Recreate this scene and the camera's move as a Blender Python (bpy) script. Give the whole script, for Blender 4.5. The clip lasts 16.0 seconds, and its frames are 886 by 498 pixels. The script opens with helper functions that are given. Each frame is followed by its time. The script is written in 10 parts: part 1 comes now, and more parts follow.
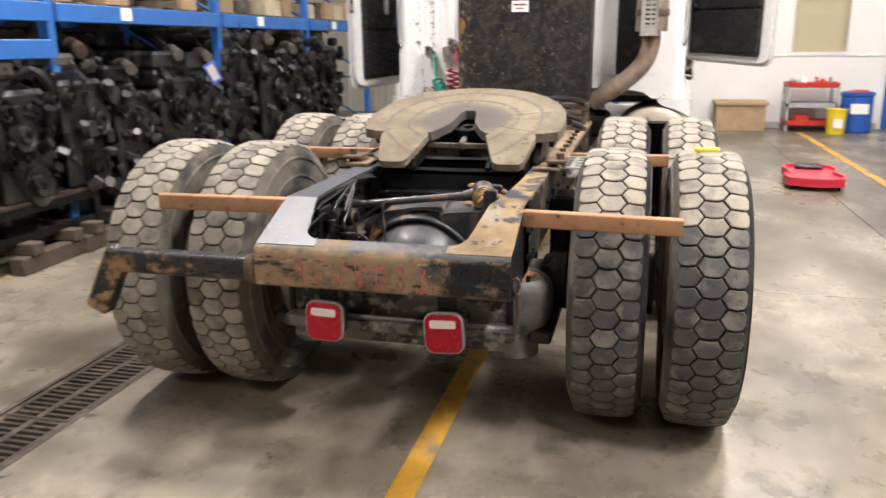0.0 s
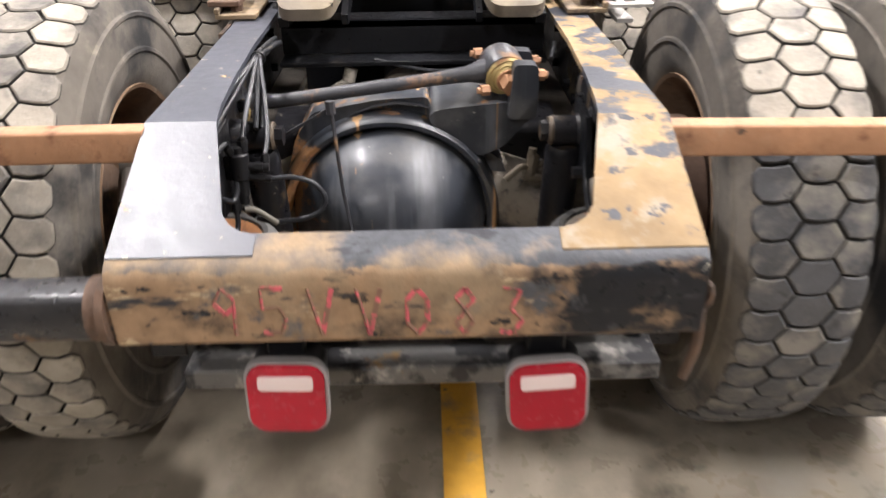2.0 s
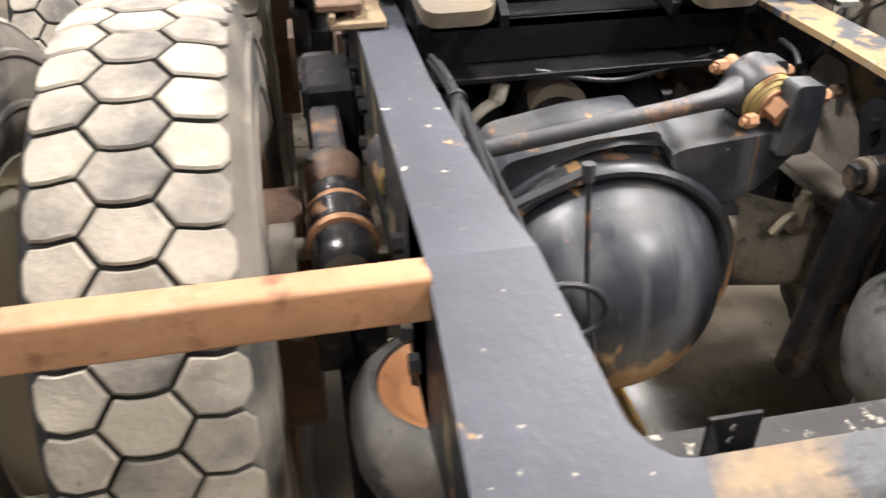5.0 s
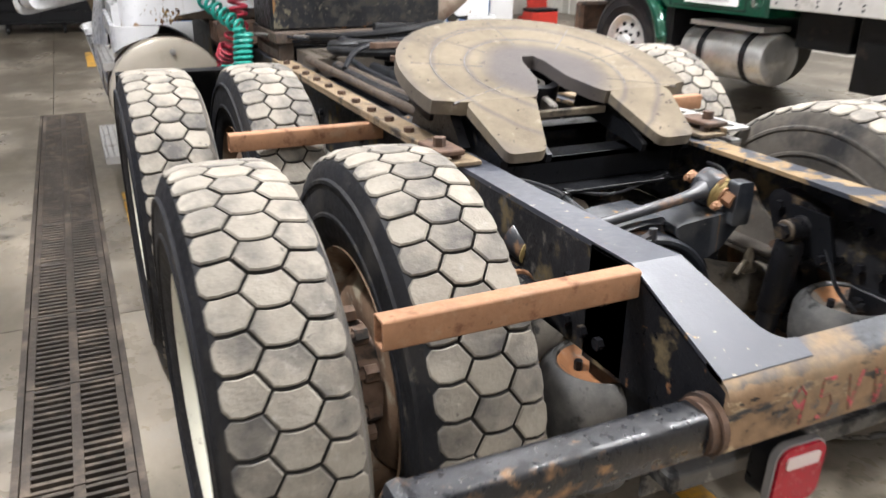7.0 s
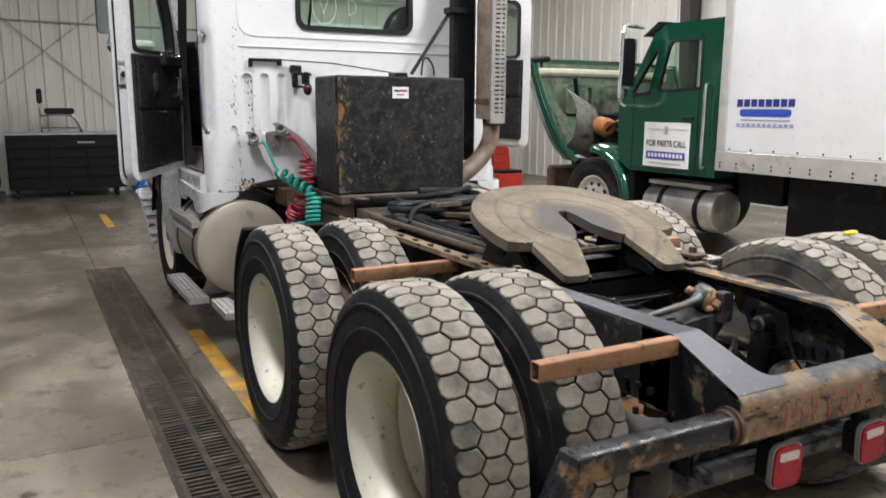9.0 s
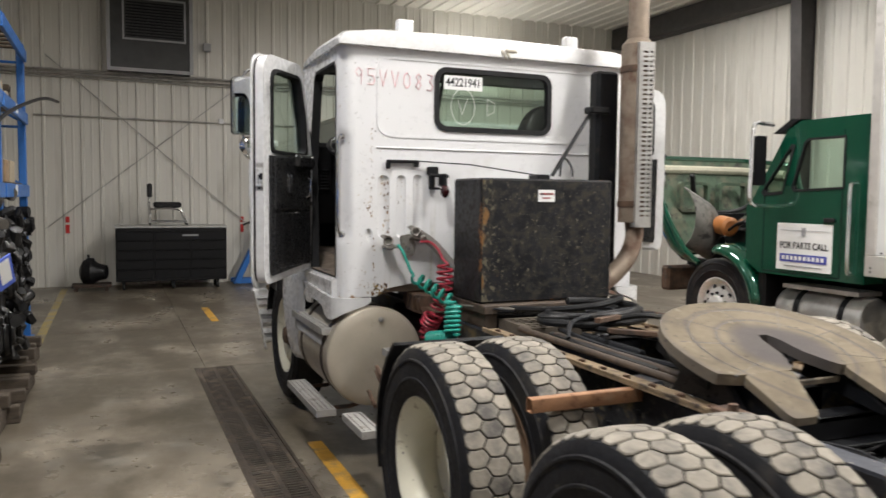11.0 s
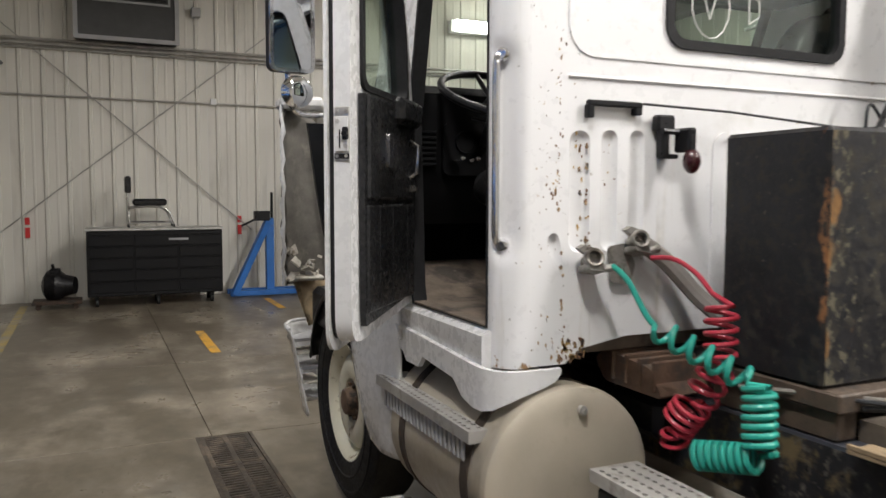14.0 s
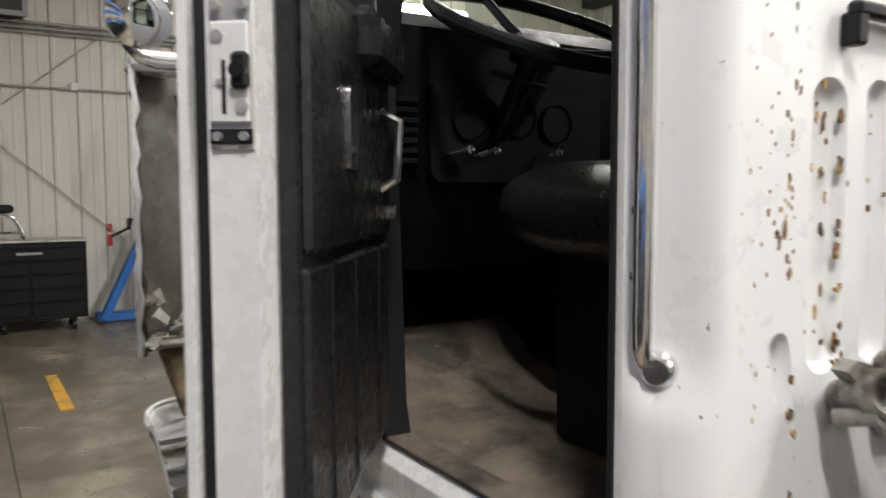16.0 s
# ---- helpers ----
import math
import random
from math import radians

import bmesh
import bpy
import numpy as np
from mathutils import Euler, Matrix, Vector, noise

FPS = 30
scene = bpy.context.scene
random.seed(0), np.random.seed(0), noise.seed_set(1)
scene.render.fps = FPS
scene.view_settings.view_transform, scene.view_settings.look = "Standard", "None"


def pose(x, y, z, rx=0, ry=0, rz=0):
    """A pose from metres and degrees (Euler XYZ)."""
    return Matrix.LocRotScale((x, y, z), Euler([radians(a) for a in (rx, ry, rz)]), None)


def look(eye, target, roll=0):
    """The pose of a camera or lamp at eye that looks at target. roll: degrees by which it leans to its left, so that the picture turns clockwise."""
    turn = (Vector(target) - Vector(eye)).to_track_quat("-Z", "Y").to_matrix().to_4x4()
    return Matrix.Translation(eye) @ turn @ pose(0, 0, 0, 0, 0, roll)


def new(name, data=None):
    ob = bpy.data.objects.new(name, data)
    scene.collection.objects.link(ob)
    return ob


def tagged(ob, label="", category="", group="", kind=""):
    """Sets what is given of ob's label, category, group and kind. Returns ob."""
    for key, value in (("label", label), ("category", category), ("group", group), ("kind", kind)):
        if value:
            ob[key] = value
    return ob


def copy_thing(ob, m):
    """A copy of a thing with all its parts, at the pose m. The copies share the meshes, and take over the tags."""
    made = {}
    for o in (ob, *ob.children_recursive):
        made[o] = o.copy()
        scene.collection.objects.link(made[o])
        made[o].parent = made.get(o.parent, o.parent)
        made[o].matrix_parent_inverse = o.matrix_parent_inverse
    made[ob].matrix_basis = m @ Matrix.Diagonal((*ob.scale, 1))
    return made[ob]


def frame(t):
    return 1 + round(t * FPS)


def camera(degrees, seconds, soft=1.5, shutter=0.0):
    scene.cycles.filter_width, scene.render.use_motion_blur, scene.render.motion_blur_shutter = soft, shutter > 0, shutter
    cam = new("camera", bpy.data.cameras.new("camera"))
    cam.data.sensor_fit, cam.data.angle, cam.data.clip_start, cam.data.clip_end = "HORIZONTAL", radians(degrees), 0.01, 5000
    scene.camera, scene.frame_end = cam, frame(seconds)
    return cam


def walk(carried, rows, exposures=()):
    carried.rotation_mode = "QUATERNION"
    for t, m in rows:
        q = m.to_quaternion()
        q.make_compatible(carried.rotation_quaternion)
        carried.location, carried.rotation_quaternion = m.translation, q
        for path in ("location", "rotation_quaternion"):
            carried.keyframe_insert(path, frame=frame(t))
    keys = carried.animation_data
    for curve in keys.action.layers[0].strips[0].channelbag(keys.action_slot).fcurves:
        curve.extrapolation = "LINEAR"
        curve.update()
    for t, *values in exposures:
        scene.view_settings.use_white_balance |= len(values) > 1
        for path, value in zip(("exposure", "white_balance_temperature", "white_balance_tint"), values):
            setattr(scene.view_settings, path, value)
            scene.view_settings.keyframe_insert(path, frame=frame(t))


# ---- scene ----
cam = camera(59.5, 16.0, 1.5, 0.5)
PATH = [
    (0, (0.798, -2.27, 1.433), (0.319, -0.397, 0.921), -0.6),
    (0.5, (0.538, -1.975, 1.417), (0.291, -0.073, 0.851), -0.6),
    (1, (0.282, -1.668, 1.381), (0.194, 0.207, 0.693), -0.3),
    (1.5, (0.132, -1.317, 1.356), (0.136, 0.474, 0.467), -0.7),
    (2, (0.033, -0.953, 1.341), (0.064, 0.79, 0.362), -0.8),
    (2.5, (-0.026, -0.65, 1.337), (0.012, 1.071, 0.319), -1.1),
    (3, (-0.037, -0.381, 1.311), (0.041, 1.326, 0.272), -1.3),
    (3.5, (-0.044, -0.205, 1.277), (0.1, 1.485, 0.217), -1.4),
    (4, (-0.089, -0.186, 1.278), (0.119, 1.47, 0.175), -1.2),
    (4.5, (-0.284, -0.295, 1.322), (-0.04, 1.341, 0.198), -1.2),
    (5, (-0.527, -0.365, 1.351), (-0.235, 1.265, 0.229), -0.8),
    (5.2, (-0.588, -0.367, 1.352), (-0.288, 1.272, 0.245), -0.7),
    (7.5, (-1.623, -1.099, 1.493), (-0.718, 0.573, 0.872), 1.0),
    (8.1, (-1.955, -1.398, 1.506), (-1.003, 0.288, 1.005), 0.9),
    (10.3, (-2.215, -1.326, 1.68), (-1.357, 0.471, 1.496), 0.7),
    (10.5, (-2.246, -1.207, 1.677), (-1.407, 0.601, 1.518), 0.7),
    (11, (-2.361, -0.898, 1.652), (-1.579, 0.938, 1.519), 0.6),
    (11.5, (-2.457, -0.566, 1.634), (-1.703, 1.282, 1.506), 0.5),
    (12, (-2.504, -0.157, 1.622), (-1.753, 1.692, 1.494), 0.4),
    (12.5, (-2.526, 0.276, 1.594), (-1.772, 2.124, 1.467), 0.3),
    (13, (-2.473, 0.685, 1.589), (-1.701, 2.526, 1.46), 0.3),
    (13.5, (-2.323, 1.149, 1.587), (-1.521, 2.977, 1.452), 0.2),
    (14, (-2.248, 1.586, 1.576), (-1.425, 3.403, 1.438), 0.1),
    (14.5, (-2.152, 1.994, 1.593), (-1.3, 3.799, 1.454), 0.1),
    (15, (-2.029, 2.413, 1.623), (-1.119, 4.189, 1.483), 0.1),
    (15.5, (-1.94, 2.758, 1.63), (-0.965, 4.499, 1.488), -0.1),
    (16, (-1.787, 3.087, 1.635), (-0.733, 4.78, 1.492), -0.2),
]
EXPOSURES = [(0.0, 0.3, 6650, 14), (1.0, 0.40, 6500, 14), (1.5, 0.68, 6450, 14), (2.0, 0.83, 6350, 15), (2.5, 0.78, 6300, 14), (3.0, 0.85, 6450, 13), (3.5, 1.1, 6300, 12), (4.0, 1.36, 6350, 12), (4.5, 1.52, 6700, 12), (5.0, 0.98, 6500, 13),
             (7.5, 0.44, 6050, 11), (8.0, 0.2, 6000, 11), (10.5, -0.26, 6400, 10), (12.0, -0.17, 6450, 10), (14.0, -0.05, 6500, 10), (15.0, 0.03, 6500, 10), (16.0, 0.03, 6500, 10)]
walk(cam, [(t, look(eye, target, roll)) for t, eye, target, roll in PATH], EXPOSURES)

# ---- mesh helpers ----
def face(bm, pts):
    return bm.faces.new([bm.verts.new(p) for p in pts])


def box(bm, x0, x1, y0, y1, z0, z1, c=0.0, m=None):
    """A box with chamfered edges c, turned by m."""
    lo, hi = (x0, y0, z0), (x1, y1, z1)
    c = min(c, 0.49 * min(x1 - x0, y1 - y0, z1 - z0))
    vs = {}

    def v(sx, sy, sz, ax):
        k = (sx, sy, sz, ax if c else 0)
        if k not in vs:
            p = [hi[i] if s else lo[i] for i, s in enumerate((sx, sy, sz))]
            if c:
                for i, s in enumerate((sx, sy, sz)):
                    if i != ax:
                        p[i] += -c if s else c
            p = Vector(p)
            vs[k] = bm.verts.new(m @ p if m else p)
        return vs[k]

    for ax in range(3):
        for s in (0, 1):
            a, b = [i for i in range(3) if i != ax]
            ring = []
            for sa, sb in ((0, 0), (1, 0), (1, 1), (0, 1)):
                k = [0, 0, 0]
                k[ax], k[a], k[b] = s, sa, sb
                ring.append(v(*k, ax))
            if (s == 0) != (ax == 1):
                ring.reverse()
            bm.faces.new(ring)
    if not c:
        return
    for ax in range(3):
        a, b = [i for i in range(3) if i != ax]
        for sa in (0, 1):
            for sb in (0, 1):
                k0, k1 = [0, 0, 0], [0, 0, 0]
                k0[a] = k1[a] = sa
                k0[b] = k1[b] = sb
                k1[ax] = 1
                ring = [v(*k0, a), v(*k1, a), v(*k1, b), v(*k0, b)]
                bm.faces.new(ring)
    for sx in (0, 1):
        for sy in (0, 1):
            for sz in (0, 1):
                bm.faces.new([v(sx, sy, sz, 0), v(sx, sy, sz, 1), v(sx, sy, sz, 2)])


def basis(d):
    d = Vector(d).normalized()
    a = Vector((0, 0, 1)) if abs(d.z) < 0.9 else Vector((1, 0, 0))
    u = d.cross(a).normalized()
    return d, u, d.cross(u)


def cyl(bm, p0, p1, r0, r1=None, n=16, caps=True):
    r1 = r0 if r1 is None else r1
    p0, p1 = Vector(p0), Vector(p1)
    d, u, w = basis(p1 - p0)
    ra, rb = [], []
    for i in range(n):
        a = 2 * math.pi * i / n
        o = u * math.cos(a) + w * math.sin(a)
        ra.append(bm.verts.new(p0 + o * r0))
        rb.append(bm.verts.new(p1 + o * r1))
    for i in range(n):
        j = (i + 1) % n
        bm.faces.new([ra[i], ra[j], rb[j], rb[i]])
    if caps:
        bm.faces.new(ra[::-1])
        bm.faces.new(rb)


def lathe(bm, prof, o, d, n=32, arc=(0, 360), ends=False):
    """Turns the profile of (radius, along) round the axis d through o."""
    o = Vector(o)
    d, u, w = basis(d)
    full = abs(arc[1] - arc[0]) >= 360
    k = n if full else n + 1
    rings = []
    for r, h in prof:
        if r < 1e-6:
            rings.append([bm.verts.new(o + d * h)] * k)
            continue
        row = []
        for i in range(k):
            a = radians(arc[0] + (arc[1] - arc[0]) * i / n)
            row.append(bm.verts.new(o + d * h + (u * math.cos(a) + w * math.sin(a)) * r))
        rings.append(row)
    for ra, rb in zip(rings, rings[1:]):
        for i in range(n):
            j = (i + 1) % k
            f = []
            for vv in (ra[i], ra[j], rb[j], rb[i]):
                if vv not in f:
                    f.append(vv)
            if len(f) > 2:
                bm.faces.new(f)


def tube(bm, pts, r, n=8, closed=False):
    pts = [Vector(p) for p in pts]
    k = len(pts)
    rings = []
    up = None
    for i, p in enumerate(pts):
        a = pts[(i - 1) % k] if closed or i else p
        b = pts[(i + 1) % k] if closed or i < k - 1 else p
        d = (b - a).normalized()
        if up is None:
            _, up, _ = basis(d)
        up = (up - d * up.dot(d)).normalized()
        w = d.cross(up)
        rr = r[i] if isinstance(r, (list, tuple)) else r
        rings.append([bm.verts.new(p + (up * math.cos(2 * math.pi * j / n) + w * math.sin(2 * math.pi * j / n)) * rr) for j in range(n)])
    for i in range(k if closed else k - 1):
        ra, rb = rings[i], rings[(i + 1) % k]
        for j in range(n):
            bm.faces.new([ra[j], ra[(j + 1) % n], rb[(j + 1) % n], rb[j]])
    if not closed:
        bm.faces.new(rings[0][::-1])
        bm.faces.new(rings[-1])


def curve(pts, steps=8):
    """A smooth line (Catmull-Rom) through the points."""
    pts = [Vector(p) for p in pts]
    out = []
    for i in range(len(pts) - 1):
        p0, p1, p2, p3 = pts[max(i - 1, 0)], pts[i], pts[i + 1], pts[min(i + 2, len(pts) - 1)]
        for s in range(steps):
            t = s / steps
            out.append(0.5 * (2 * p1 + (p2 - p0) * t + (2 * p0 - 5 * p1 + 4 * p2 - p3) * t * t + (3 * p1 - p0 - 3 * p2 + p3) * t ** 3))
    out.append(pts[-1])
    return out


def coil(a, b, r, turns, steps=12, squash=1.0):
    """A helix from a to b."""
    a, b = Vector(a), Vector(b)
    d, u, w = basis(b - a)
    k = int(turns * steps)
    return [a + (b - a) * (i / k) + (u * math.cos(2 * math.pi * i / steps) + w * math.sin(2 * math.pi * i / steps) * squash) * r for i in range(k + 1)]


def prism(bm, poly, axis, a0, a1, m=None):
    """A polygon pushed along an axis from a0 to a1. poly: (u, v) in the other two axes, in order."""
    def at(u, v, a):
        p = Vector((a, u, v) if axis == "x" else (u, a, v) if axis == "y" else (u, v, a))
        return m @ p if m else p
    lo = [bm.verts.new(at(u, v, a0)) for u, v in poly]
    hi = [bm.verts.new(at(u, v, a1)) for u, v in poly]
    k = len(poly)
    for i in range(k):
        j = (i + 1) % k
        bm.faces.new([lo[i], lo[j], hi[j], hi[i]])
    bm.faces.new(lo[::-1])
    bm.faces.new(hi)


def rounded(x0, x1, y0, y1, r, n=4):
    """A rounded rectangle as a polygon."""
    out = []
    for cx, cy, a in ((x1 - r, y0 + r, -90), (x1 - r, y1 - r, 0), (x0 + r, y1 - r, 90), (x0 + r, y0 + r, 180)):
        for i in range(n + 1):
            t = radians(a + 90 * i / n)
            out.append((cx + r * math.cos(t), cy + r * math.sin(t)))
    return out


def ring_prism(bm, outer, inner, axis, a0, a1, m=None):
    """A frame between two polygons of equal length."""
    def at(p, a):
        u, v = p
        q = Vector((a, u, v) if axis == "x" else (u, a, v) if axis == "y" else (u, v, a))
        return bm.verts.new(m @ q if m else q)
    k = len(outer)
    ol, oh = [at(p, a0) for p in outer], [at(p, a1) for p in outer]
    il, ih = [at(p, a0) for p in inner], [at(p, a1) for p in inner]
    for i in range(k):
        j = (i + 1) % k
        for q in ([ol[i], ol[j], oh[j], oh[i]], [il[j], il[i], ih[i], ih[j]], [oh[i], oh[j], ih[j], ih[i]], [ol[j], ol[i], il[i], il[j]]):
            bm.faces.new(q)


def ball(bm, o, r, n=16, k=8, sc=(1, 1, 1)):
    prof = [(r * math.sin(math.pi * i / k), -r * math.cos(math.pi * i / k)) for i in range(k + 1)]
    start = len(bm.verts)
    lathe(bm, prof, (0, 0, 0), (0, 0, 1), n)
    bm.verts.ensure_lookup_table()
    for v in bm.verts[start:]:
        v.co = Vector((v.co.x * sc[0], v.co.y * sc[1], v.co.z * sc[2])) + Vector(o)


def mesh_of(name, bm, mats, smooth=35):
    me = bpy.data.meshes.new(name)
    bmesh.ops.recalc_face_normals(bm, faces=bm.faces)
    bm.to_mesh(me)
    bm.free()
    for x in mats if isinstance(mats, (list, tuple)) else (mats,):
        me.materials.append(x)
    if smooth:
        me.polygons.foreach_set("use_smooth", [True] * len(me.polygons))
        me.set_sharp_from_angle(angle=radians(smooth))
    return me


def part(name, bm, material, parent, label="", smooth=35):
    ob = new(name, mesh_of(name, bm, material, smooth))
    ob.parent = parent
    if label:
        tagged(ob, label)
    return ob


def thing(name, label, category, group="", kind="", bm=None, material=None, m=None, smooth=35):
    ob = new(name, mesh_of(name, bm, material, smooth) if bm else None)
    if m:
        ob.matrix_basis = m
    return tagged(ob, label, category, group, kind)


def B():
    return bmesh.new()


# ---- materials ----
def mat(name, base, rough=0.6, metal=0.0, var=0.25, scale=6.0, layers=(), bump=0.15, bscale=80.0, rvar=0.12, coat=0.0, stretch=(1, 1, 1), spec=None):
    """Paint, metal or rubber with two scales of variation and layers of (colour, scale, low, high, roughness[, detail])."""
    ma = bpy.data.materials.new(name)
    ma.use_nodes = True
    nt = ma.node_tree
    ns, ln = nt.nodes, nt.links
    bs = ns["Principled BSDF"]
    tc, oi = ns.new("ShaderNodeTexCoord"), ns.new("ShaderNodeObjectInfo")
    mul = ns.new("ShaderNodeMath")
    mul.operation, mul.inputs[1].default_value = "MULTIPLY", 37.0
    ln.new(oi.outputs["Random"], mul.inputs[0])
    add = ns.new("ShaderNodeVectorMath")
    add.operation = "ADD"
    mp = ns.new("ShaderNodeVectorMath")
    mp.operation, mp.inputs[1].default_value = "MULTIPLY", stretch
    ln.new(tc.outputs["Object"], mp.inputs[0])
    ln.new(mp.outputs[0], add.inputs[0])
    ln.new(mul.outputs[0], add.inputs[1])

    def noise_at(s, detail=6.0, off=0.0):
        n = ns.new("ShaderNodeTexNoise")
        n.inputs["Scale"].default_value, n.inputs["Detail"].default_value, n.inputs["Roughness"].default_value = s, detail, 0.62
        o = ns.new("ShaderNodeVectorMath")
        o.operation, o.inputs[1].default_value = "ADD", (off, off * 0.7, -off)
        ln.new(add.outputs[0], o.inputs[0])
        ln.new(o.outputs[0], n.inputs["Vector"])
        return n.outputs["Fac"]

    def ramp(fac, lo, hi, a=0.0, b=1.0):
        r = ns.new("ShaderNodeMapRange")
        for k, x in zip(("From Min", "From Max", "To Min", "To Max"), (lo, hi, a, b)):
            r.inputs[k].default_value = x
        ln.new(fac, r.inputs["Value"])
        return r.outputs["Result"]

    def mix(fac, a, b):
        m = ns.new("ShaderNodeMix")
        m.data_type = "RGBA"
        ln.new(fac, m.inputs[0])
        for k, x in ((6, a), (7, b)):
            if isinstance(x, tuple):
                m.inputs[k].default_value = (*x, 1)
            else:
                ln.new(x, m.inputs[k])
        return m.outputs[2]

    def mixf(fac, a, b):
        m = ns.new("ShaderNodeMix")
        ln.new(fac, m.inputs[0])
        for k, x in ((2, a), (3, b)):
            if isinstance(x, float):
                m.inputs[k].default_value = x
            else:
                ln.new(x, m.inputs[k])
        return m.outputs[0]

    dark = tuple(c * (1 - var) for c in base)
    light = tuple(min(c * (1 + var), 0.95) for c in base)
    col = mix(ramp(noise_at(scale), 0.3, 0.7), dark, light)
    fine = noise_at(scale * 9, 4.0, 3.1)
    rg = ramp(fine, 0.3, 0.7, max(rough - rvar, 0.03), min(rough + rvar, 1.0))
    mt = None
    for i, la in enumerate(layers):
        c, s, lo, hi, r = la[:5]
        f = ramp(noise_at(s, la[5] if len(la) > 5 else 8.0, 7.3 * (i + 1)), lo, hi)
        c2 = tuple(x * 0.72 for x in c)
        cc = mix(fine, c2, c)
        col = mix(f, col, cc)
        rg = mixf(f, rg, float(r))
        if metal:
            inv = ns.new("ShaderNodeMath")
            inv.operation, inv.inputs[0].default_value = "SUBTRACT", 1.0
            ln.new(f, inv.inputs[1])
            mu = ns.new("ShaderNodeMath")
            mu.operation = "MULTIPLY"
            ln.new(inv.outputs[0], mu.inputs[0])
            if mt is None:
                mu.inputs[1].default_value = metal
            else:
                ln.new(mt, mu.inputs[1])
            mt = mu.outputs[0]
    ln.new(col, bs.inputs["Base Color"])
    ln.new(rg, bs.inputs["Roughness"])
    bs.inputs["Metallic"].default_value = metal
    if mt is not None:
        ln.new(mt, bs.inputs["Metallic"])
    bs.inputs["Coat Weight"].default_value = coat
    bs.inputs["Specular IOR Level"].default_value = spec or (0.25 if max(base) < 0.03 else 0.5)
    bs.inputs["Coat Roughness"].default_value = 0.08
    if bump:
        bp = ns.new("ShaderNodeBump")
        bp.inputs["Strength"].default_value, bp.inputs["Distance"].default_value = bump, 0.004
        ln.new(noise_at(bscale, 4.0, 1.7), bp.inputs["Height"])
        ln.new(bp.outputs[0], bs.inputs["Normal"])
    return ma


def stain_or_light(ma, colour, rough, scale, lo, hi, axis="Z", a0=0.0, a1=1.0, gain=0.0, stretch=(1, 1, 1), off=0.0, detail=6.0):
    """Lays a stain, wear or painted-light layer over a material, growing along an axis from a0 to a1."""
    nt = ma.node_tree
    ns, ln = nt.nodes, nt.links
    bs = ns["Principled BSDF"]
    old = bs.inputs["Base Color"].links[0].from_socket
    oldr = bs.inputs["Roughness"].links[0].from_socket
    tc, sp, no, mp = ns.new("ShaderNodeTexCoord"), ns.new("ShaderNodeSeparateXYZ"), ns.new("ShaderNodeTexNoise"), ns.new("ShaderNodeMapping")
    mp.inputs["Scale"].default_value, mp.inputs["Location"].default_value = stretch, (off, off, off)
    no.inputs["Scale"].default_value, no.inputs["Detail"].default_value, no.inputs["Roughness"].default_value = scale, detail, 0.62
    ln.new(tc.outputs["Object"], mp.inputs["Vector"])
    ln.new(mp.outputs[0], no.inputs["Vector"])
    ln.new(tc.outputs["Object"], sp.inputs[0])
    gr, su, mr = ns.new("ShaderNodeMapRange"), ns.new("ShaderNodeMath"), ns.new("ShaderNodeMapRange")
    for k, v in zip(("From Min", "From Max", "To Min", "To Max"), (a0, a1, 0.0, gain)):
        gr.inputs[k].default_value = v
    ln.new(sp.outputs[axis], gr.inputs["Value"])
    su.operation = "ADD"
    ln.new(no.outputs["Fac"], su.inputs[0])
    ln.new(gr.outputs[0], su.inputs[1])
    for k, v in zip(("From Min", "From Max"), (lo, hi)):
        mr.inputs[k].default_value = v
    ln.new(su.outputs[0], mr.inputs["Value"])
    mx, tone = ns.new("ShaderNodeMix"), ns.new("ShaderNodeMix")
    mx.data_type = tone.data_type = "RGBA"
    fine = ns.new("ShaderNodeTexNoise")
    fine.inputs["Scale"].default_value, fine.inputs["Detail"].default_value = scale * 5, 5.0
    ln.new(tc.outputs["Object"], fine.inputs["Vector"])
    ln.new(fine.outputs["Fac"], tone.inputs[0])
    tone.inputs[6].default_value = (*[c * 0.5 for c in colour], 1)
    tone.inputs[7].default_value = (*[min(c * 1.4, 0.9) for c in colour], 1)
    ln.new(mr.outputs[0], mx.inputs[0])
    ln.new(old, mx.inputs[6])
    ln.new(tone.outputs[2], mx.inputs[7])
    ln.new(mx.outputs[2], bs.inputs["Base Color"])
    rm = ns.new("ShaderNodeMix")
    ln.new(mr.outputs[0], rm.inputs[0])
    ln.new(oldr, rm.inputs[2])
    rm.inputs[3].default_value = rough
    ln.new(rm.outputs[0], bs.inputs["Roughness"])


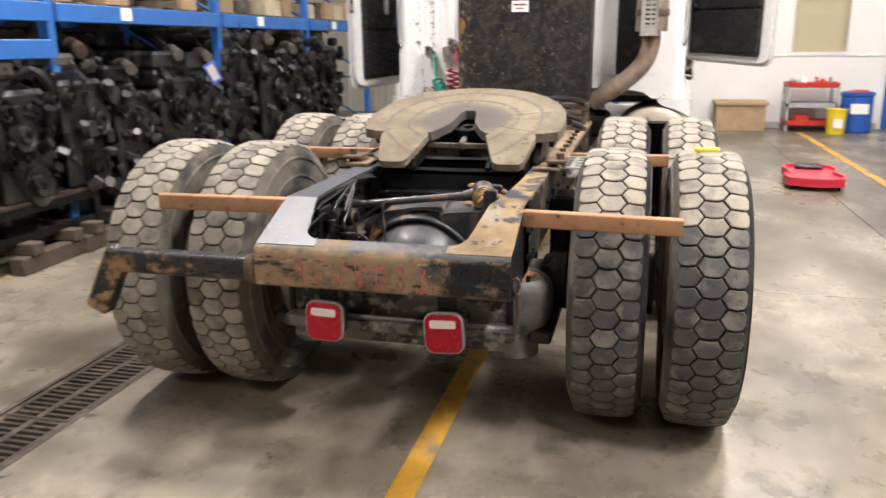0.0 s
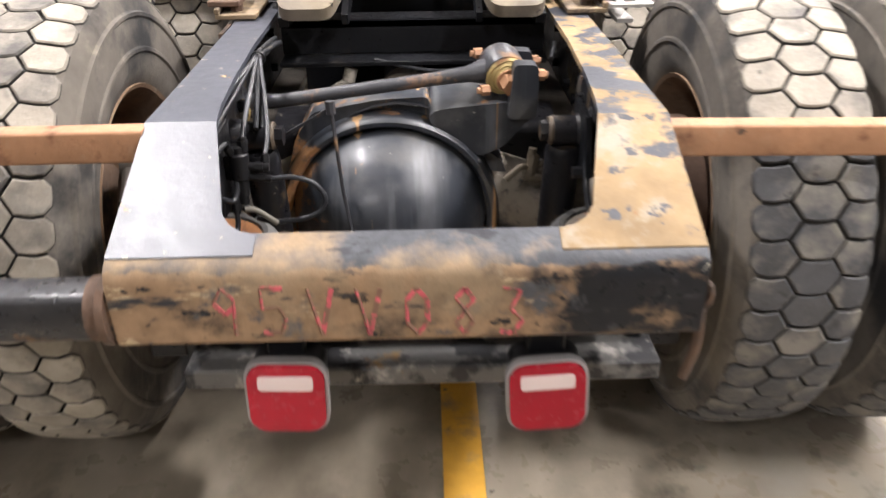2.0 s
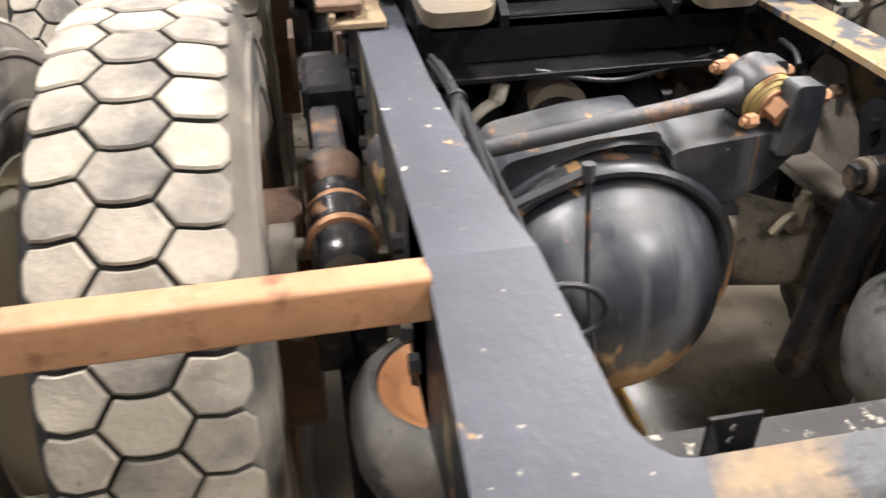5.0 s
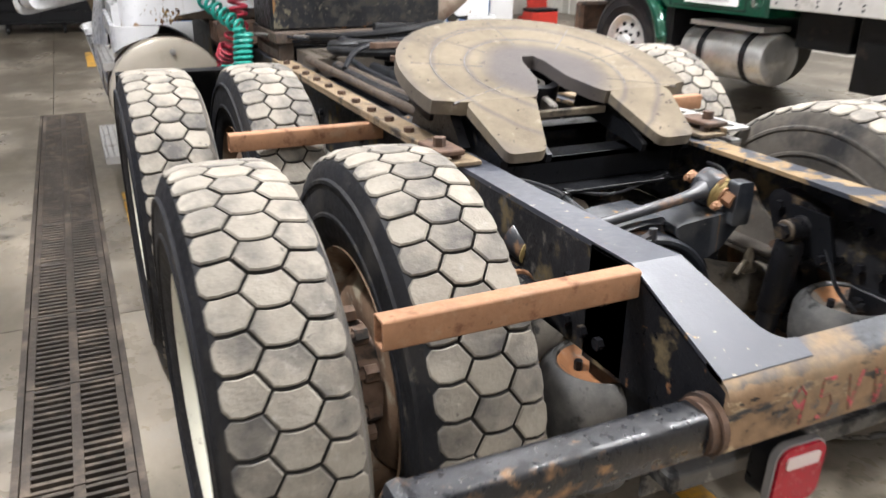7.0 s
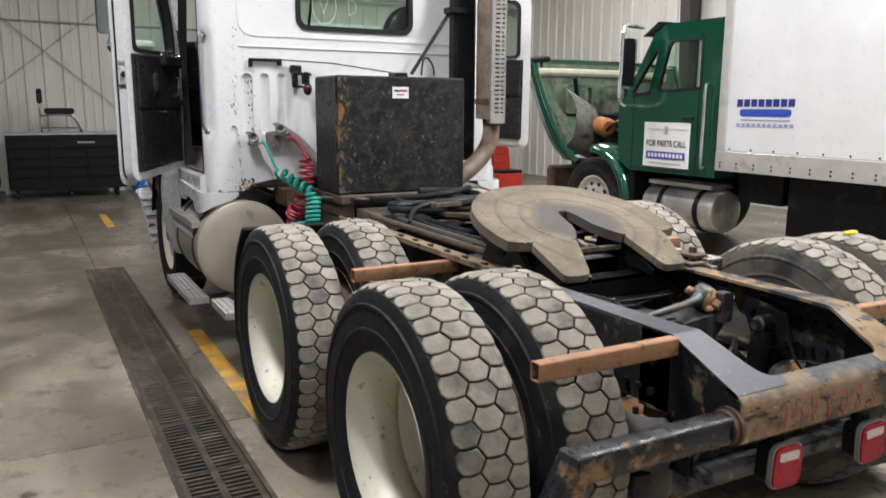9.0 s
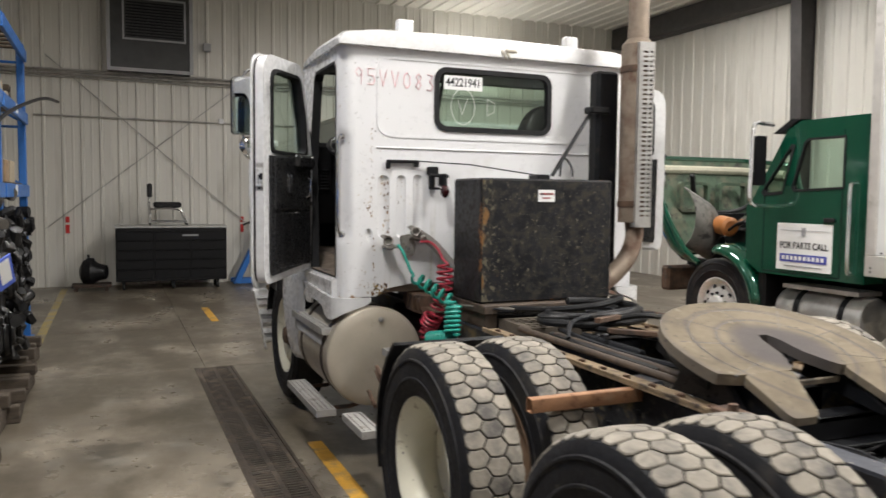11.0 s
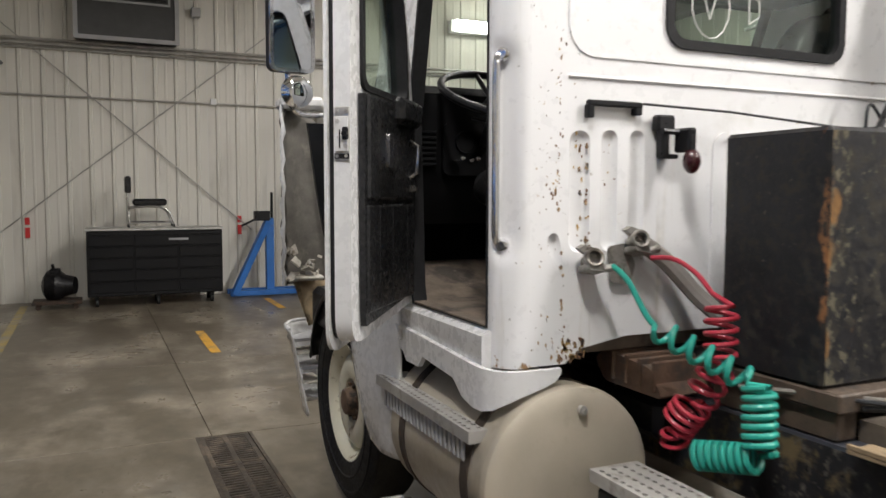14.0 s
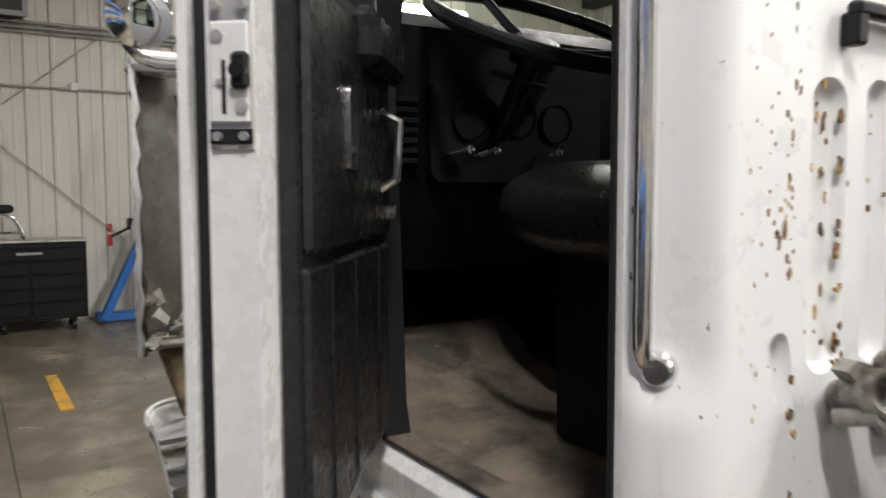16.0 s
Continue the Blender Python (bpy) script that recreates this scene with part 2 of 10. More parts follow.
def glass_mat(name, tint, rough=0.02):
    ma = bpy.data.materials.new(name)
    ma.use_nodes = True
    nt = ma.node_tree
    ns, ln = nt.nodes, nt.links
    out = ns["Material Output"]
    ns.remove(ns["Principled BSDF"])
    tr, gl, lw, mx = ns.new("ShaderNodeBsdfTransparent"), ns.new("ShaderNodeBsdfGlossy"), ns.new("ShaderNodeLayerWeight"), ns.new("ShaderNodeMixShader")
    tr.inputs[0].default_value = (*tint, 1)
    gl.inputs["Roughness"].default_value = rough
    lw.inputs["Blend"].default_value = 0.5
    pw, sc = ns.new("ShaderNodeMath"), ns.new("ShaderNodeMath")
    pw.operation, pw.inputs[1].default_value = "POWER", 5.0
    sc.operation, sc.inputs[1].default_value, sc.inputs[2].default_value = "MULTIPLY_ADD", 0.9, 0.04
    ln.new(lw.outputs["Facing"], pw.inputs[0])
    ln.new(pw.outputs[0], sc.inputs[0])
    ln.new(sc.outputs[0], mx.inputs[0])
    ln.new(tr.outputs[0], mx.inputs[1])
    ln.new(gl.outputs[0], mx.inputs[2])
    ln.new(mx.outputs[0], out.inputs["Surface"])
    return ma


def glow(name, colour, power):
    ma = bpy.data.materials.new(name)
    ma.use_nodes = True
    bs = ma.node_tree.nodes["Principled BSDF"]
    bs.inputs["Base Color"].default_value = (*colour, 1)
    bs.inputs["Emission Color"].default_value = (*colour, 1)
    bs.inputs["Emission Strength"].default_value = power
    return ma


RUST, RUST2, DUST = (0.30, 0.13, 0.045), (0.16, 0.07, 0.03), (0.50, 0.42, 0.31)
BLACK_STEEL = mat("black_steel", (0.007, 0.0075, 0.009), 0.38, var=0.3, layers=[((0.055, 0.045, 0.034), 7, 0.60, 0.74, 0.85)], bump=0.2)
CHASSIS_GREY = mat("chassis_grey_paint", (0.056, 0.060, 0.074), 0.40, var=0.2, scale=4, spec=0.42, rvar=0.06, layers=[((0.5, 0.45, 0.36), 42, 0.66, 0.69, 0.85), ((0.40, 0.25, 0.11), 13, 0.655, 0.69, 0.9)], bump=0.14, bscale=70)
CHASSIS_TAN = mat("chassis_worn_paint", (0.225, 0.158, 0.086), 0.75, var=0.28, scale=7, spec=0.2, layers=[((0.31, 0.275, 0.22), 9, 0.54, 0.66, 0.8), ((0.050, 0.054, 0.066), 6, 0.545, 0.585, 0.45), ((0.055, 0.058, 0.068), 26, 0.585, 0.62, 0.5), ((0.22, 0.12, 0.06), 30, 0.65, 0.70, 0.9)], bump=0.2)
CROSS_FACE = mat("crossmember_worn_paint", (0.011, 0.012, 0.015), 0.34, var=0.3, scale=5, layers=[((0.26, 0.24, 0.20), 34, 0.66, 0.70, 0.88)], bump=0.3)
stain_or_light(CROSS_FACE, (0.25, 0.165, 0.098), 0.88, 7.0, 0.50, 0.63, "X", 0.34, -0.05, 0.17, (1, 1, 1.3), 2.0)
stain_or_light(CROSS_FACE, (0.42, 0.33, 0.21), 0.85, 17.0, 0.63, 0.67, "X", 0.4, -0.2, 0.03, (0.6, 1, 2.0), 5.0)
ARM_STEEL = mat("black_arm_paint", (0.034, 0.035, 0.040), 0.38, var=0.3, spec=0.5, layers=[((0.24, 0.135, 0.075), 8, 0.58, 0.66, 0.8), ((0.20, 0.18, 0.15), 40, 0.66, 0.72, 0.85)], bump=0.3)
stain_or_light(CROSS_FACE, (0.012, 0.012, 0.014), 0.4, 22.0, 0.60, 0.64, "X", 0.0, 0.4, 0.03, (1, 1, 2.0), 9.0)
# grey towards the top bend, toned like the left tail leg
stain_or_light(CROSS_FACE, (0.062, 0.066, 0.074), 0.40, 9.0, 0.60, 0.66, "Z", 0.772, 0.792, 0.40, (1, 1, 1), 3.0)
stain_or_light(CROSS_FACE, (0.26, 0.19, 0.12), 0.85, 4.0, 0.58, 0.70, "X", 0.40, -0.10, 0.05, (1, 1, 0.8), 7.0)
stain_or_light(CROSS_FACE, (0.030, 0.031, 0.036), 0.42, 14.0, 0.60, 0.66, "X", -0.2, 0.4, 0.02, (0.5, 1, 1.6), 12.0)
LEG_WEB = mat("grimy_black_web", (0.010, 0.0105, 0.013), 0.36, var=0.3, layers=[((0.16, 0.125, 0.07), 9, 0.58, 0.66, 0.85), ((0.24, 0.12, 0.06), 26, 0.65, 0.70, 0.9)], bump=0.3)
stain_or_light(ARM_STEEL, (0.27, 0.15, 0.07), 0.9, 8.0, 0.62, 0.70, "X", -0.93, -1.06, 0.13, (1, 1, 1), 4.0)
RUSTY_BAR = mat("orange_rust_steel", (0.31, 0.16, 0.082), 0.72, var=0.28, scale=9, layers=[((0.20, 0.095, 0.05), 26, 0.56, 0.68, 0.9), ((0.40, 0.25, 0.15), 12, 0.58, 0.70, 0.7), ((0.09, 0.055, 0.035), 40, 0.66, 0.71, 0.8)], bump=0.25)
RUSTY = mat("rusty_steel", (0.105, 0.062, 0.040), 0.8, var=0.35, scale=12, layers=[((0.05, 0.04, 0.035), 9, 0.5, 0.65, 0.8)], bump=0.4)
WHITE = mat("white_truck_paint", (0.70, 0.70, 0.70), 0.28, var=0.05, scale=3, layers=[((0.55, 0.53, 0.49), 4, 0.60, 0.85, 0.6)], bump=0.03, coat=0.3)
WHITE_PLAIN = mat("white_sheet_paint", (0.72, 0.72, 0.72), 0.35, var=0.06, scale=2, bump=0.03)
RUBBER = mat("tyre_rubber", (0.015, 0.015, 0.017), 0.6, var=0.3, layers=[((0.065, 0.058, 0.05), 6, 0.53, 0.76, 0.9), ((0.16, 0.14, 0.11), 24, 0.63, 0.74, 0.92)], bump=0.25)
RUBBER_DUSTY = mat("dusty_sidewall_rubber", (0.130, 0.115, 0.096), 0.9, var=0.35, scale=5, layers=[((0.030, 0.030, 0.031), 4, 0.49, 0.62, 0.7), ((0.24, 0.21, 0.17), 14, 0.60, 0.74, 0.92)], bump=0.25)
RIM_RUSTY = mat("rusty_inner_rim", (0.20, 0.125, 0.075), 0.8, var=0.3, scale=9, layers=[((0.42, 0.36, 0.26), 8, 0.58, 0.68, 0.8), ((0.05, 0.035, 0.025), 10, 0.55, 0.68, 0.85)], bump=0.3)
TREAD = mat("dusty_tread_rubber", (0.275, 0.248, 0.205), 0.92, var=0.25, scale=10, layers=[((0.10, 0.093, 0.085), 6, 0.47, 0.66, 0.8), ((0.40, 0.37, 0.32), 30, 0.6, 0.75, 0.95), ((0.05, 0.048, 0.046), 34, 0.66, 0.74, 0.85)], bump=0.45, bscale=110)
TREAD_DARK = mat("dark_tread_rubber", (0.055, 0.056, 0.060), 0.6, var=0.3, scale=10, layers=[((0.20, 0.185, 0.16), 7, 0.49, 0.62, 0.8), ((0.018, 0.018, 0.02), 22, 0.6, 0.7, 0.5)], bump=0.35, bscale=140)
GROOVE = mat("groove_rubber", (0.034, 0.031, 0.027), 0.9, var=0.3, bump=0.2)
CREAM = mat("cream_wheel_paint", (0.74, 0.71, 0.58), 0.4, var=0.08, layers=[((0.32, 0.24, 0.15), 13, 0.60, 0.70, 0.8), ((0.16, 0.12, 0.08), 30, 0.655, 0.70, 0.8)], bump=0.1)
CAST = mat("dark_cast_iron", (0.011, 0.011, 0.013), 0.36, var=0.35, layers=[((0.15, 0.105, 0.06), 9, 0.61, 0.71, 0.9), ((0.16, 0.145, 0.12), 40, 0.645, 0.70, 0.9)], bump=0.3, bscale=60)
HOUSING = mat("axle_housing_paint", (0.018, 0.021, 0.027), 0.40, var=0.4, scale=4, spec=0.5, layers=[((0.085, 0.083, 0.078), 5, 0.50, 0.68, 0.75), ((0.33, 0.31, 0.27), 55, 0.68, 0.72, 0.9)], bump=0.10)
# soft grey vertical streaks: highlights of the gloss put into the colour
stain_or_light(HOUSING, (0.060, 0.064, 0.072), 0.42, 5.0, 0.50, 0.60, "Z", 0.2, 1.0, 0.0, (3.2, 0.6, 0.12), 21.0, 3.0)
stain_or_light(HOUSING, (0.30, 0.195, 0.10), 0.92, 9.0, 0.70, 0.77, "Z", 0.56, 0.42, 0.42, (1.6, 1, 0.6), 2.3)
stain_or_light(HOUSING, (0.34, 0.20, 0.09), 0.9, 8.0, 0.655, 0.69, "Z", 0.66, 0.40, 0.10, (2.6, 1, 0.03), 6.0, 3.0)
stain_or_light(HOUSING, (0.30, 0.15, 0.06), 0.9, 9.0, 0.66, 0.72, "X", -0.10, -0.27, 0.21, (1, 1, 1), 13.0)
PLASTIC = mat("black_plastic", (0.010, 0.010, 0.011), 0.36, var=0.2, bump=0.08)
HOSE = mat("grey_black_hose", (0.020, 0.020, 0.021), 0.42, var=0.3, layers=[((0.12, 0.105, 0.085), 12, 0.58, 0.75, 0.9)], bump=0.15)
CHROME = mat("chrome", (0.75, 0.75, 0.76), 0.14, 0.95, var=0.08, layers=[((0.3, 0.27, 0.24), 9, 0.64, 0.8, 0.6)], bump=0.03)
ALU = mat("worn_aluminium", (0.55, 0.55, 0.54), 0.38, 0.85, var=0.15, layers=[((0.33, 0.30, 0.26), 8, 0.5, 0.75, 0.7)], bump=0.1)
GALV = mat("galvanised_steel", (0.48, 0.47, 0.45), 0.45, 0.7, var=0.2, layers=[((0.3, 0.28, 0.25), 14, 0.55, 0.75, 0.7)], bump=0.1)
RED_LENS = mat("red_lamp_lens", (0.31, 0.004, 0.017), 0.22, var=0.15, bump=0.05, bscale=300, spec=0.3)
CLEAR_LENS = mat("clear_lamp_lens", (0.60, 0.50, 0.49), 0.15, var=0.06, bump=0.05, bscale=300, coat=0.5)
GREY_TRIM = mat("grey_plastic_trim", (0.36, 0.36, 0.37), 0.5, var=0.1, bump=0.05)


def plate(bm, outer, holes, axis, a0, a1, m=None):
    """A flat plate with holes, pushed along an axis from a0 to a1."""
    def at(u, v, a):
        p = Vector((a, u, v) if axis == "x" else (u, a, v) if axis == "y" else (u, v, a))
        return m @ p if m else p
    tmp = bmesh.new()
    loops, flat = [], {}
    for poly in (outer, *holes):
        vs = [tmp.verts.new((u, v, 0)) for u, v in poly]
        loops.append([(v.co.x, v.co.y) for v in vs])
        for i in range(len(vs)):
            tmp.edges.new([vs[i], vs[(i + 1) % len(vs)]])
    bmesh.ops.triangle_fill(tmp, edges=tmp.edges, use_beauty=True, use_dissolve=False)
    lo, hi = {}, {}
    for v in tmp.verts:
        lo[v], hi[v] = bm.verts.new(at(v.co.x, v.co.y, a0)), bm.verts.new(at(v.co.x, v.co.y, a1))
    for f in tmp.faces:
        bm.faces.new([lo[v] for v in reversed(f.verts)])
        bm.faces.new([hi[v] for v in f.verts])
    for e in tmp.edges:
        if len(e.link_faces) == 1:
            p, q = e.verts
            bm.faces.new([lo[p], lo[q], hi[q], hi[p]])
    tmp.free()


def softened(poly, r, n=4):
    """A polygon with its corners rounded off."""
    out = []
    k = len(poly)
    for i in range(k):
        p, a, c = Vector(poly[i]), Vector(poly[i - 1]), Vector(poly[(i + 1) % k])
        u, w = p + (a - p).normalized() * min(r, (a - p).length * 0.45), p + (c - p).normalized() * min(r, (c - p).length * 0.45)
        for j in range(n + 1):
            t = j / n
            q = u * (1 - t) ** 2 + p * 2 * t * (1 - t) + w * t * t
            out.append((q.x, q.y))
    return out


def mirrored(m, s):
    return m if s < 0 else Matrix.Diagonal((-1, 1, 1, 1)) @ m

# ---- world and lights ----
wd = bpy.data.worlds.new("night_outside")
scene.world = wd
wd.use_nodes = True
wd.node_tree.nodes["Background"].inputs[0].default_value = (0.02, 0.025, 0.035, 1)
wd.node_tree.nodes["Background"].inputs[1].default_value = 0.3

X0, X1, Y0, Y1, ZC = -7.0, 8.6, -9.0, 14.32, 5.55
LAMP = 150.0
TUBE_GLOW = glow("lit_diffuser", (1.0, 0.97, 0.90), 14.0)


def ceiling_light(x, y, gain):
    ob = thing("ceiling_light", "long white high-bay light fixture hung under the ceiling, lit", "ceiling light", "ceiling lights")
    ob.location = (x, y, ZC - 0.35)
    b = B()
    box(b, -0.05, 0.05, -0.65, 0.65, 0.05, 0.10, 0.01)
    for dy in (-0.5, 0.5):
        cyl(b, (0, dy, 0.06), (0, dy, 0.33), 0.006, n=6)
    part("housing", b, WHITE_PLAIN, ob)
    b = B()
    prism(b, [(-0.11, -0.015), (0.11, -0.015), (0.15, 0.01), (0.05, 0.05), (-0.05, 0.05), (-0.15, 0.01)], "y", -0.62, 0.62)
    part("diffuser", b, TUBE_GLOW, ob)
    la = bpy.data.lights.new("high_bay", "AREA")
    la.shape, la.size, la.size_y, la.energy, la.color = "RECTANGLE", 0.3, 1.2, LAMP * gain, (1.0, 0.965, 0.93)
    lo = new("lamp", la)
    lo.parent = ob
    lo.location = (0, 0, -0.03)


for lx, ly, gain in ((-2.15, 1.75, 1.85), (-2.6, -5.0, 1.1), (3.6, -1.6, 1.5), (2.4, 1.2, 1.7), (2.4, 6.0, 1.3), (6.6, -0.4, 0.5), (6.4, 4.2, 1.0), (6.4, 9.2, 0.8), (2.2, 9.2, 0.9), (-2.6, 5.6, 0.5)):
    ceiling_light(lx, ly, gain)

# ---- surfaces of the building ----
CONCRETE = mat("sealed_concrete", (0.245, 0.211, 0.164), 0.29, var=0.30, scale=0.9,
               layers=[((0.095, 0.082, 0.064), 1.3, 0.50, 0.66, 0.28), ((0.30, 0.275, 0.23), 2.6, 0.56, 0.70, 0.5), ((0.09, 0.077, 0.060), 4.2, 0.58, 0.70, 0.26), ((0.05, 0.045, 0.04), 7.5, 0.685, 0.73, 0.22), ((0.10, 0.09, 0.08), 24, 0.69, 0.74, 0.5)], bump=0.12, bscale=45)
# brown grime growing along y, darkened further in place of dimmer light there
stain_or_light(CONCRETE, (0.120, 0.100, 0.073), 0.36, 1.5, 0.50, 0.68, "Y", 2.0, 5.5, 0.13, (1, 0.5, 1), 6.0)
PIT = mat("drain_pit", (0.008, 0.007, 0.006), 0.9, bump=0.2)
LINER = mat("wall_liner_panel", (0.66, 0.64, 0.585), 0.42, var=0.05, scale=1.0, layers=[((0.50, 0.475, 0.42), 2.2, 0.56, 0.85, 0.5)], bump=0.03, stretch=(1, 1, 0.25))
CEIL = mat("white_ceiling_panel", (0.66, 0.64, 0.58), 0.5, var=0.05, scale=1, bump=0.03)
STEEL_BROWN = mat("primer_brown_steel", (0.05, 0.046, 0.045), 0.6, var=0.2, bump=0.1)
OFFICE = mat("white_wall_board", (0.74, 0.74, 0.73), 0.55, var=0.04, scale=2, layers=[((0.5, 0.48, 0.44), 3, 0.66, 0.8, 0.7)], bump=0.04)
YELLOW = mat("yellow_floor_paint", (0.58, 0.31, 0.035), 0.55, var=0.18, scale=9, layers=[((0.26, 0.20, 0.12), 6, 0.50, 0.64, 0.6), ((0.12, 0.10, 0.07), 28, 0.66, 0.74, 0.6)], bump=0.1)
YELLOW_FADED = mat("faded_yellow_paint", (0.42, 0.32, 0.11), 0.55, var=0.2, scale=5, layers=[((0.31, 0.285, 0.24), 3.5, 0.44, 0.6, 0.5)], bump=0.1)
BLUE_STEEL = mat("blue_rack_paint", (0.022, 0.13, 0.42), 0.42, var=0.15, layers=[((0.10, 0.09, 0.08), 12, 0.64, 0.72, 0.8)], bump=0.08)

# concrete slabs with sawn joints, open along the drain
DX0, DX1, DY0, DY1 = -1.655, -1.335, -6.0, 6.75
flo = thing("floor", "stained grey sealed concrete floor with sawn joints", "floor", kind="structure")
b = B()
box(b, X0 - 1, X1 + 1, Y0 - 1, Y1 + 1, -0.40, -0.26)
part("pit_base", b, PIT, flo)


def slab(x0, x1, y0, y1):
    b = B()
    box(b, x0 + 0.003, x1 - 0.003, y0 + 0.003, y1 - 0.003, -0.25, 0.0, 0.001)
    part("slab", b, CONCRETE, flo, smooth=0)


ys = [-10.0, -6.0, -1.9, 2.4, 6.75, 9.15, 12.2, Y1 + 1]
for ya, yb in zip(ys, ys[1:]):
    mid = [DX0, DX1] if yb <= 6.76 and ya >= -6.01 else [-1.57]
    xs = [X0 - 1, -4.5, *mid, 2.6, 6.0, X1 + 1]
    for xa, xb in zip(xs, xs[1:]):
        if (xa, xb) == (DX0, DX1):
            continue
        slab(xa, xb, ya, yb)

GRATE = mat("worn_cast_grate", (0.062, 0.050, 0.040), 0.55, 0.3, var=0.3, layers=[((0.20, 0.155, 0.115), 8, 0.5, 0.7, 0.8)], bump=0.25)
GL = 0.607
n_grates = int((DY1 - DY0) / GL)
gb = B()
W = DX1 - DX0
for xa, xb in ((0.004, 0.032), (W / 2 - 0.016, W / 2 + 0.016), (W - 0.032, W - 0.004)):
    box(gb, xa, xb, 0.003, GL - 0.003, -0.03, -0.003, 0.002)
nb = 15
for i in range(nb + 1):
    y = 0.003 + (GL - 0.006 - 0.02) * i / nb
    for xa, xb in ((0.03, W / 2 - 0.015), (W / 2 + 0.015, W - 0.03)):
        box(gb, xa, xb, y, y + 0.016, -0.03, -0.004, 0.002)
gme = mesh_of("drain_grate", gb, GRATE, 0)
dr = thing("trench_drain", "long floor trench drain with slotted cast iron grates", "drain", kind="structure")
for i in range(n_grates):
    g = new("grate", gme)
    g.parent = dr
    g.location = (DX0, DY1 - (i + 1) * GL, 0)
b = B()
for x in (DX0 - 0.02, DX1 - 0.002):
    box(b, x, x + 0.022, DY0, DY1, -0.05, 0.0025, 0.001)
part("frame", b, GRATE, dr, "steel angle frame of the drain")


def stripe(x0, x1, y0, y1, ma=YELLOW, label="worn yellow line painted on the concrete"):
    b = B()
    n = max(2, int((y1 - y0) / 0.4))
    for i in range(n):
        ya, yb = y0 + (y1 - y0) * i / n, y0 + (y1 - y0) * (i + 1) / n
        face(b, [(x0, ya, 0.004), (x1, ya, 0.004), (x1, yb, 0.004), (x0, yb, 0.004)])
    thing("floor_line", label, "floor marking", "painted floor lines", "structure", b, ma)


stripe(0.05, 0.145, -1.2, 4.2)
stripe(-1.20, -1.10, 9.5, 10.85)
stripe(-1.19, -1.09, 2.3, 4.15)
stripe(-3.20, -3.10, 1.5, 13.9, YELLOW_FADED, "faded yellow line on the concrete beside the rack")
stripe(3.20, 3.30, 2.0, 11.2, YELLOW, "long yellow bay line on the concrete")
stripe(0.10, 0.20, 12.3, 13.4)


def ribbed_wall(name, m, length, height, label, pw=0.915, ma=LINER, skip=()):
    """A liner wall of ribbed panels along local x, ribs facing local +y."""
    w = thing(name, label, "wall", kind="structure")
    w.matrix_basis = m
    b = B()
    box(b, -0.02, length + 0.02, -0.2, 0.0, -0.02, height)
    part("wall_core", b, WHITE_PLAIN, w, smooth=0)
    prof = [(0.0, 0.004)]
    for k in range(3):
        c = pw * (k + 0.5) / 3
        prof += [(c - 0.035, 0.004), (c - 0.018, 0.03), (c + 0.018, 0.03), (c + 0.035, 0.004)]
        if k < 2:
            q = c + pw / 6
            prof += [(q - 0.02, 0.004), (q - 0.012, 0.008), (q + 0.012, 0.008), (q + 0.02, 0.004)]
    prof += [(pw - 0.004, 0.004), (pw - 0.004, 0.001), (0.0, 0.001)]
    b = B()
    prism(b, prof, "z", 0.0, height)
    me = mesh_of("wall_panel", b, ma, 0)
    for i in range(int(length / pw) + 1):
        o = new("wall_panel", me)
        o.parent = w
        o.location = (i * pw, 0, 0)
    return w


ribbed_wall("wall_north", pose(X0, Y1, 0, 0, 0, 0) @ pose(X1 - X0, 0, 0, 0, 0, 180), X1 - X0, ZC, "off-white ribbed metal liner wall at the far end")
ribbed_wall("wall_east", pose(X1, Y0, 0, 0, 0, 90), Y1 - Y0, ZC, "off-white ribbed metal liner wall behind the box truck")
ribbed_wall("wall_west", pose(X0, Y1, 0, 0, 0, -90), Y1 - Y0, ZC, "off-white ribbed metal liner wall behind the rack")
ribbed_wall("wall_south", pose(X0, Y0, 0, 0, 0, 0), X1 - X0, ZC, "off-white ribbed metal liner wall")

b = B()
nx = int((X1 - X0) / 0.305)
prof = []
for i in range(nx + 1):
    c = X0 + 0.305 * (i + 0.5)
    prof += [(c - 0.04, 0.0), (c - 0.02, -0.03), (c + 0.02, -0.03), (c + 0.04, 0.0)]
poly = [(X0 - 0.2, 0.0)] + prof + [(X1 + 0.4, 0.0), (X1 + 0.4, 0.2), (X0 - 0.2, 0.2)]
prism(b, [(u, ZC + v) for u, v in poly], "y", Y0 - 0.2, Y1 + 0.2)
thing("ceiling", "white ribbed metal ceiling panels", "ceiling", kind="structure", bm=b, material=CEIL, smooth=0)


def steel_frame(y):
    """A tapered rigid frame: rafter under the ceiling and columns at the walls."""
    f = thing("steel_frame", "dark brown tapered steel column and rafter", "steel frame", "steel frames", "structure")
    b = B()
    box(b, X0, X1, y - 0.09, y + 0.09, ZC - 0.42, ZC - 0.40)
    box(b, X0, X1, y - 0.012, y + 0.012, ZC - 0.42, ZC - 0.03)
    part("rafter", b, STEEL_BROWN, f, smooth=0)
    for xw, s in ((X1, -1), (X0, 1)):
        b = B()
        prism(b, [(xw, 0), (xw + s * 0.22, 0), (xw + s * 0.45, ZC - 0.4), (xw, ZC - 0.4)], "y", y - 0.012, y + 0.012)
        prism(b, [(xw + s * 0.22, 0), (xw + s * 0.235, 0), (xw + s * 0.465, ZC - 0.4), (xw + s * 0.45, ZC - 0.4)], "y", y - 0.11, y + 0.11)
        part("column", b, STEEL_BROWN, f, smooth=0)


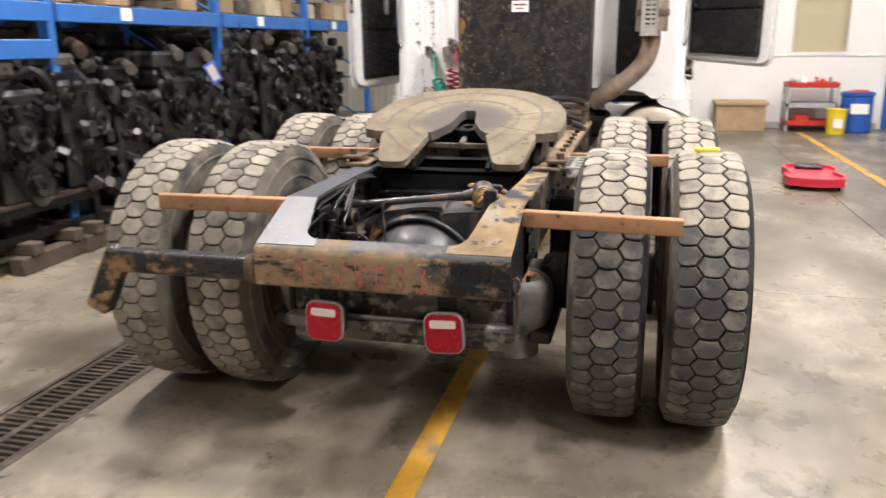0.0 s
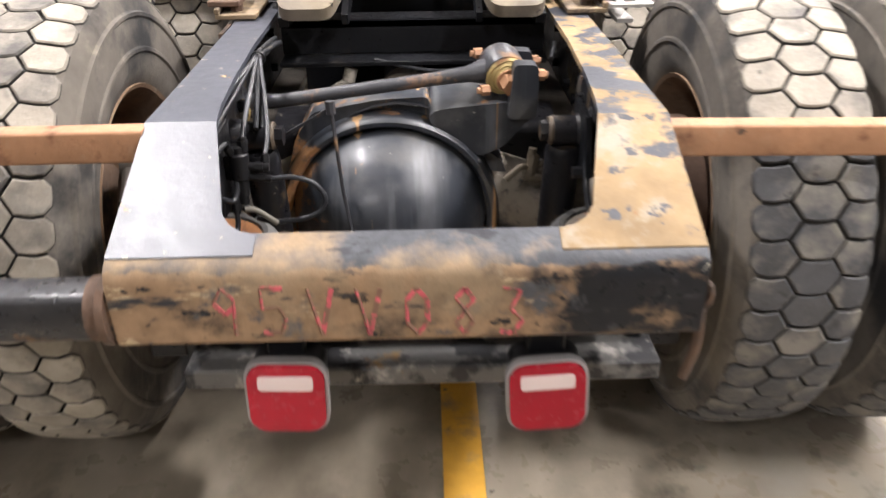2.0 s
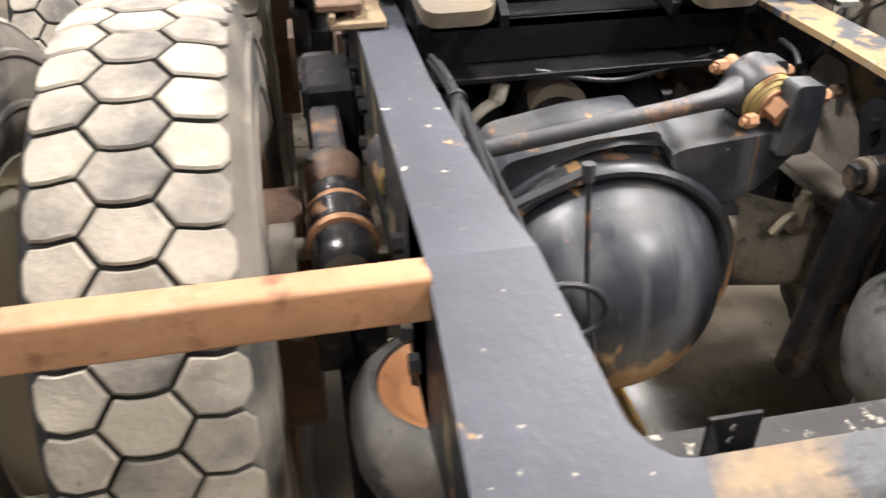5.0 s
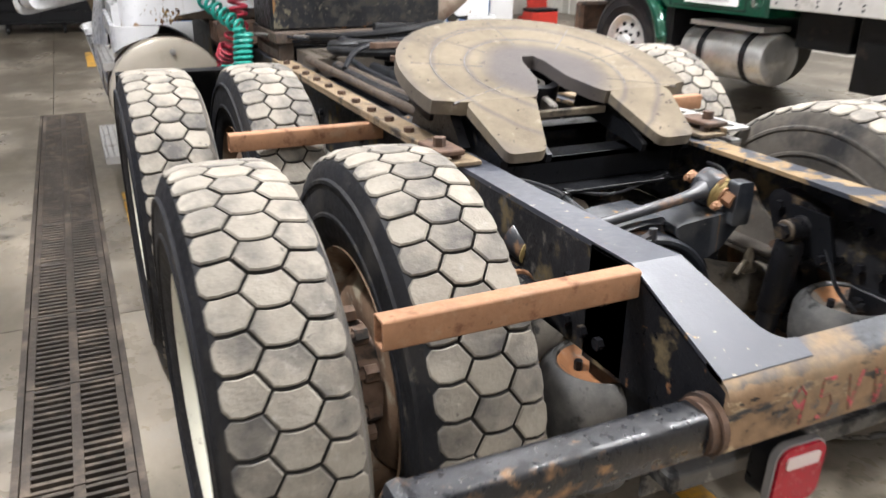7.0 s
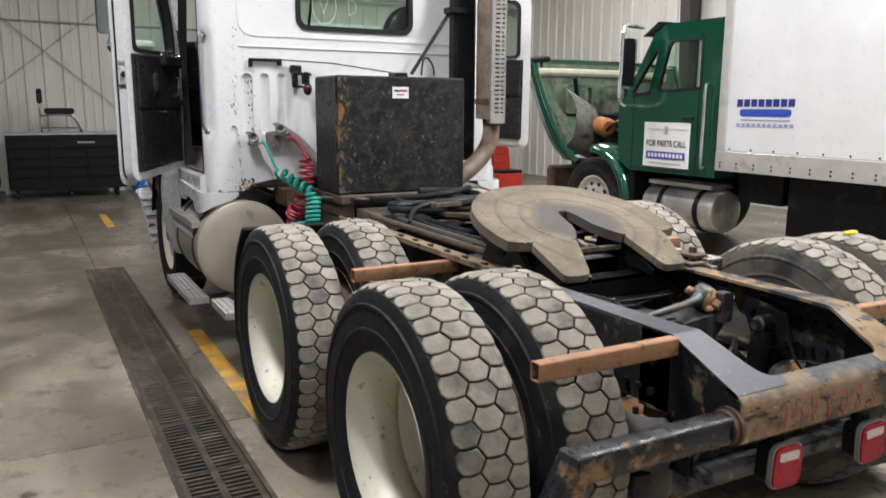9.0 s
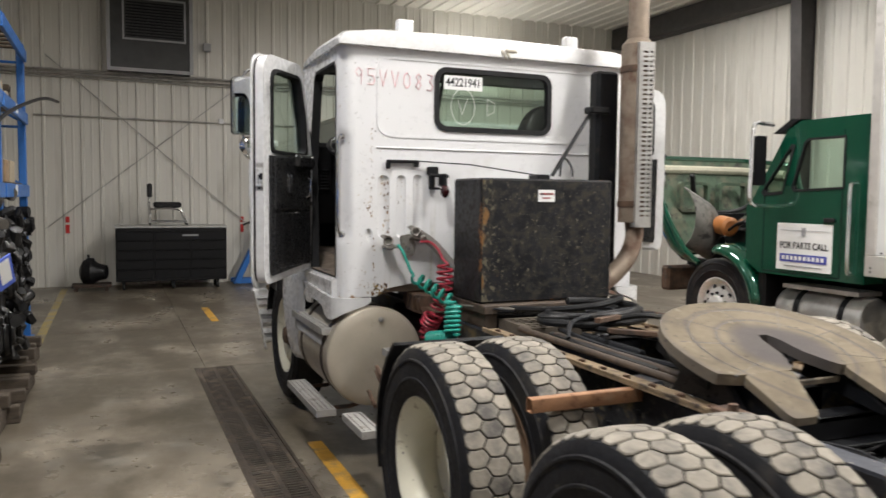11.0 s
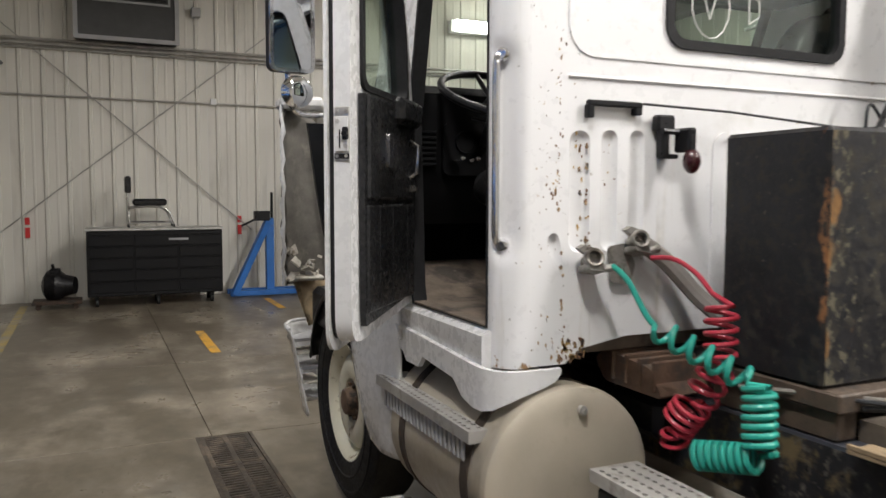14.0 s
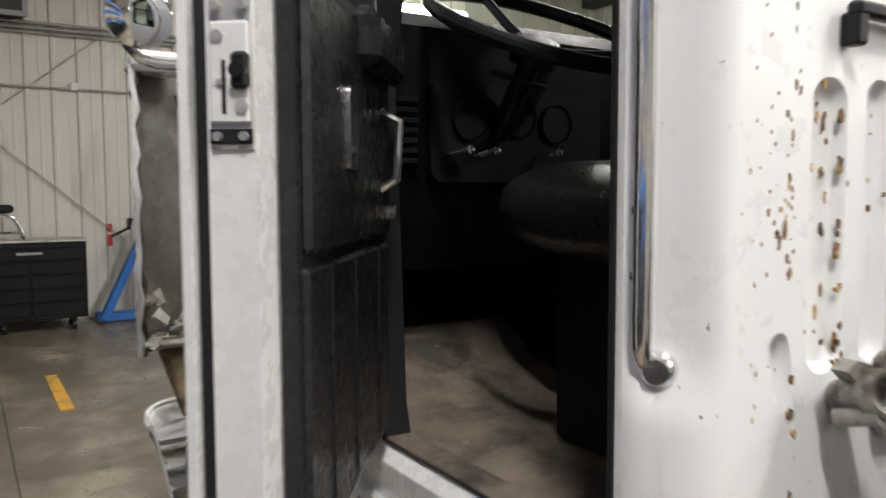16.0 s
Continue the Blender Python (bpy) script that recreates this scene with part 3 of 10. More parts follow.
for fy in (-5.0, 2.0, 8.9):
    steel_frame(fy)

# strip light on the end wall above the office
sl = thing("wall_strip_light", "long lit strip light mounted above the office roof", "strip light")
b = B()
box(b, 3.58, 5.54, 14.12, 14.27, 4.44, 4.66, 0.01)
part("housing", b, WHITE_PLAIN, sl)
b = B()
box(b, 3.62, 5.50, 13.98, 14.119, 4.46, 4.64, 0.03)
part("diffuser", b, TUBE_GLOW, sl)
# dark eave beam along the east wall
b = B()
box(b, X1 - 0.32, X1 - 0.02, Y0, Y1 - 0.02, ZC - 0.46, ZC - 0.02, 0.01)
thing("eave_beam", "dark steel eave beam along the wall top", "beam", kind="structure", bm=b, material=STEEL_BROWN)

# ---- the white tractor ----
truck = thing("tractor_truck", "old white day-cab tractor truck with dusty tandem axles, stripped for parts", "truck")
AX1, AX2, AXF, TR = 0.72, 2.04, 5.35, 0.522


N_LUG = 48


def lug_block(name, pts, worn):
    """One worn tread block at the top of a tyre that turns round the x axis."""
    b = B()
    r0, h, half = 0.506, 0.016, 0.109
    cx = sum(p[0] for p in pts) / len(pts)
    rings = []
    for dr, sc in ((h, 0.90), (h - 0.0030, 0.985), (-0.004, 1.0)):
        ring = []
        for x, t in pts:
            xx = cx + (x - cx) * sc
            q = r0 + dr - 0.006 * (xx / half) ** 2 - 0.012 * max(0.0, (abs(xx) - 0.085) / 0.025) ** 1.6
            ring.append(b.verts.new((xx, -q * math.sin(t * sc), q * math.cos(t * sc))))
        rings.append(ring)
    b.faces.new(rings[0])
    k = len(pts)
    for n, (ra, rb) in enumerate(zip(rings, rings[1:])):
        for i in range(k):
            j = (i + 1) % k
            b.faces.new([ra[i], rb[i], rb[j], ra[j]]).material_index = n
    return mesh_of(name, b, [TREAD_DARK if worn else TREAD, GROOVE], 30)


def lug_set(worn):
    """The middle and the two shoulder blocks of one pitch."""
    ha = math.pi / N_LUG * 0.93
    ho, bow, hx, hb, half = ha * 0.96, ha * 0.13, 0.0485, 0.0280, 0.109
    i0, i1 = hb + 0.0035, hx + 0.0035
    mid = (i1 + half) / 2
    side = [(i0, 0), (i1, ha), (mid, ha + bow), (half - 0.008, ho + bow * 0.4), (half + 0.002, ho * 0.55), (half + 0.003, 0), (half + 0.002, -ho * 0.6), (half - 0.008, -ho), (mid, -ha + bow), (i1, -ha)]
    centre = [(-hx, 0), (-hb, ha), (-hb * 0.5, ha + bow * 0.8), (0, ha + bow), (hb * 0.5, ha + bow * 0.8), (hb, ha), (hx, 0), (hb, -ha), (hb * 0.5, -ha + bow * 0.8), (0, -ha + bow), (-hb * 0.5, -ha + bow * 0.8), (-hb, -ha)]
    return [lug_block("tread_block", p, worn) for p in (centre, side, [(-x, t) for x, t in side])]


LUGS, LUGS_DARK = lug_set(False), lug_set(True)


def tyre_mesh(name):
    """The casing of a truck tyre round the x axis."""
    b = B()
    prof = [(0.288, -0.095), (0.300, -0.108), (0.335, -0.122), (0.368, -0.1275), (0.372, -0.1325), (0.379, -0.1325), (0.383, -0.129), (0.395, -0.130), (0.444, -0.128), (0.448, -0.1325), (0.456, -0.1325), (0.460, -0.1255), (0.478, -0.121), (0.497, -0.111), (0.505, -0.098),
            (0.508, 0.0), (0.505, 0.098), (0.497, 0.111), (0.478, 0.121), (0.460, 0.1255), (0.456, 0.1325), (0.448, 0.1325), (0.444, 0.128), (0.395, 0.130), (0.383, 0.129), (0.379, 0.1325), (0.372, 0.1325), (0.368, 0.1275), (0.335, 0.122), (0.300, 0.108), (0.288, 0.095)]
    lathe(b, prof, (0, 0, 0), (1, 0, 0), 64)
    for f in b.faces:
        c = f.calc_center_median()
        f.material_index = 1 if math.hypot(c.y, c.z) > 0.503 else 0
    for f in b.faces:
        c = f.calc_center_median()
        if c.x < -0.02 and math.hypot(c.y, c.z) < 0.503:
            f.material_index = 2
    return mesh_of(name, b, [RUBBER, GROOVE, RUBBER_DUSTY], 30)


TYRE, TYRE_FRONT = tyre_mesh("dusty_lug_tyre"), tyre_mesh("front_tyre")


def rim_mesh(name, dish, ma=None):
    """A steel disc wheel; dish: where the disc stands along x."""
    b = B()
    lathe(b, [(0.291, -0.108), (0.300, -0.113), (0.302, -0.105), (0.287, -0.096), (0.272, -0.07), (0.258, -0.03), (0.258, 0.03), (0.272, 0.07), (0.287, 0.096), (0.302, 0.105), (0.300, 0.113), (0.291, 0.108),
              (0.280, 0.09), (0.262, 0.06), (0.250, 0.02), (0.250, -0.03), (0.262, -0.06), (0.280, -0.092), (0.291, -0.108)], (0, 0, 0), (1, 0, 0), 48)
    s = 1 if dish > 0 else -1
    lathe(b, [(0.252, dish - s * 0.05), (0.235, dish - s * 0.02), (0.20, dish), (0.145, dish), (0.115, dish - s * 0.008), (0.10, dish - s * 0.03), (0.02, dish - s * 0.04)], (0, 0, 0), (1, 0, 0), 48)
    lathe(b, [(0.252, dish - s * 0.06), (0.235, dish - s * 0.03), (0.20, dish - s * 0.011), (0.145, dish - s * 0.011), (0.115, dish - s * 0.02), (0.115, dish - s * 0.008)], (0, 0, 0), (1, 0, 0), 48)
    return mesh_of(name, b, ma or CREAM, 40)


RIM_OUT, RIM_IN, RIM_FRONT = rim_mesh("outer_rim", -0.125), rim_mesh("inner_rim", 0.085, RIM_RUSTY), rim_mesh("front_rim", 0.085)


def hub_mesh(name):
    b = B()
    lathe(b, [(0.0, 0.112), (0.045, 0.112), (0.062, 0.106), (0.070, 0.090), (0.074, 0.060), (0.100, 0.052), (0.118, 0.040), (0.122, 0.0), (0.122, -0.1), (0, -0.1)], (0, 0, 0), (1, 0, 0), 28)
    return mesh_of(name, b, HUB_RUST, 35)


HUB_RUST = mat("rusty_hub", (0.17, 0.11, 0.075), 0.8, var=0.3, scale=14, layers=[((0.04, 0.035, 0.03), 14, 0.5, 0.62, 0.7)], bump=0.3)
b = B()
cyl(b, (0.0, 0, 0), (0.030, 0, 0), 0.021, n=6)
cyl(b, (0.03, 0, 0), (0.052, 0, 0), 0.012, n=8)
WHEEL_NUT = mesh_of("stud_nut", b, HUB_RUST, 35)
b = B()
cyl(b, (0.05, 0, 0), (0.072, 0, 0), 0.010, n=6)
FLANGE_BOLT = mesh_of("flange_bolt", b, HUB_RUST, 35)
HUB = hub_mesh("wheel_hub")


def sub(name, me, parent, m=None, label=""):
    ob = new(name, me)
    ob.parent = parent
    if m:
        ob.matrix_basis = m
    if label:
        tagged(ob, label)
    return ob


def wheel(x, y, out, tyre, rim, hub=False, spin=0, label="", worn=None):
    """out: +1 where the wheel's outer face looks to +x. worn: arc of darker tread blocks, degrees back over the top."""
    b = B()
    lathe(b, [(0.05, -0.03), (0.12, -0.03), (0.12, 0.03), (0.05, 0.03)], (-out * 0.20, 0, 0), (1, 0, 0), 20)
    w = sub("wheel", mesh_of("brake_core", b, CAST, 35), truck, pose(x, y, TR), label)
    t = pose(0, 0, 0, spin, 0, 0 if out > 0 else 180)
    sub("tyre", tyre, w, t)
    if tyre is TYRE:
        rnd = random.Random(int(1000 * (x + 2) + 100 * y))
        for k in range(N_LUG):
            for n in range(3):
                a = (360 / N_LUG * (k + (0.5 if n == 0 else 0.0)) + spin) % 360
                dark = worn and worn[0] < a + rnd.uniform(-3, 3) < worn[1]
                sub("tread_block", (LUGS_DARK if dark else LUGS)[n], w, pose(rnd.uniform(-0.0008, 0.0008), 0, 0, a + rnd.uniform(-0.12, 0.12), 0, 0) @ Matrix.Diagonal((1, 1 + rnd.uniform(-0.002, 0.002), 1 + rnd.uniform(-0.002, 0.002), 1)))
    sub("rim", rim, w, t, "rusty steel rim" if rim is RIM_IN else "cream painted steel rim")
    if hub:
        hb = sub("hub", HUB, w, pose(out * (-0.26 if abs(y - AXF) > 0.1 else 0.01), 0, 0, spin, 0, 0 if out > 0 else 180), "rusty hub with wheel nuts")
        for n, r, me in ((10, 0.143, WHEEL_NUT), (8, 0.088, FLANGE_BOLT)):
            for k in range(n):
                a = 2 * math.pi * (k + (0.5 if n == 8 else 0)) / n
                sub("nut" if n == 10 else "bolt", me, hb, pose(0, r * math.cos(a), r * math.sin(a), 360 / n * k, 0, 0))
    return w


XO, XI = 1.09, 0.765
for k, ay in enumerate((AX1, AX2)):
    for s in (-1, 1):
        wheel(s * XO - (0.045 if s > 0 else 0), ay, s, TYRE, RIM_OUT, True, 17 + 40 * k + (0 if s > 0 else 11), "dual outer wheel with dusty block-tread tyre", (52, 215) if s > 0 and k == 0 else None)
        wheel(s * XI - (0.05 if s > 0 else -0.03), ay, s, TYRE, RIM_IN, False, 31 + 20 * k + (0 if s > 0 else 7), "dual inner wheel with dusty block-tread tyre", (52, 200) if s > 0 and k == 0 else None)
for s in (-1, 1):
    wheel(s * 0.98, AXF, s, TYRE_FRONT, RIM_FRONT, True, 0, "front steer wheel with cream rusted rim")

# frame rails: C section, sloped at the tail
RT, RB, RX0, RX1 = 0.905, 0.64, 0.338, 0.432


b = B()
cyl(b, (0.0, 0, 0), (0.014, 0, 0), 0.014, n=6)
cyl(b, (-0.012, 0, 0), (-0.030, 0, 0), 0.013, n=6)
BOLT = mesh_of("bolt", b, CAST, 35)


DUSTY_STEEL = mat("dusty_dark_steel", (0.12, 0.105, 0.088), 0.85, var=0.35, scale=8, layers=[((0.03, 0.028, 0.027), 7, 0.52, 0.66, 0.7), ((0.22, 0.14, 0.08), 16, 0.62, 0.72, 0.9)], bump=0.3)

WEB = mat("grimy_rail_web", (0.020, 0.020, 0.022), 0.5, var=0.35, layers=[((0.15, 0.115, 0.06), 7, 0.545, 0.63, 0.85), ((0.11, 0.10, 0.088), 28, 0.56, 0.66, 0.8), ((0.012, 0.012, 0.013), 14, 0.60, 0.66, 0.6)], bump=0.3)


def rail(s):
    b = B()
    ma = CHASSIS_GREY if s < 0 else CHASSIS_TAN
    y_end = 5.9
    flange = [(s * RX1, 0.27), (s * RX1, y_end), (s * 0.345, y_end), (s * 0.345, 0.75), (s * 0.336, 0.5), (s * 0.326, 0.35), (s * 0.315, 0.27)]
    plate(b, flange, [], "z", RT - 0.012, RT)
    rl = part("frame_rail", b, [ma], truck, "grey painted chassis rail with chipped paint" if s < 0 else "chassis rail with worn tan and black paint")
    b = B()
    box(b, min(s * RX0, s * (RX1 - 0.0125)), max(s * RX0, s * (RX1 - 0.0125)), 0.60, y_end, RB, RB + 0.012, 0.001)
    part("lower_flange", b, DUSTY_STEEL, rl)
    b = B()
    box(b, min(s * (RX1 - 0.012), s * RX1), max(s * (RX1 - 0.012), s * RX1), 0.27, y_end, RB + 0.012, RT - 0.012, 0.001)
    part("web", b, WEB, rl)
    for y in (0.34, 0.40, 0.46, 0.9, 0.96, 1.1, 1.3, 1.6, 1.8, 2.3, 2.6):
        for z in (0.70, 0.80):
            sub("bolt", BOLT, rl, pose(s * RX1, y, z, 0, 0, 0 if s > 0 else 180))
    # sloped tail leg
    b = B()
    wide = 0.150
    ou, inn = s * RX1, s * (RX1 - wide)
    P = lambda x, y, z: Vector((x, y, z))
    n = 8
    top = [(ou, 0.0, 0.785), (ou, 0.27, RT), (s * (RX0), 0.30, RT)]
    pts = [(ou, 0.012, 0.7955), (ou, 0.27, RT), (s * 0.315, 0.27, RT), (inn - s * 0.0, 0.11, 0.834)]
    for i in range(5):
        a = math.pi / 2 * i / 4
        pts.append((inn - s * 0.06 * (1 - math.cos(a)), 0.11 - 0.06 * math.sin(a), 0.836 - 0.026 * math.sin(a)))
    pts.append((inn - s * 0.06, 0.012, 0.7955))
    up = [b.verts.new(p) for p in pts]
    dn = [b.verts.new((p[0], p[1], p[2] - 0.012)) for p in pts]
    b.faces.new(up)
    b.faces.new(dn[::-1])
    for i in range(len(pts)):
        j = (i + 1) % len(pts)
        b.faces.new([up[i], dn[i], dn[j], up[j]])
    part("tail_leg", b, ma, truck)
    b = B()
    prism(b, [(0.0, 0.66), (0.0, 0.775), (0.035, 0.795), (0.27, 0.900), (0.40, 0.900), (0.40, RB)], "x", min(ou, ou - s * 0.01), max(ou, ou - s * 0.01))
    part("tail_web", b, LEG_WEB, truck)


rail(-1)
rail(1)
# rear crossmember: bent plate
b = B()
xr = RX1
prof = [(0.052, 0.810), (0.014, 0.794), (0.002, 0.787), (-0.006, 0.778), (-0.011, 0.767), (-0.013, 0.752), (-0.012, 0.664), (-0.004, 0.655), (0.07, 0.655), (0.07, 0.667), (0.0, 0.667), (0.0, 0.772), (0.004, 0.778), (0.052, 0.799)]
prism(b, prof, "x", -xr, xr)
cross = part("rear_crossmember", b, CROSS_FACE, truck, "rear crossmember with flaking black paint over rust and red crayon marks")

b = B()
box(b, -xr + 0.012, xr - 0.012, 0.0705, 0.205, 0.6555, 0.6665, 0.002)
part("crossmember_lip", b, mat("speckled_black_lip", (0.022, 0.021, 0.021), 0.5, var=0.4, scale=9, layers=[((0.16, 0.14, 0.11), 12, 0.52, 0.66, 0.85), ((0.42, 0.38, 0.32), 46, 0.63, 0.67, 0.9), ((0.26, 0.14, 0.06), 17, 0.62, 0.68, 0.9)], bump=0.3), cross, "dusty lower lip of the crossmember")


def crayon(strokes, to, material, parent, name, r=0.004, label=""):
    """Hand-drawn strokes; to() puts a flat point into place."""
    b = B()
    for st in strokes:
        pts = [to(*p) for p in st]
        if len(pts) > 1:
            for p, q in zip(pts, pts[1:]):
                d = (Vector(q) - Vector(p))
                tube(b, [p, Vector(p) + d * 0.5, q], r, 5)
    return part(name, b, material, parent, label)


DIGITS = {
    "4": [[(0, 1), (0.0, 0.5), (0.6, 0.5)], [(0.5, 1), (0.5, 0)]],
    "5": [[(0.6, 1), (0.05, 1), (0.05, 0.58), (0.45, 0.6), (0.6, 0.35), (0.45, 0.05), (0, 0.05)]],
    "V": [[(0, 1), (0.28, 0), (0.6, 1)]],
    "0": [[(0.3, 1), (0.05, 0.75), (0.05, 0.25), (0.3, 0), (0.55, 0.25), (0.55, 0.75), (0.3, 1)]],
    "8": [[(0.3, 1), (0.08, 0.78), (0.5, 0.3), (0.3, 0), (0.06, 0.25), (0.52, 0.75), (0.3, 1)]],
    "3": [[(0.05, 1), (0.5, 0.95), (0.25, 0.55), (0.55, 0.3), (0.35, 0.0), (0, 0.05)]],
    "D": [[(0.05, 0), (0.05, 1), (0.5, 0.75), (0.5, 0.25), (0.05, 0)]],
    "9": [[(0.55, 0.6), (0.3, 0.45), (0.05, 0.7), (0.3, 1), (0.55, 0.8), (0.5, 0.0)]],
}
RED_CRAYON = mat("red_crayon", (0.50, 0.09, 0.11), 0.8, var=0.3, scale=40, layers=[((0.20, 0.115, 0.075), 60, 0.44, 0.52, 0.85), ((0.03, 0.025, 0.025), 24, 0.58, 0.64, 0.6)], bump=0.1)
PINK_CRAYON = mat("pink_crayon", (0.76, 0.50, 0.52), 0.7, var=0.15, bump=0.1)


def write(text, to, h, material, parent, name, r, gap=0.85, label=""):
    for i, ch in enumerate(text):
        crayon([[(i * gap * h + u * h * 0.8, v * h) for u, v in st] for st in DIGITS[ch]], to, material, parent, name, r, label)


write("95VV083", lambda u, v: (-0.285 + u * 0.92, -0.0085, 0.676 + v - 0.02 * u), 0.080, RED_CRAYON, cross, "crayon_figure", 0.0062, 0.946, "red hand-drawn figure")

# square bars across the rails
for s in (-1, 1):
    for y, xe, drop in ((0.262, 0.945, 0.018 if s > 0 else 0.004), (1.61, 0.935, 0.0)):
        b = B()
        xa, xb = sorted((s * (RX1 - 0.002), s * xe))
        zc = RT - 0.030
        ring_prism(b, rounded(y - 0.021, y + 0.021, zc - 0.028, zc + 0.028, 0.006, 3), rounded(y - 0.017, y + 0.017, zc - 0.024, zc + 0.024, 0.004, 3), "x", xa, xb)
        for v in b.verts:
            v.co.z -= drop * (0.6 + abs(v.co.x - s * RX1))
        part("hanger_bar", b, RUSTY_BAR, truck, "orange rusted square steel bar")
# bent hanger arm low at the tail
TOW = mat("worn_black_tow_paint", (0.013, 0.014, 0.017), 0.32, var=0.3, spec=0.5, layers=[((0.27, 0.155, 0.075), 6, 0.56, 0.63, 0.9), ((0.02, 0.02, 0.022), 22, 0.54, 0.62, 0.7), ((0.30, 0.26, 0.20), 44, 0.66, 0.71, 0.9)], bump=0.3)
stain_or_light(TOW, (0.30, 0.175, 0.085), 0.85, 8.0, 0.63, 0.68, "Z", 0.735, 0.655, 0.085, (0.6, 1, 1), 3.0)
b = B()
prism(b, softened([(-0.008, 0.664), (0.058, 0.664), (0.062, 0.705), (0.058, 0.744), (-0.008, 0.744), (-0.013, 0.705)], 0.012, 3), "x", -1.0, -0.43)
mm = pose(-0.985, 0.028, 0.705) @ pose(0, 0, 0, 0, -35, 0)
box(b, -0.045, 0.04, -0.036, 0.036, -0.22, 0.035, 0.012, mm @ pose(0, 0, 0, 0, 62, 0))
ha = part("hanger_arm", b, TOW, truck, "bent black steel arm with rust patches")
for x0, x1, r in ((-0.468, -0.452, 0.050), (-0.449, -0.437, 0.056)):
    b = B()
    cyl(b, (x0, 0.026, 0.704), (x1, 0.026, 0.704), r, n=20)
    part("collar", b, RUSTY, ha, "rusty round collar")

# tail lamps
BEZEL = mat("dark_bezel_rubber", (0.27, 0.265, 0.265), 0.5, var=0.2, bump=0.08)
for x, z, ry in ((-0.200, 0.536, 2.0), (0.214, 0.526, -3)):
    m = pose(x, 0.03, z, 0, ry, 0)
    b = B()
    prism(b, rounded(-0.058, 0.058, -0.062, 0.062, 0.026, 5), "y", -0.002, 0.045, m)
    lamp = part("tail_lamp", b, PLASTIC, truck, "square red tail lamp with a clear reverse strip in a grey bezel")
    b = B()
    prism(b, rounded(-0.0605, 0.0605, -0.0645, 0.0645, 0.028, 5), "y", -0.026, -0.001, m)
    part("red_lens", b, RED_LENS, lamp)
    b = B()
    ring_prism(b, rounded(-0.066, 0.066, -0.070, 0.070, 0.033, 5), rounded(-0.061, 0.061, -0.065, 0.065, 0.028, 5), "y", -0.020, -0.004, m)
    part("bezel", b, BEZEL, lamp)
    b = B()
    prism(b, rounded(-0.043, 0.043, 0.020, 0.047, 0.006, 3), "y", -0.029, -0.012, m)
    part("clear_lens", b, CLEAR_LENS, lamp)
    b = B()
    box(b, x - 0.03, x + 0.03, 0.045, 0.07, z + 0.05, 0.66, 0.004)
    part("lamp_bracket", b, BLACK_STEEL, lamp)
# lower tail beam
b = B()
box(b, -0.40, 0.43, 0.12, 0.22, 0.465, 0.505, 0.004)
box(b, -0.40, 0.43, 0.20, 0.212, 0.40, 0.60, 0.003)
part("lower_crossmember", b, mat("spotted_beam_paint", (0.10, 0.097, 0.092), 0.6, var=0.3, layers=[((0.014, 0.014, 0.016), 12, 0.50, 0.56, 0.6), ((0.36, 0.34, 0.31), 18, 0.56, 0.64, 0.9), ((0.26, 0.16, 0.07), 9, 0.62, 0.70, 0.9)], bump=0.3), truck, "lower crossmember, black paint worn off")
for s in (-1, 1):
    b = B()
    box(b, s * 0.40 - 0.012, s * 0.40 + 0.012, 0.19, 0.40, 0.46, 0.66, 0.004)
    part("hanger_plate", b, BLACK_STEEL, truck)

# ---- axles, suspension and lines between the rails ----
TUBE_DUSTY = mat("dusty_axle_tube", (0.155, 0.135, 0.108), 0.85, var=0.3, layers=[((0.022, 0.022, 0.024), 6, 0.50, 0.60, 0.6), ((0.05, 0.045, 0.04), 26, 0.58, 0.66, 0.8), ((0.30, 0.27, 0.22), 34, 0.64, 0.70, 0.9)], bump=0.3)


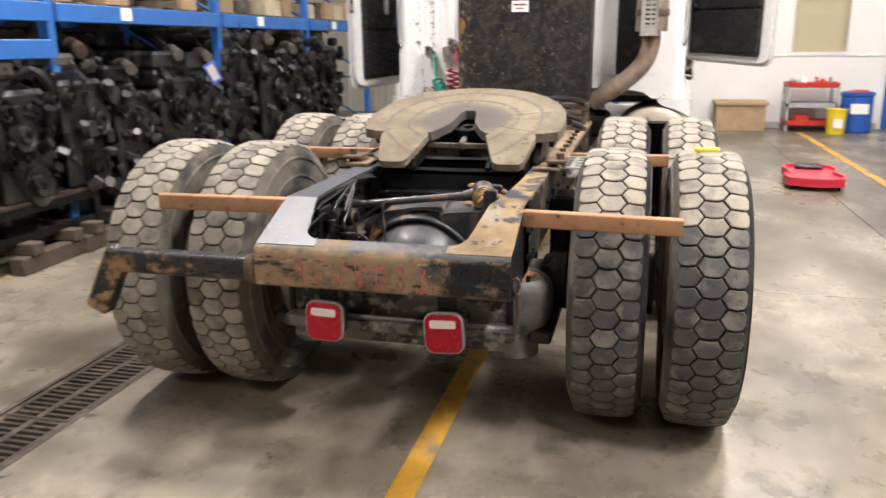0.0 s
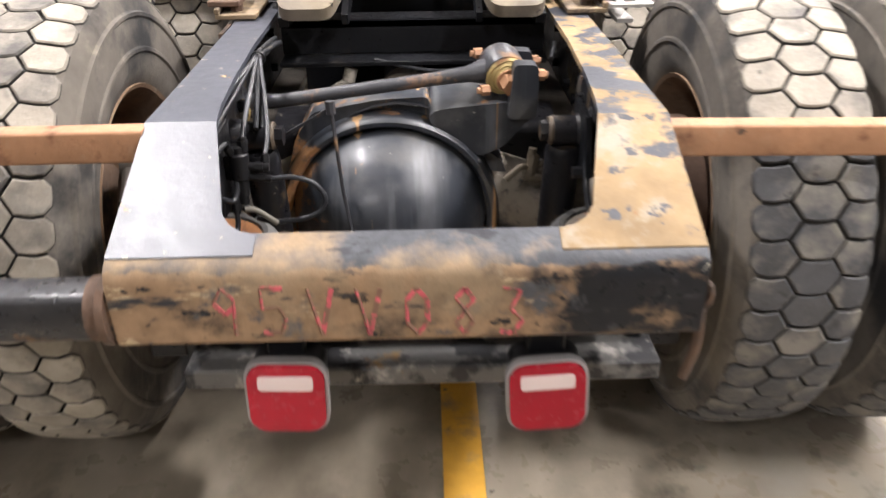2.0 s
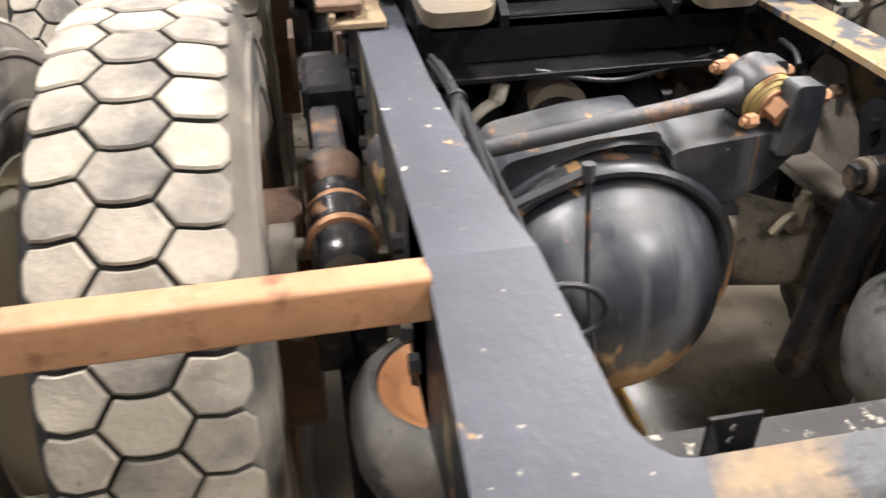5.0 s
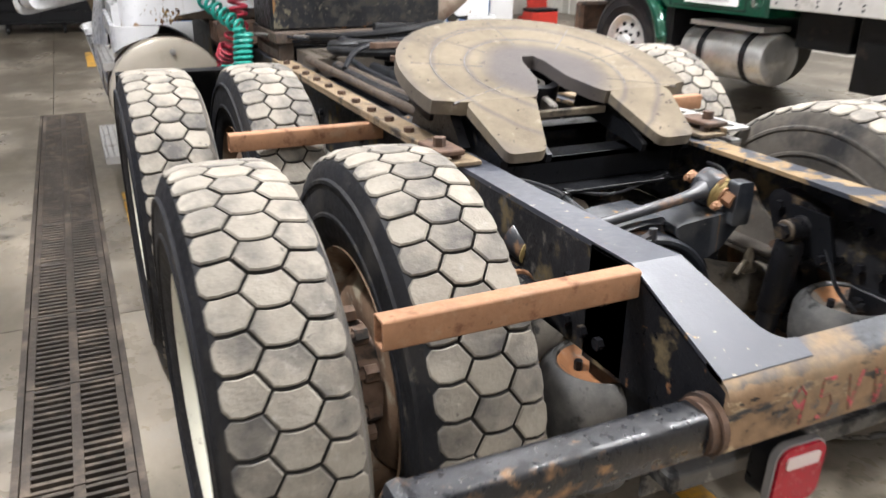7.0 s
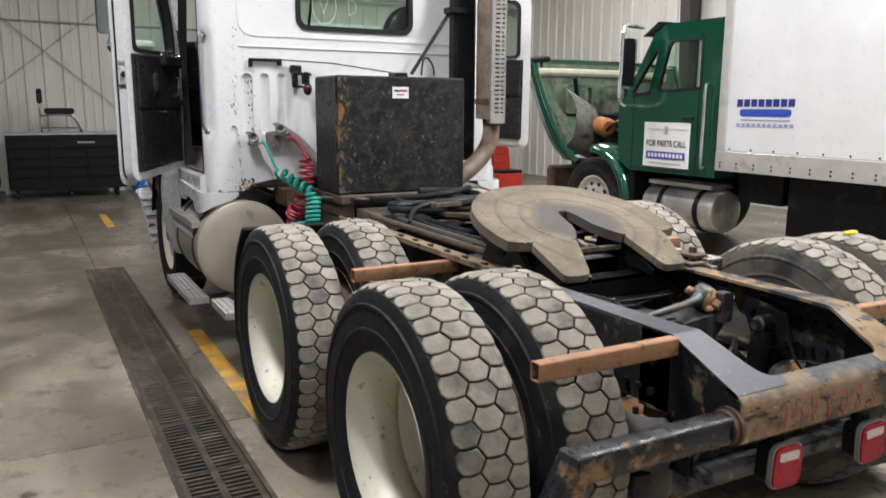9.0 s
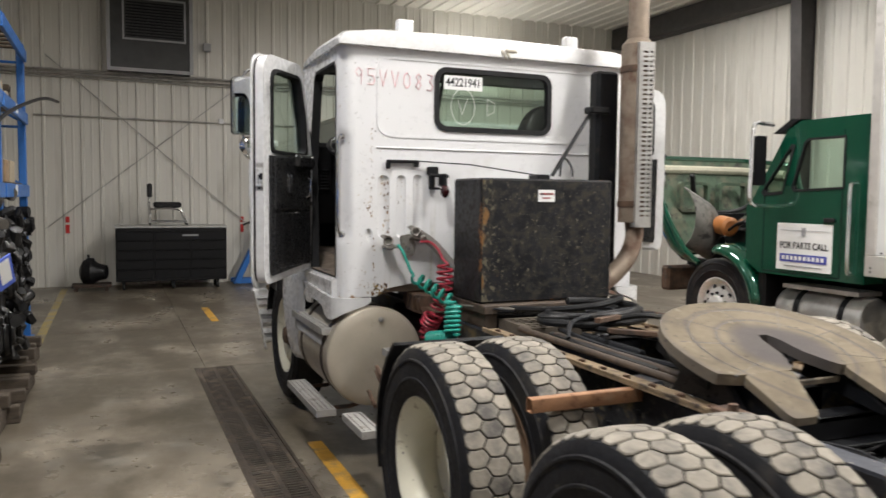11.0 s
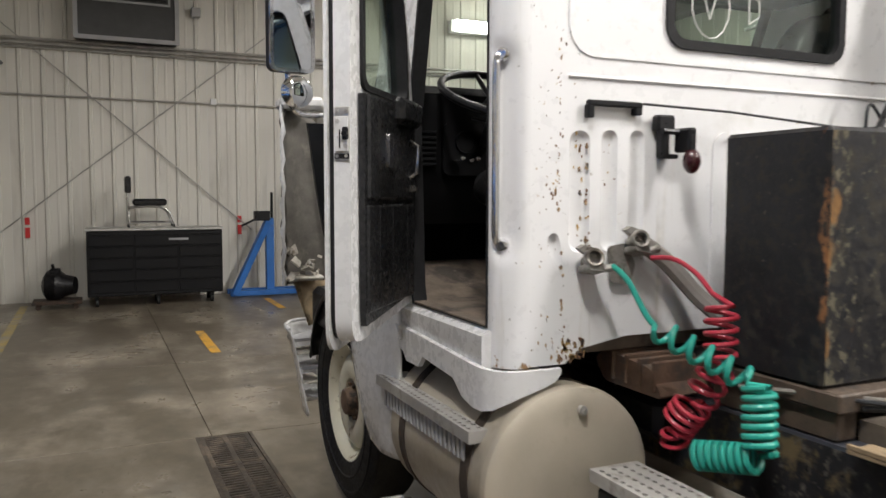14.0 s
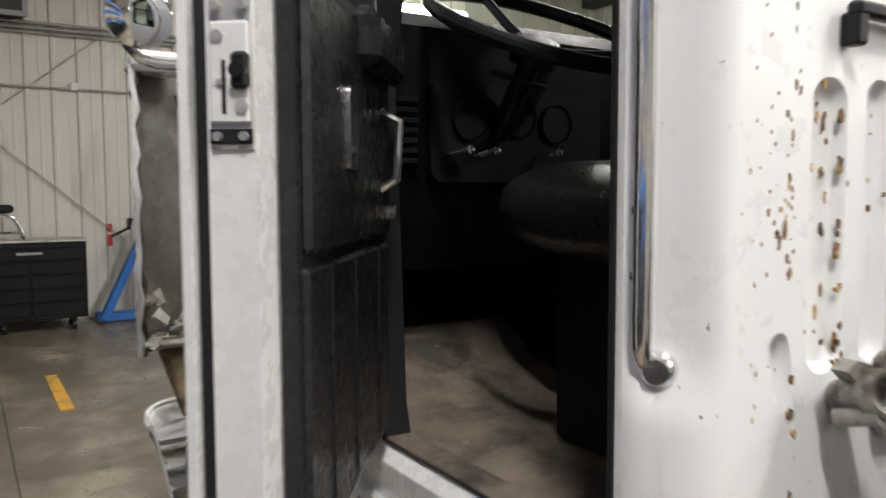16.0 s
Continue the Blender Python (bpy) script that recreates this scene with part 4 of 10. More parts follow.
def axle(ay, seen):
    b = B()
    lathe(b, [(0.0, -0.220), (0.05, -0.215), (0.10, -0.197), (0.14, -0.168), (0.168, -0.138), (0.192, -0.100), (0.207, -0.062), (0.216, -0.022), (0.219, 0.0), (0.20, 0.03), (0.12, 0.05)], (-0.060, ay, 0.522), (0, 1, 0), 56)
    for v in b.verts:
        v.co.x = -0.060 + (v.co.x + 0.060) * 1.06
    ax = part("drive_axle", b, HOUSING, truck, "bulging black axle housing with drips of rust")
    b = B()
    for s in (-1, 1):
        pts = [(-0.045 + s * 0.12, ay + 0.06, 0.54), (-0.045 + s * 0.24, ay + 0.05, 0.53), (s * 0.36, ay, 0.522), (s * 0.62, ay, 0.522)]
        tube(b, curve(pts, 5), [0.10, 0.11, 0.115, 0.112, 0.105, 0.10, 0.095, 0.09, 0.085, 0.08, 0.075, 0.075, 0.075, 0.075, 0.075, 0.075], 16)
    part("axle_tube", b, TUBE_DUSTY, ax)
    b = B()
    # carrier behind the cover, with the pinion nose
    lathe(b, [(0.21, 0.02), (0.19, 0.10), (0.15, 0.19), (0.10, 0.25), (0.075, 0.30), (0.075, 0.40), (0.055, 0.41), (0.055, 0.55)], (-0.035, ay, 0.575), (0, 1, 0.22), 24)
    part("carrier", b, CAST, ax)
    b = B()
    lathe(b, [(0.213, -0.034), (0.217, -0.052), (0.224, -0.060), (0.233, -0.061), (0.240, -0.054), (0.243, -0.040), (0.244, 0.0), (0.24, 0.035)], (-0.060, ay, 0.522), (0, 1, 0), 56)
    for v in b.verts:
        v.co.x = -0.060 + (v.co.x + 0.060) * 1.05
    part("cover_flange", b, HOUSING, ax)
    b = B()
    prism(b, softened([(-0.31, 0.56), (-0.27, 0.70), (-0.225, 0.762), (-0.08, 0.788), (0.035, 0.793), (0.045, 0.74), (0.20, 0.64), (0.24, 0.54)], 0.015, 3), "y", ay - 0.005, ay + 0.15)
    part("housing_shoulder", b, HOUSING, ax)
    return ax


rear_axle = axle(AX1, True)
axle(AX2, False)
# torque rod and its tower on the housing
EYE, PIN = Vector((0.198, 0.738, 0.847)), Vector((0.22, -0.94, -0.26)).normalized()
b = B()
tube(b, [(-0.42, 0.70, 0.788), (-0.36, 0.698, 0.795), (-0.29, 0.695, 0.797), (-0.10, 0.697, 0.820), (0.05, 0.702, 0.837), (0.12, 0.712, 0.843), (0.165, 0.727, 0.846)], [0.024, 0.020, 0.0150, 0.0145, 0.0150, 0.0175, 0.030], 16)
lathe(b, [(0.036, -0.030), (0.047, -0.030), (0.050, -0.02), (0.050, 0.02), (0.047, 0.030), (0.036, 0.030), (0.036, -0.030)], EYE, PIN, 28)
lathe(b, [(0.028, -0.03), (0.045, -0.03), (0.045, 0.03), (0.028, 0.03), (0.028, -0.03)], (-0.405, 0.70, 0.79), PIN, 20)
rod = part("torque_rod", b, ARM_STEEL, truck, "grey steel torque rod with rubber bushed ends")
BUSH = mat("yellow_rubber_bush", (0.42, 0.32, 0.13), 0.6, var=0.2, layers=[((0.2, 0.1, 0.04), 14, 0.58, 0.70, 0.8)], bump=0.1)
for o in (EYE, Vector((-0.405, 0.70, 0.79))):
    b = B()
    for k in range(3):
        rr = 0.043 - 0.008 * k
        lathe(b, [(rr - 0.010, 0.026 + 0.005 * k), (rr, 0.028 + 0.005 * k), (rr + 0.003, 0.034 + 0.005 * k), (rr - 0.002, 0.039 + 0.005 * k), (rr - 0.010, 0.034 + 0.005 * k)], o, PIN, 28)
    lathe(b, [(0.036, -0.034), (0.036, 0.030), (0, 0.034)], o, PIN, 24)
    part("bushing", b, BUSH, rod, "yellowish rubber bushing")
b = B()
cyl(b, EYE - PIN * 0.07, EYE + PIN * 0.050, 0.017, n=12)
cyl(b, EYE + PIN * 0.046, EYE + PIN * 0.052, 0.026, n=20)
cyl(b, EYE + PIN * 0.052, EYE + PIN * 0.082, 0.0215, n=6)
part("pin_bolt", b, RUSTY_BAR, rod, "big orange rusted bolt")
for o in (EYE - PIN * 0.03 + Vector((-0.035, 0, 0.02)), Vector((0.166, 0.665, 0.822))):
    b = B()
    cyl(b, o, o + Vector((-0.018, -0.004, 0.0)), 0.012, n=6)
    cyl(b, o + Vector((-0.016, -0.003, 0)), o + Vector((-0.026, -0.005, 0)), 0.007, n=8)
    part("clamp_nut", b, RUSTY_BAR, rod, "small orange rusted nut")
b = B()
# wedge base with a sloping top, then two rounded ears behind the pin
face_lo = softened([(0.035, 0.790), (0.035, 0.752), (0.147, 0.667), (0.20, 0.690), (0.268, 0.766), (0.268, 0.806), (0.20, 0.812), (0.06, 0.800)], 0.012, 3)
prism(b, face_lo, "y", 0.668, 0.80)
for v in b.verts:
    if v.co.y < 0.7 and v.co.z > 0.78:
        v.co.z -= 0.022
        v.co.y += 0.004
for ya, yb in ((0.648, 0.690), (0.757, 0.797)):
    prism(b, softened([(0.205, 0.76), (0.268, 0.76), (0.270, 0.835), (0.268, 0.878), (0.217, 0.880), (0.213, 0.83)], 0.012, 3), "y", ya, yb)
tw = part("rod_tower", b, HOUSING, truck, "black bracket tower for the torque rod")
for y in (0.668, 0.777):
    b = B()
    cyl(b, (0.268, y, 0.852), (0.284, y, 0.852), 0.013, n=6)
    cyl(b, (0.282, y, 0.852), (0.290, y, 0.852), 0.008, n=8)
    part("ear_bolt", b, RUSTY_BAR, tw, "orange rusted bolt")
b = B()
tube(b, [(-0.160, 0.530, 0.836), (-0.148, 0.525, 0.66), (-0.118, 0.50, 0.44), (-0.112, 0.45, 0.36)], 0.0042, 6)
cyl(b, (-0.160, 0.530, 0.822), (-0.161, 0.532, 0.848), 0.010, n=8)
part("breather_rod", b, ARM_STEEL, truck, "thin rusty rod hanging over the axle cover")
b = B()
prism(b, [(-0.012, -0.003), (0.012, -0.003), (0.012, 0.003), (-0.012, 0.003)], "z", 0.0, 0.235, look((-0.158, 0.535, 0.835), (-0.345, 0.60, 0.71)) @ pose(0, 0, -0.235))
part("cover_strap", b, ARM_STEEL, truck, "flat black strap over the axle cover")
SPRING_TOP = mat("dusty_top_plate", (0.22, 0.19, 0.155), 0.8, 0.0, var=0.25, layers=[((0.36, 0.17, 0.07), 7, 0.47, 0.56, 0.9), ((0.05, 0.045, 0.04), 14, 0.60, 0.68, 0.8)], bump=0.3)
# black cylinder added to hide the bright floor between the axles
b = B()
lathe(b, [(0.0, -0.33), (0.09, -0.325), (0.125, -0.30), (0.13, -0.27), (0.13, 0.27), (0.125, 0.30), (0.09, 0.325), (0, 0.33)], (0, 1.30, 0.50), (1, 0, 0), 28)
part("air_tank", b, BLACK_STEEL, truck, "black cylinder added in the dark gap between the axles")
SPRING_LEFT = mat("crusted_top_plate", (0.30, 0.135, 0.055), 0.8, 0.1, var=0.3, layers=[((0.32, 0.29, 0.24), 10, 0.62, 0.70, 0.85), ((0.05, 0.035, 0.025), 9, 0.55, 0.66, 0.9)], bump=0.2)
ENG_DRUM = mat("rusty_drum", (0.085, 0.05, 0.033), 0.85, var=0.35, scale=14, layers=[((0.16, 0.09, 0.05), 18, 0.55, 0.68, 0.9)], bump=0.4)
# shocks, air bags, spring beams
BAG = mat("dusty_bellows_rubber", (0.066, 0.065, 0.063), 0.62, var=0.3, scale=8, layers=[((0.19, 0.18, 0.165), 7, 0.46, 0.66, 0.9), ((0.02, 0.02, 0.02), 20, 0.58, 0.68, 0.8)], bump=0.3)
for s in (-1, 1):
    b = B()
    top, bot = Vector((s * 0.312, 0.535, 0.777)), Vector((s * 0.298, 0.578, 0.33))
    d = (bot - top).normalized()
    lathe(b, [(0.0, 0.0), (0.030, 0.004), (0.036, 0.014), (0.037, 0.03), (0.037, 0.205), (0.033, 0.212), (0.0, 0.212)], top + d * 0.028, d, 24)
    lathe(b, [(0.030, 0.0), (0.031, 0.01), (0.031, 0.19), (0.026, 0.20), (0.0, 0.205)], top + d * 0.235, d, 24)
    cyl(b, top + Vector((-0.026, 0, 0)), top + Vector((0.026, 0, 0)), 0.030, n=20)
    sh = part("shock_absorber", b, CAST, truck, "black shock absorber with scuffed paint")
    b = B()
    lathe(b, [(0.0325, 0.0), (0.0345, 0.002), (0.0345, 0.022), (0.0325, 0.025)], top + d * 0.243, d, 24, (190, 330))
    part("rust_band", b, RUSTY_BAR, sh, "orange rust below the dust tube")
    b = B()
    for k in (-1, 1):
        lathe(b, [(0.012, 0.026), (0.028, 0.026), (0.0295, 0.031), (0.026, 0.036), (0.012, 0.036)], top, (k, 0, 0), 20)
    part("eye_bush", b, mat("tan_rubber_bush", (0.07, 0.052, 0.035), 0.7, var=0.2, bump=0.1) if s < 0 else bpy.data.materials["tan_rubber_bush"], sh)
    b = B()
    cyl(b, top - Vector((s * 0.045, 0, 0)), top + Vector((s * 0.075, 0, 0)), 0.014, n=12)
    cyl(b, top - Vector((s * 0.052, 0, 0)), top - Vector((s * 0.036, 0, 0)), 0.021, n=6)
    part("shock_pin", b, CAST, sh)
    b = B()
    ty, tz = top.y, top.z
    xa, xb = sorted((s * 0.365, s * 0.421))
    prism(b, softened([(ty - 0.045, tz - 0.05), (ty + 0.02, tz - 0.11), (ty + 0.09, tz - 0.09), (ty + 0.15, tz + 0.04), (ty + 0.12, tz + 0.075), (ty + 0.03, tz + 0.06), (ty - 0.03, tz + 0.045)], 0.03), "x", xa, xb)
    for yy, zz in ((0.06, -0.05), (0.10, 0.03)):
        cyl(b, (s * 0.366, ty + yy, tz + zz), (s * 0.352, ty + yy, tz + zz), 0.014, n=6)
    lathe(b, [(0.036, 0.0), (0.034, 0.03), (0.026, 0.04)], (s * 0.366, ty, tz), (-s, 0, 0), 20)
    part("shock_mount", b, CAST, truck, "black cast shock mount bolted to the rail")
    b = B()
    o = (s * 0.39, 0.39, 0.445)
    lathe(b, [(0.0, 0.145), (0.070, 0.145), (0.090, 0.165), (0.095, 0.178), (0.104, 0.182), (0.114, 0.174), (0.124, 0.163), (0.132, 0.145), (0.136, 0.10), (0.131, 0.05), (0.118, 0.01), (0.10, -0.01), (0.085, -0.02), (0.085, -0.11), (0, -0.11)], o, (0, 0, 1), 36)
    ab = part("air_spring", b, BAG, truck, "black rubber air spring with a stained top plate")
    b = B()
    lathe(b, [(0.0, 0.151), (0.060, 0.151), (0.067, 0.155), (0.084, 0.171), (0.091, 0.174), (0.094, 0.168)], o, (0, 0, 1), 32)
    part("top_plate", b, SPRING_TOP if s > 0 else SPRING_LEFT, ab, "dusty rust-stained steel top plate")
    for k in range(3):
        b = B()
        a = k * 2.1 + 0.4
        cyl(b, (s * 0.39 + 0.045 * math.cos(a), 0.39 + 0.045 * math.sin(a), 0.590), (s * 0.39 + 0.045 * math.cos(a), 0.39 + 0.045 * math.sin(a), 0.618), 0.010, n=6)
        part("stud", b, CAST, ab)
    b = B()
    e = Vector((s * 0.375, 0.36, 0.595))
    cyl(b, e, e + Vector((0, 0, 0.045)), 0.012, n=6)
    cyl(b, e + Vector((0, 0, 0.022)), e + Vector((-s * 0.005, -0.03, 0.034)), 0.011, n=12)
    part("elbow_fitting", b, PLASTIC, ab)
    for ay in (AX1, AX2):
        b = B()
        box(b, s * 0.49 - 0.04, s * 0.49 + 0.04, ay - 0.42, ay + 0.45, 0.40, 0.45, 0.008)
        box(b, s * 0.49 - 0.045, s * 0.49 + 0.045, ay - 0.09, ay + 0.09, 0.45, 0.60, 0.008)
        cyl(b, (s * 0.515, ay + 0.05, 0.60), (s * 0.515, ay + 0.05, 0.78), 0.03, n=12)
        box(b, s * 0.49 - 0.05, s * 0.49 + 0.05, ay + 0.28, ay + 0.46, 0.42, 0.80, 0.01)
        part("spring_beam", b, CAST, truck, "cast suspension beam and hanger")
        b = B()
        cyl(b, (s * 0.56, ay, TR), (s * 0.63, ay, TR), 0.205, n=32)
        part("brake_drum", b, ENG_DRUM, truck, "rusty brake drum")
# black blocks added to cover the pale floor beside the axle
for s in (-1, 1):
    b = B()
    prism(b, softened([(0.80, 0.50), (1.04, 0.50), (1.05, 0.64), (0.96, 0.70), (0.82, 0.68)], 0.02, 3), "x", min(s * 0.14, s * 0.345), max(s * 0.14, s * 0.345))
    part("axle_bracket", b, CAST, truck, "black block added in the dark gap between the axle and the rail")
b = B()
# dusty gusset inside the right rail, with a hanging strip
prism(b, softened([(0.60, 0.655), (0.98, 0.655), (0.94, 0.74), (0.86, 0.845), (0.80, 0.845), (0.74, 0.76), (0.62, 0.70)], 0.012, 3), "x", 0.409, 0.418)
box(b, 0.34, 0.409, 0.61, 0.97, 0.654, 0.662, 0.002)
gus = part("rail_gusset", b, DUSTY_STEEL, truck, "dusty steel gusset inside the rail")
for y, z in ((0.66, 0.678), (0.86, 0.685), (0.79, 0.80)):
    b = B()
    cyl(b, (0.410, y, z), (0.388, y, z), 0.012, n=6)
    part("bolt", b, RUSTY, gus)
b = B()
tube(b, curve([(0.20, 0.60, 0.640), (0.235, 0.61, 0.665), (0.262, 0.62, 0.655), (0.285, 0.63, 0.67)], 5), 0.008, 8)
cyl(b, (0.255, 0.615, 0.645), (0.262, 0.62, 0.690), 0.014, n=6)
cyl(b, (0.258, 0.617, 0.690), (0.260, 0.618, 0.705), 0.009, n=10)
box(b, 0.240, 0.285, 0.605, 0.635, 0.630, 0.648, 0.004)
part("brass_elbow", b, mat("dull_brass", (0.075, 0.060, 0.040), 0.7, 0.2, var=0.3, layers=[((0.06, 0.05, 0.04), 20, 0.5, 0.62, 0.8)], bump=0.2), truck, "dull brass air fitting on the axle housing")
# trailing arm outside the left rail: ringed bushes, capped end, square bar, block and channel
GLOSS_BLACK = mat("rust_edged_gloss_black", (0.014, 0.014, 0.016), 0.22, var=0.3, spec=0.6, layers=[((0.26, 0.13, 0.06), 9, 0.58, 0.66, 0.85)], bump=0.12)
b = B()
lathe(b, [(0.0, 0.0), (0.034, 0.002), (0.043, 0.012), (0.046, 0.03), (0.046, 0.062), (0.038, 0.070), (0.038, 0.080), (0.049, 0.086), (0.051, 0.10), (0.051, 0.135), (0.044, 0.143), (0.040, 0.150), (0.047, 0.158), (0.049, 0.185), (0.042, 0.198), (0.0, 0.20)], (-0.505, 0.498, 0.732), (0, 1, 0.04), 28)
arm = part("trailing_arm", b, GLOSS_BLACK, truck, "glossy black ringed arm end with rusted edges")
for y, r in ((0.572, 0.050), (0.645, 0.0485)):
    b = B()
    lathe(b, [(r - 0.010, -0.006), (r, -0.006), (r + 0.003, 0.0), (r, 0.007), (r - 0.010, 0.007)], (-0.505, y, 0.735), (0, 1, 0.04), 28)
    part("collar", b, RUSTY_BAR, arm, "orange rusted collar")
b = B()
lathe(b, [(0.0, -0.055), (0.025, -0.05), (0.040, -0.035), (0.047, -0.010), (0.048, 0.02), (0.040, 0.035), (0.0, 0.04)], (-0.505, 0.755, 0.742), (0, 1, 0.04), 24)
part("end_cap", b, RUSTY, arm, "rounded rusty cap")
b = B()
box(b, -0.532, -0.478, 0.785, 1.09, 0.715, 0.765, 0.008)
part("bar", b, ARM_STEEL, arm)
b = B()
box(b, -0.545, -0.460, 1.075, 1.235, 0.69, 0.79, 0.014)
part("block", b, GLOSS_BLACK, arm)
b = B()
prism(b, [(-0.56, 0.68), (-0.445, 0.68), (-0.445, 0.80), (-0.457, 0.80), (-0.457, 0.692), (-0.548, 0.692), (-0.548, 0.80), (-0.56, 0.80)], "y", 1.29, 1.42)
part("channel", b, RUSTY, arm, "rusty channel bracket")
b = B()
# stub of the brake linkage beside the arm, caked in dirt
prism(b, softened([(0.545, 0.655), (0.62, 0.655), (0.65, 0.69), (0.635, 0.745), (0.575, 0.755), (0.54, 0.71)], 0.012, 3), "x", -0.608, -0.572)
cyl(b, (-0.62, 0.585, 0.725), (-0.555, 0.585, 0.725), 0.017, n=12)
cyl(b, (-0.615, 0.61, 0.675), (-0.565, 0.61, 0.675), 0.013, n=6)
tube(b, [(-0.59, 0.55, 0.70), (-0.585, 0.51, 0.675), (-0.58, 0.47, 0.66)], 0.015, 10)
part("slack_adjuster", b, DUSTY_STEEL, truck, "dirt-caked brake slack adjuster by the wheel")
# crossmembers between the rails, right-hand bracket plate
for y in (1.06, 1.40, 2.62):
    b = B()
    if y > 1.1:
        # plate at 1.40 is drawn deeper to screen off the bright floor
        box(b, -RX0, RX0, y, y + 0.012, 0.40 if y < 2 else RB + 0.02, RT - 0.02, 0.002)
    else:
        box(b, -RX0, RX0, y, y + 0.012, 0.80, RT - 0.02, 0.002)
        box(b, -RX0, RX0, y - 0.07, y + 0.02, 0.785, 0.797, 0.002)
    box(b, -RX0, RX0, y, y + 0.09, RT - 0.04, RT - 0.02, 0.002)
    part("frame_crossmember", b, BLACK_STEEL, truck)
b = B()
cyl(b, (-0.03, 1.10, 0.685), (-0.03, 1.75, 0.62), 0.052, n=20)
cyl(b, (-0.03, 1.04, 0.69), (-0.03, 1.12, 0.682), 0.062, n=20)
part("drive_shaft", b, mat("dusty_shaft", (0.20, 0.165, 0.125), 0.8, var=0.3, layers=[((0.05, 0.045, 0.04), 8, 0.52, 0.68, 0.7)], bump=0.2), truck, "dusty steel drive shaft between the axles")
b = B()
plate(b, [(0.42, 0.72), (0.56, 0.70), (0.60, 0.74), (0.58, 0.83), (0.46, 0.83)], [], "x", 0.337, 0.347)
sb = part("shock_bracket", b, BLACK_STEEL, truck)
for y, z in ((0.45, 0.72), (0.52, 0.69), (0.58, 0.73)):
    b = B()
    cyl(b, (0.337, y, z), (0.315, y, z), 0.012, n=6)
    part("bolt", b, CAST, sb)
for xa, xb in ((-0.143, -0.080), (0.101, 0.158)):
    b = B()
    xm = (xa + xb) / 2
    plate(b, [(xa, 0.668), (xb, 0.668), (xb, 0.727), (xa, 0.727)], [[(xm + 0.006 * math.cos(k), z + 0.006 * math.sin(k)) for k in range(6)] for z in (0.69, 0.71)], "y", 0.160, 0.165)
    prism(b, [(0.165, 0.727), (0.165, 0.668), (0.115, 0.668)], "x", xa, xa + 0.005)
    box(b, xa, xb, 0.10, 0.165, 0.6675, 0.672, 0.001)
    part("lip_bracket", b, BLACK_STEEL, truck, "small black angle bracket welded on the crossmember lip")

# air lines and valve block on the left rail
GREYH_DULL = mat("dull_grey_line", (0.13, 0.12, 0.10), 0.7, var=0.2, bump=0.1)
LINE = mat("black_nylon_line", (0.022, 0.023, 0.026), 0.36, var=0.2, layers=[((0.14, 0.125, 0.10), 16, 0.6, 0.8, 0.8)], bump=0.08)
b = B()
lathe(b, [(0.0, -0.066), (0.010, -0.066), (0.012, -0.050), (0.014, -0.046), (0.014, -0.020), (0.018, -0.016), (0.019, 0.030), (0.015, 0.034), (0.015, 0.046), (0.011, 0.050), (0.0, 0.050)], (-0.322, 0.398, 0.762), (0, 0.1, 1), 18)
prism(b, rounded(-0.352, -0.312, 0.742, 0.790, 0.006, 3), "y", 0.398, 0.43)
box(b, -0.362, -0.350, 0.36, 0.47, 0.68, 0.84, 0.003)
vb = part("air_valve", b, PLASTIC, truck, "black brake valve block with push fittings")
for p0, p1, r in (((-0.311, 0.40, 0.800), (-0.311, 0.402, 0.826), 0.0105), ((-0.312, 0.40, 0.768), (-0.268, 0.402, 0.765), 0.0095), ((-0.314, 0.40, 0.749), (-0.266, 0.400, 0.742), 0.0085), ((-0.276, 0.41, 0.762), (-0.277, 0.418, 0.786), 0.0095),
                  ((-0.330, 0.395, 0.790), (-0.338, 0.385, 0.820), 0.0095), ((-0.333, 0.385, 0.712), (-0.335, 0.378, 0.682), 0.0095), ((-0.322, 0.39, 0.690), (-0.300, 0.385, 0.672), 0.009)):
    b = B()
    q0, q1 = Vector(p0), Vector(p1)
    cyl(b, q0, q0 + (q1 - q0) * 0.40, r * 0.85, n=12)
    cyl(b, q0 + (q1 - q0) * 0.40, q0 + (q1 - q0) * 0.75, r, n=6)
    cyl(b, q0 + (q1 - q0) * 0.75, q1, r * 0.8, n=12)
    part("fitting", b, PLASTIC, vb)
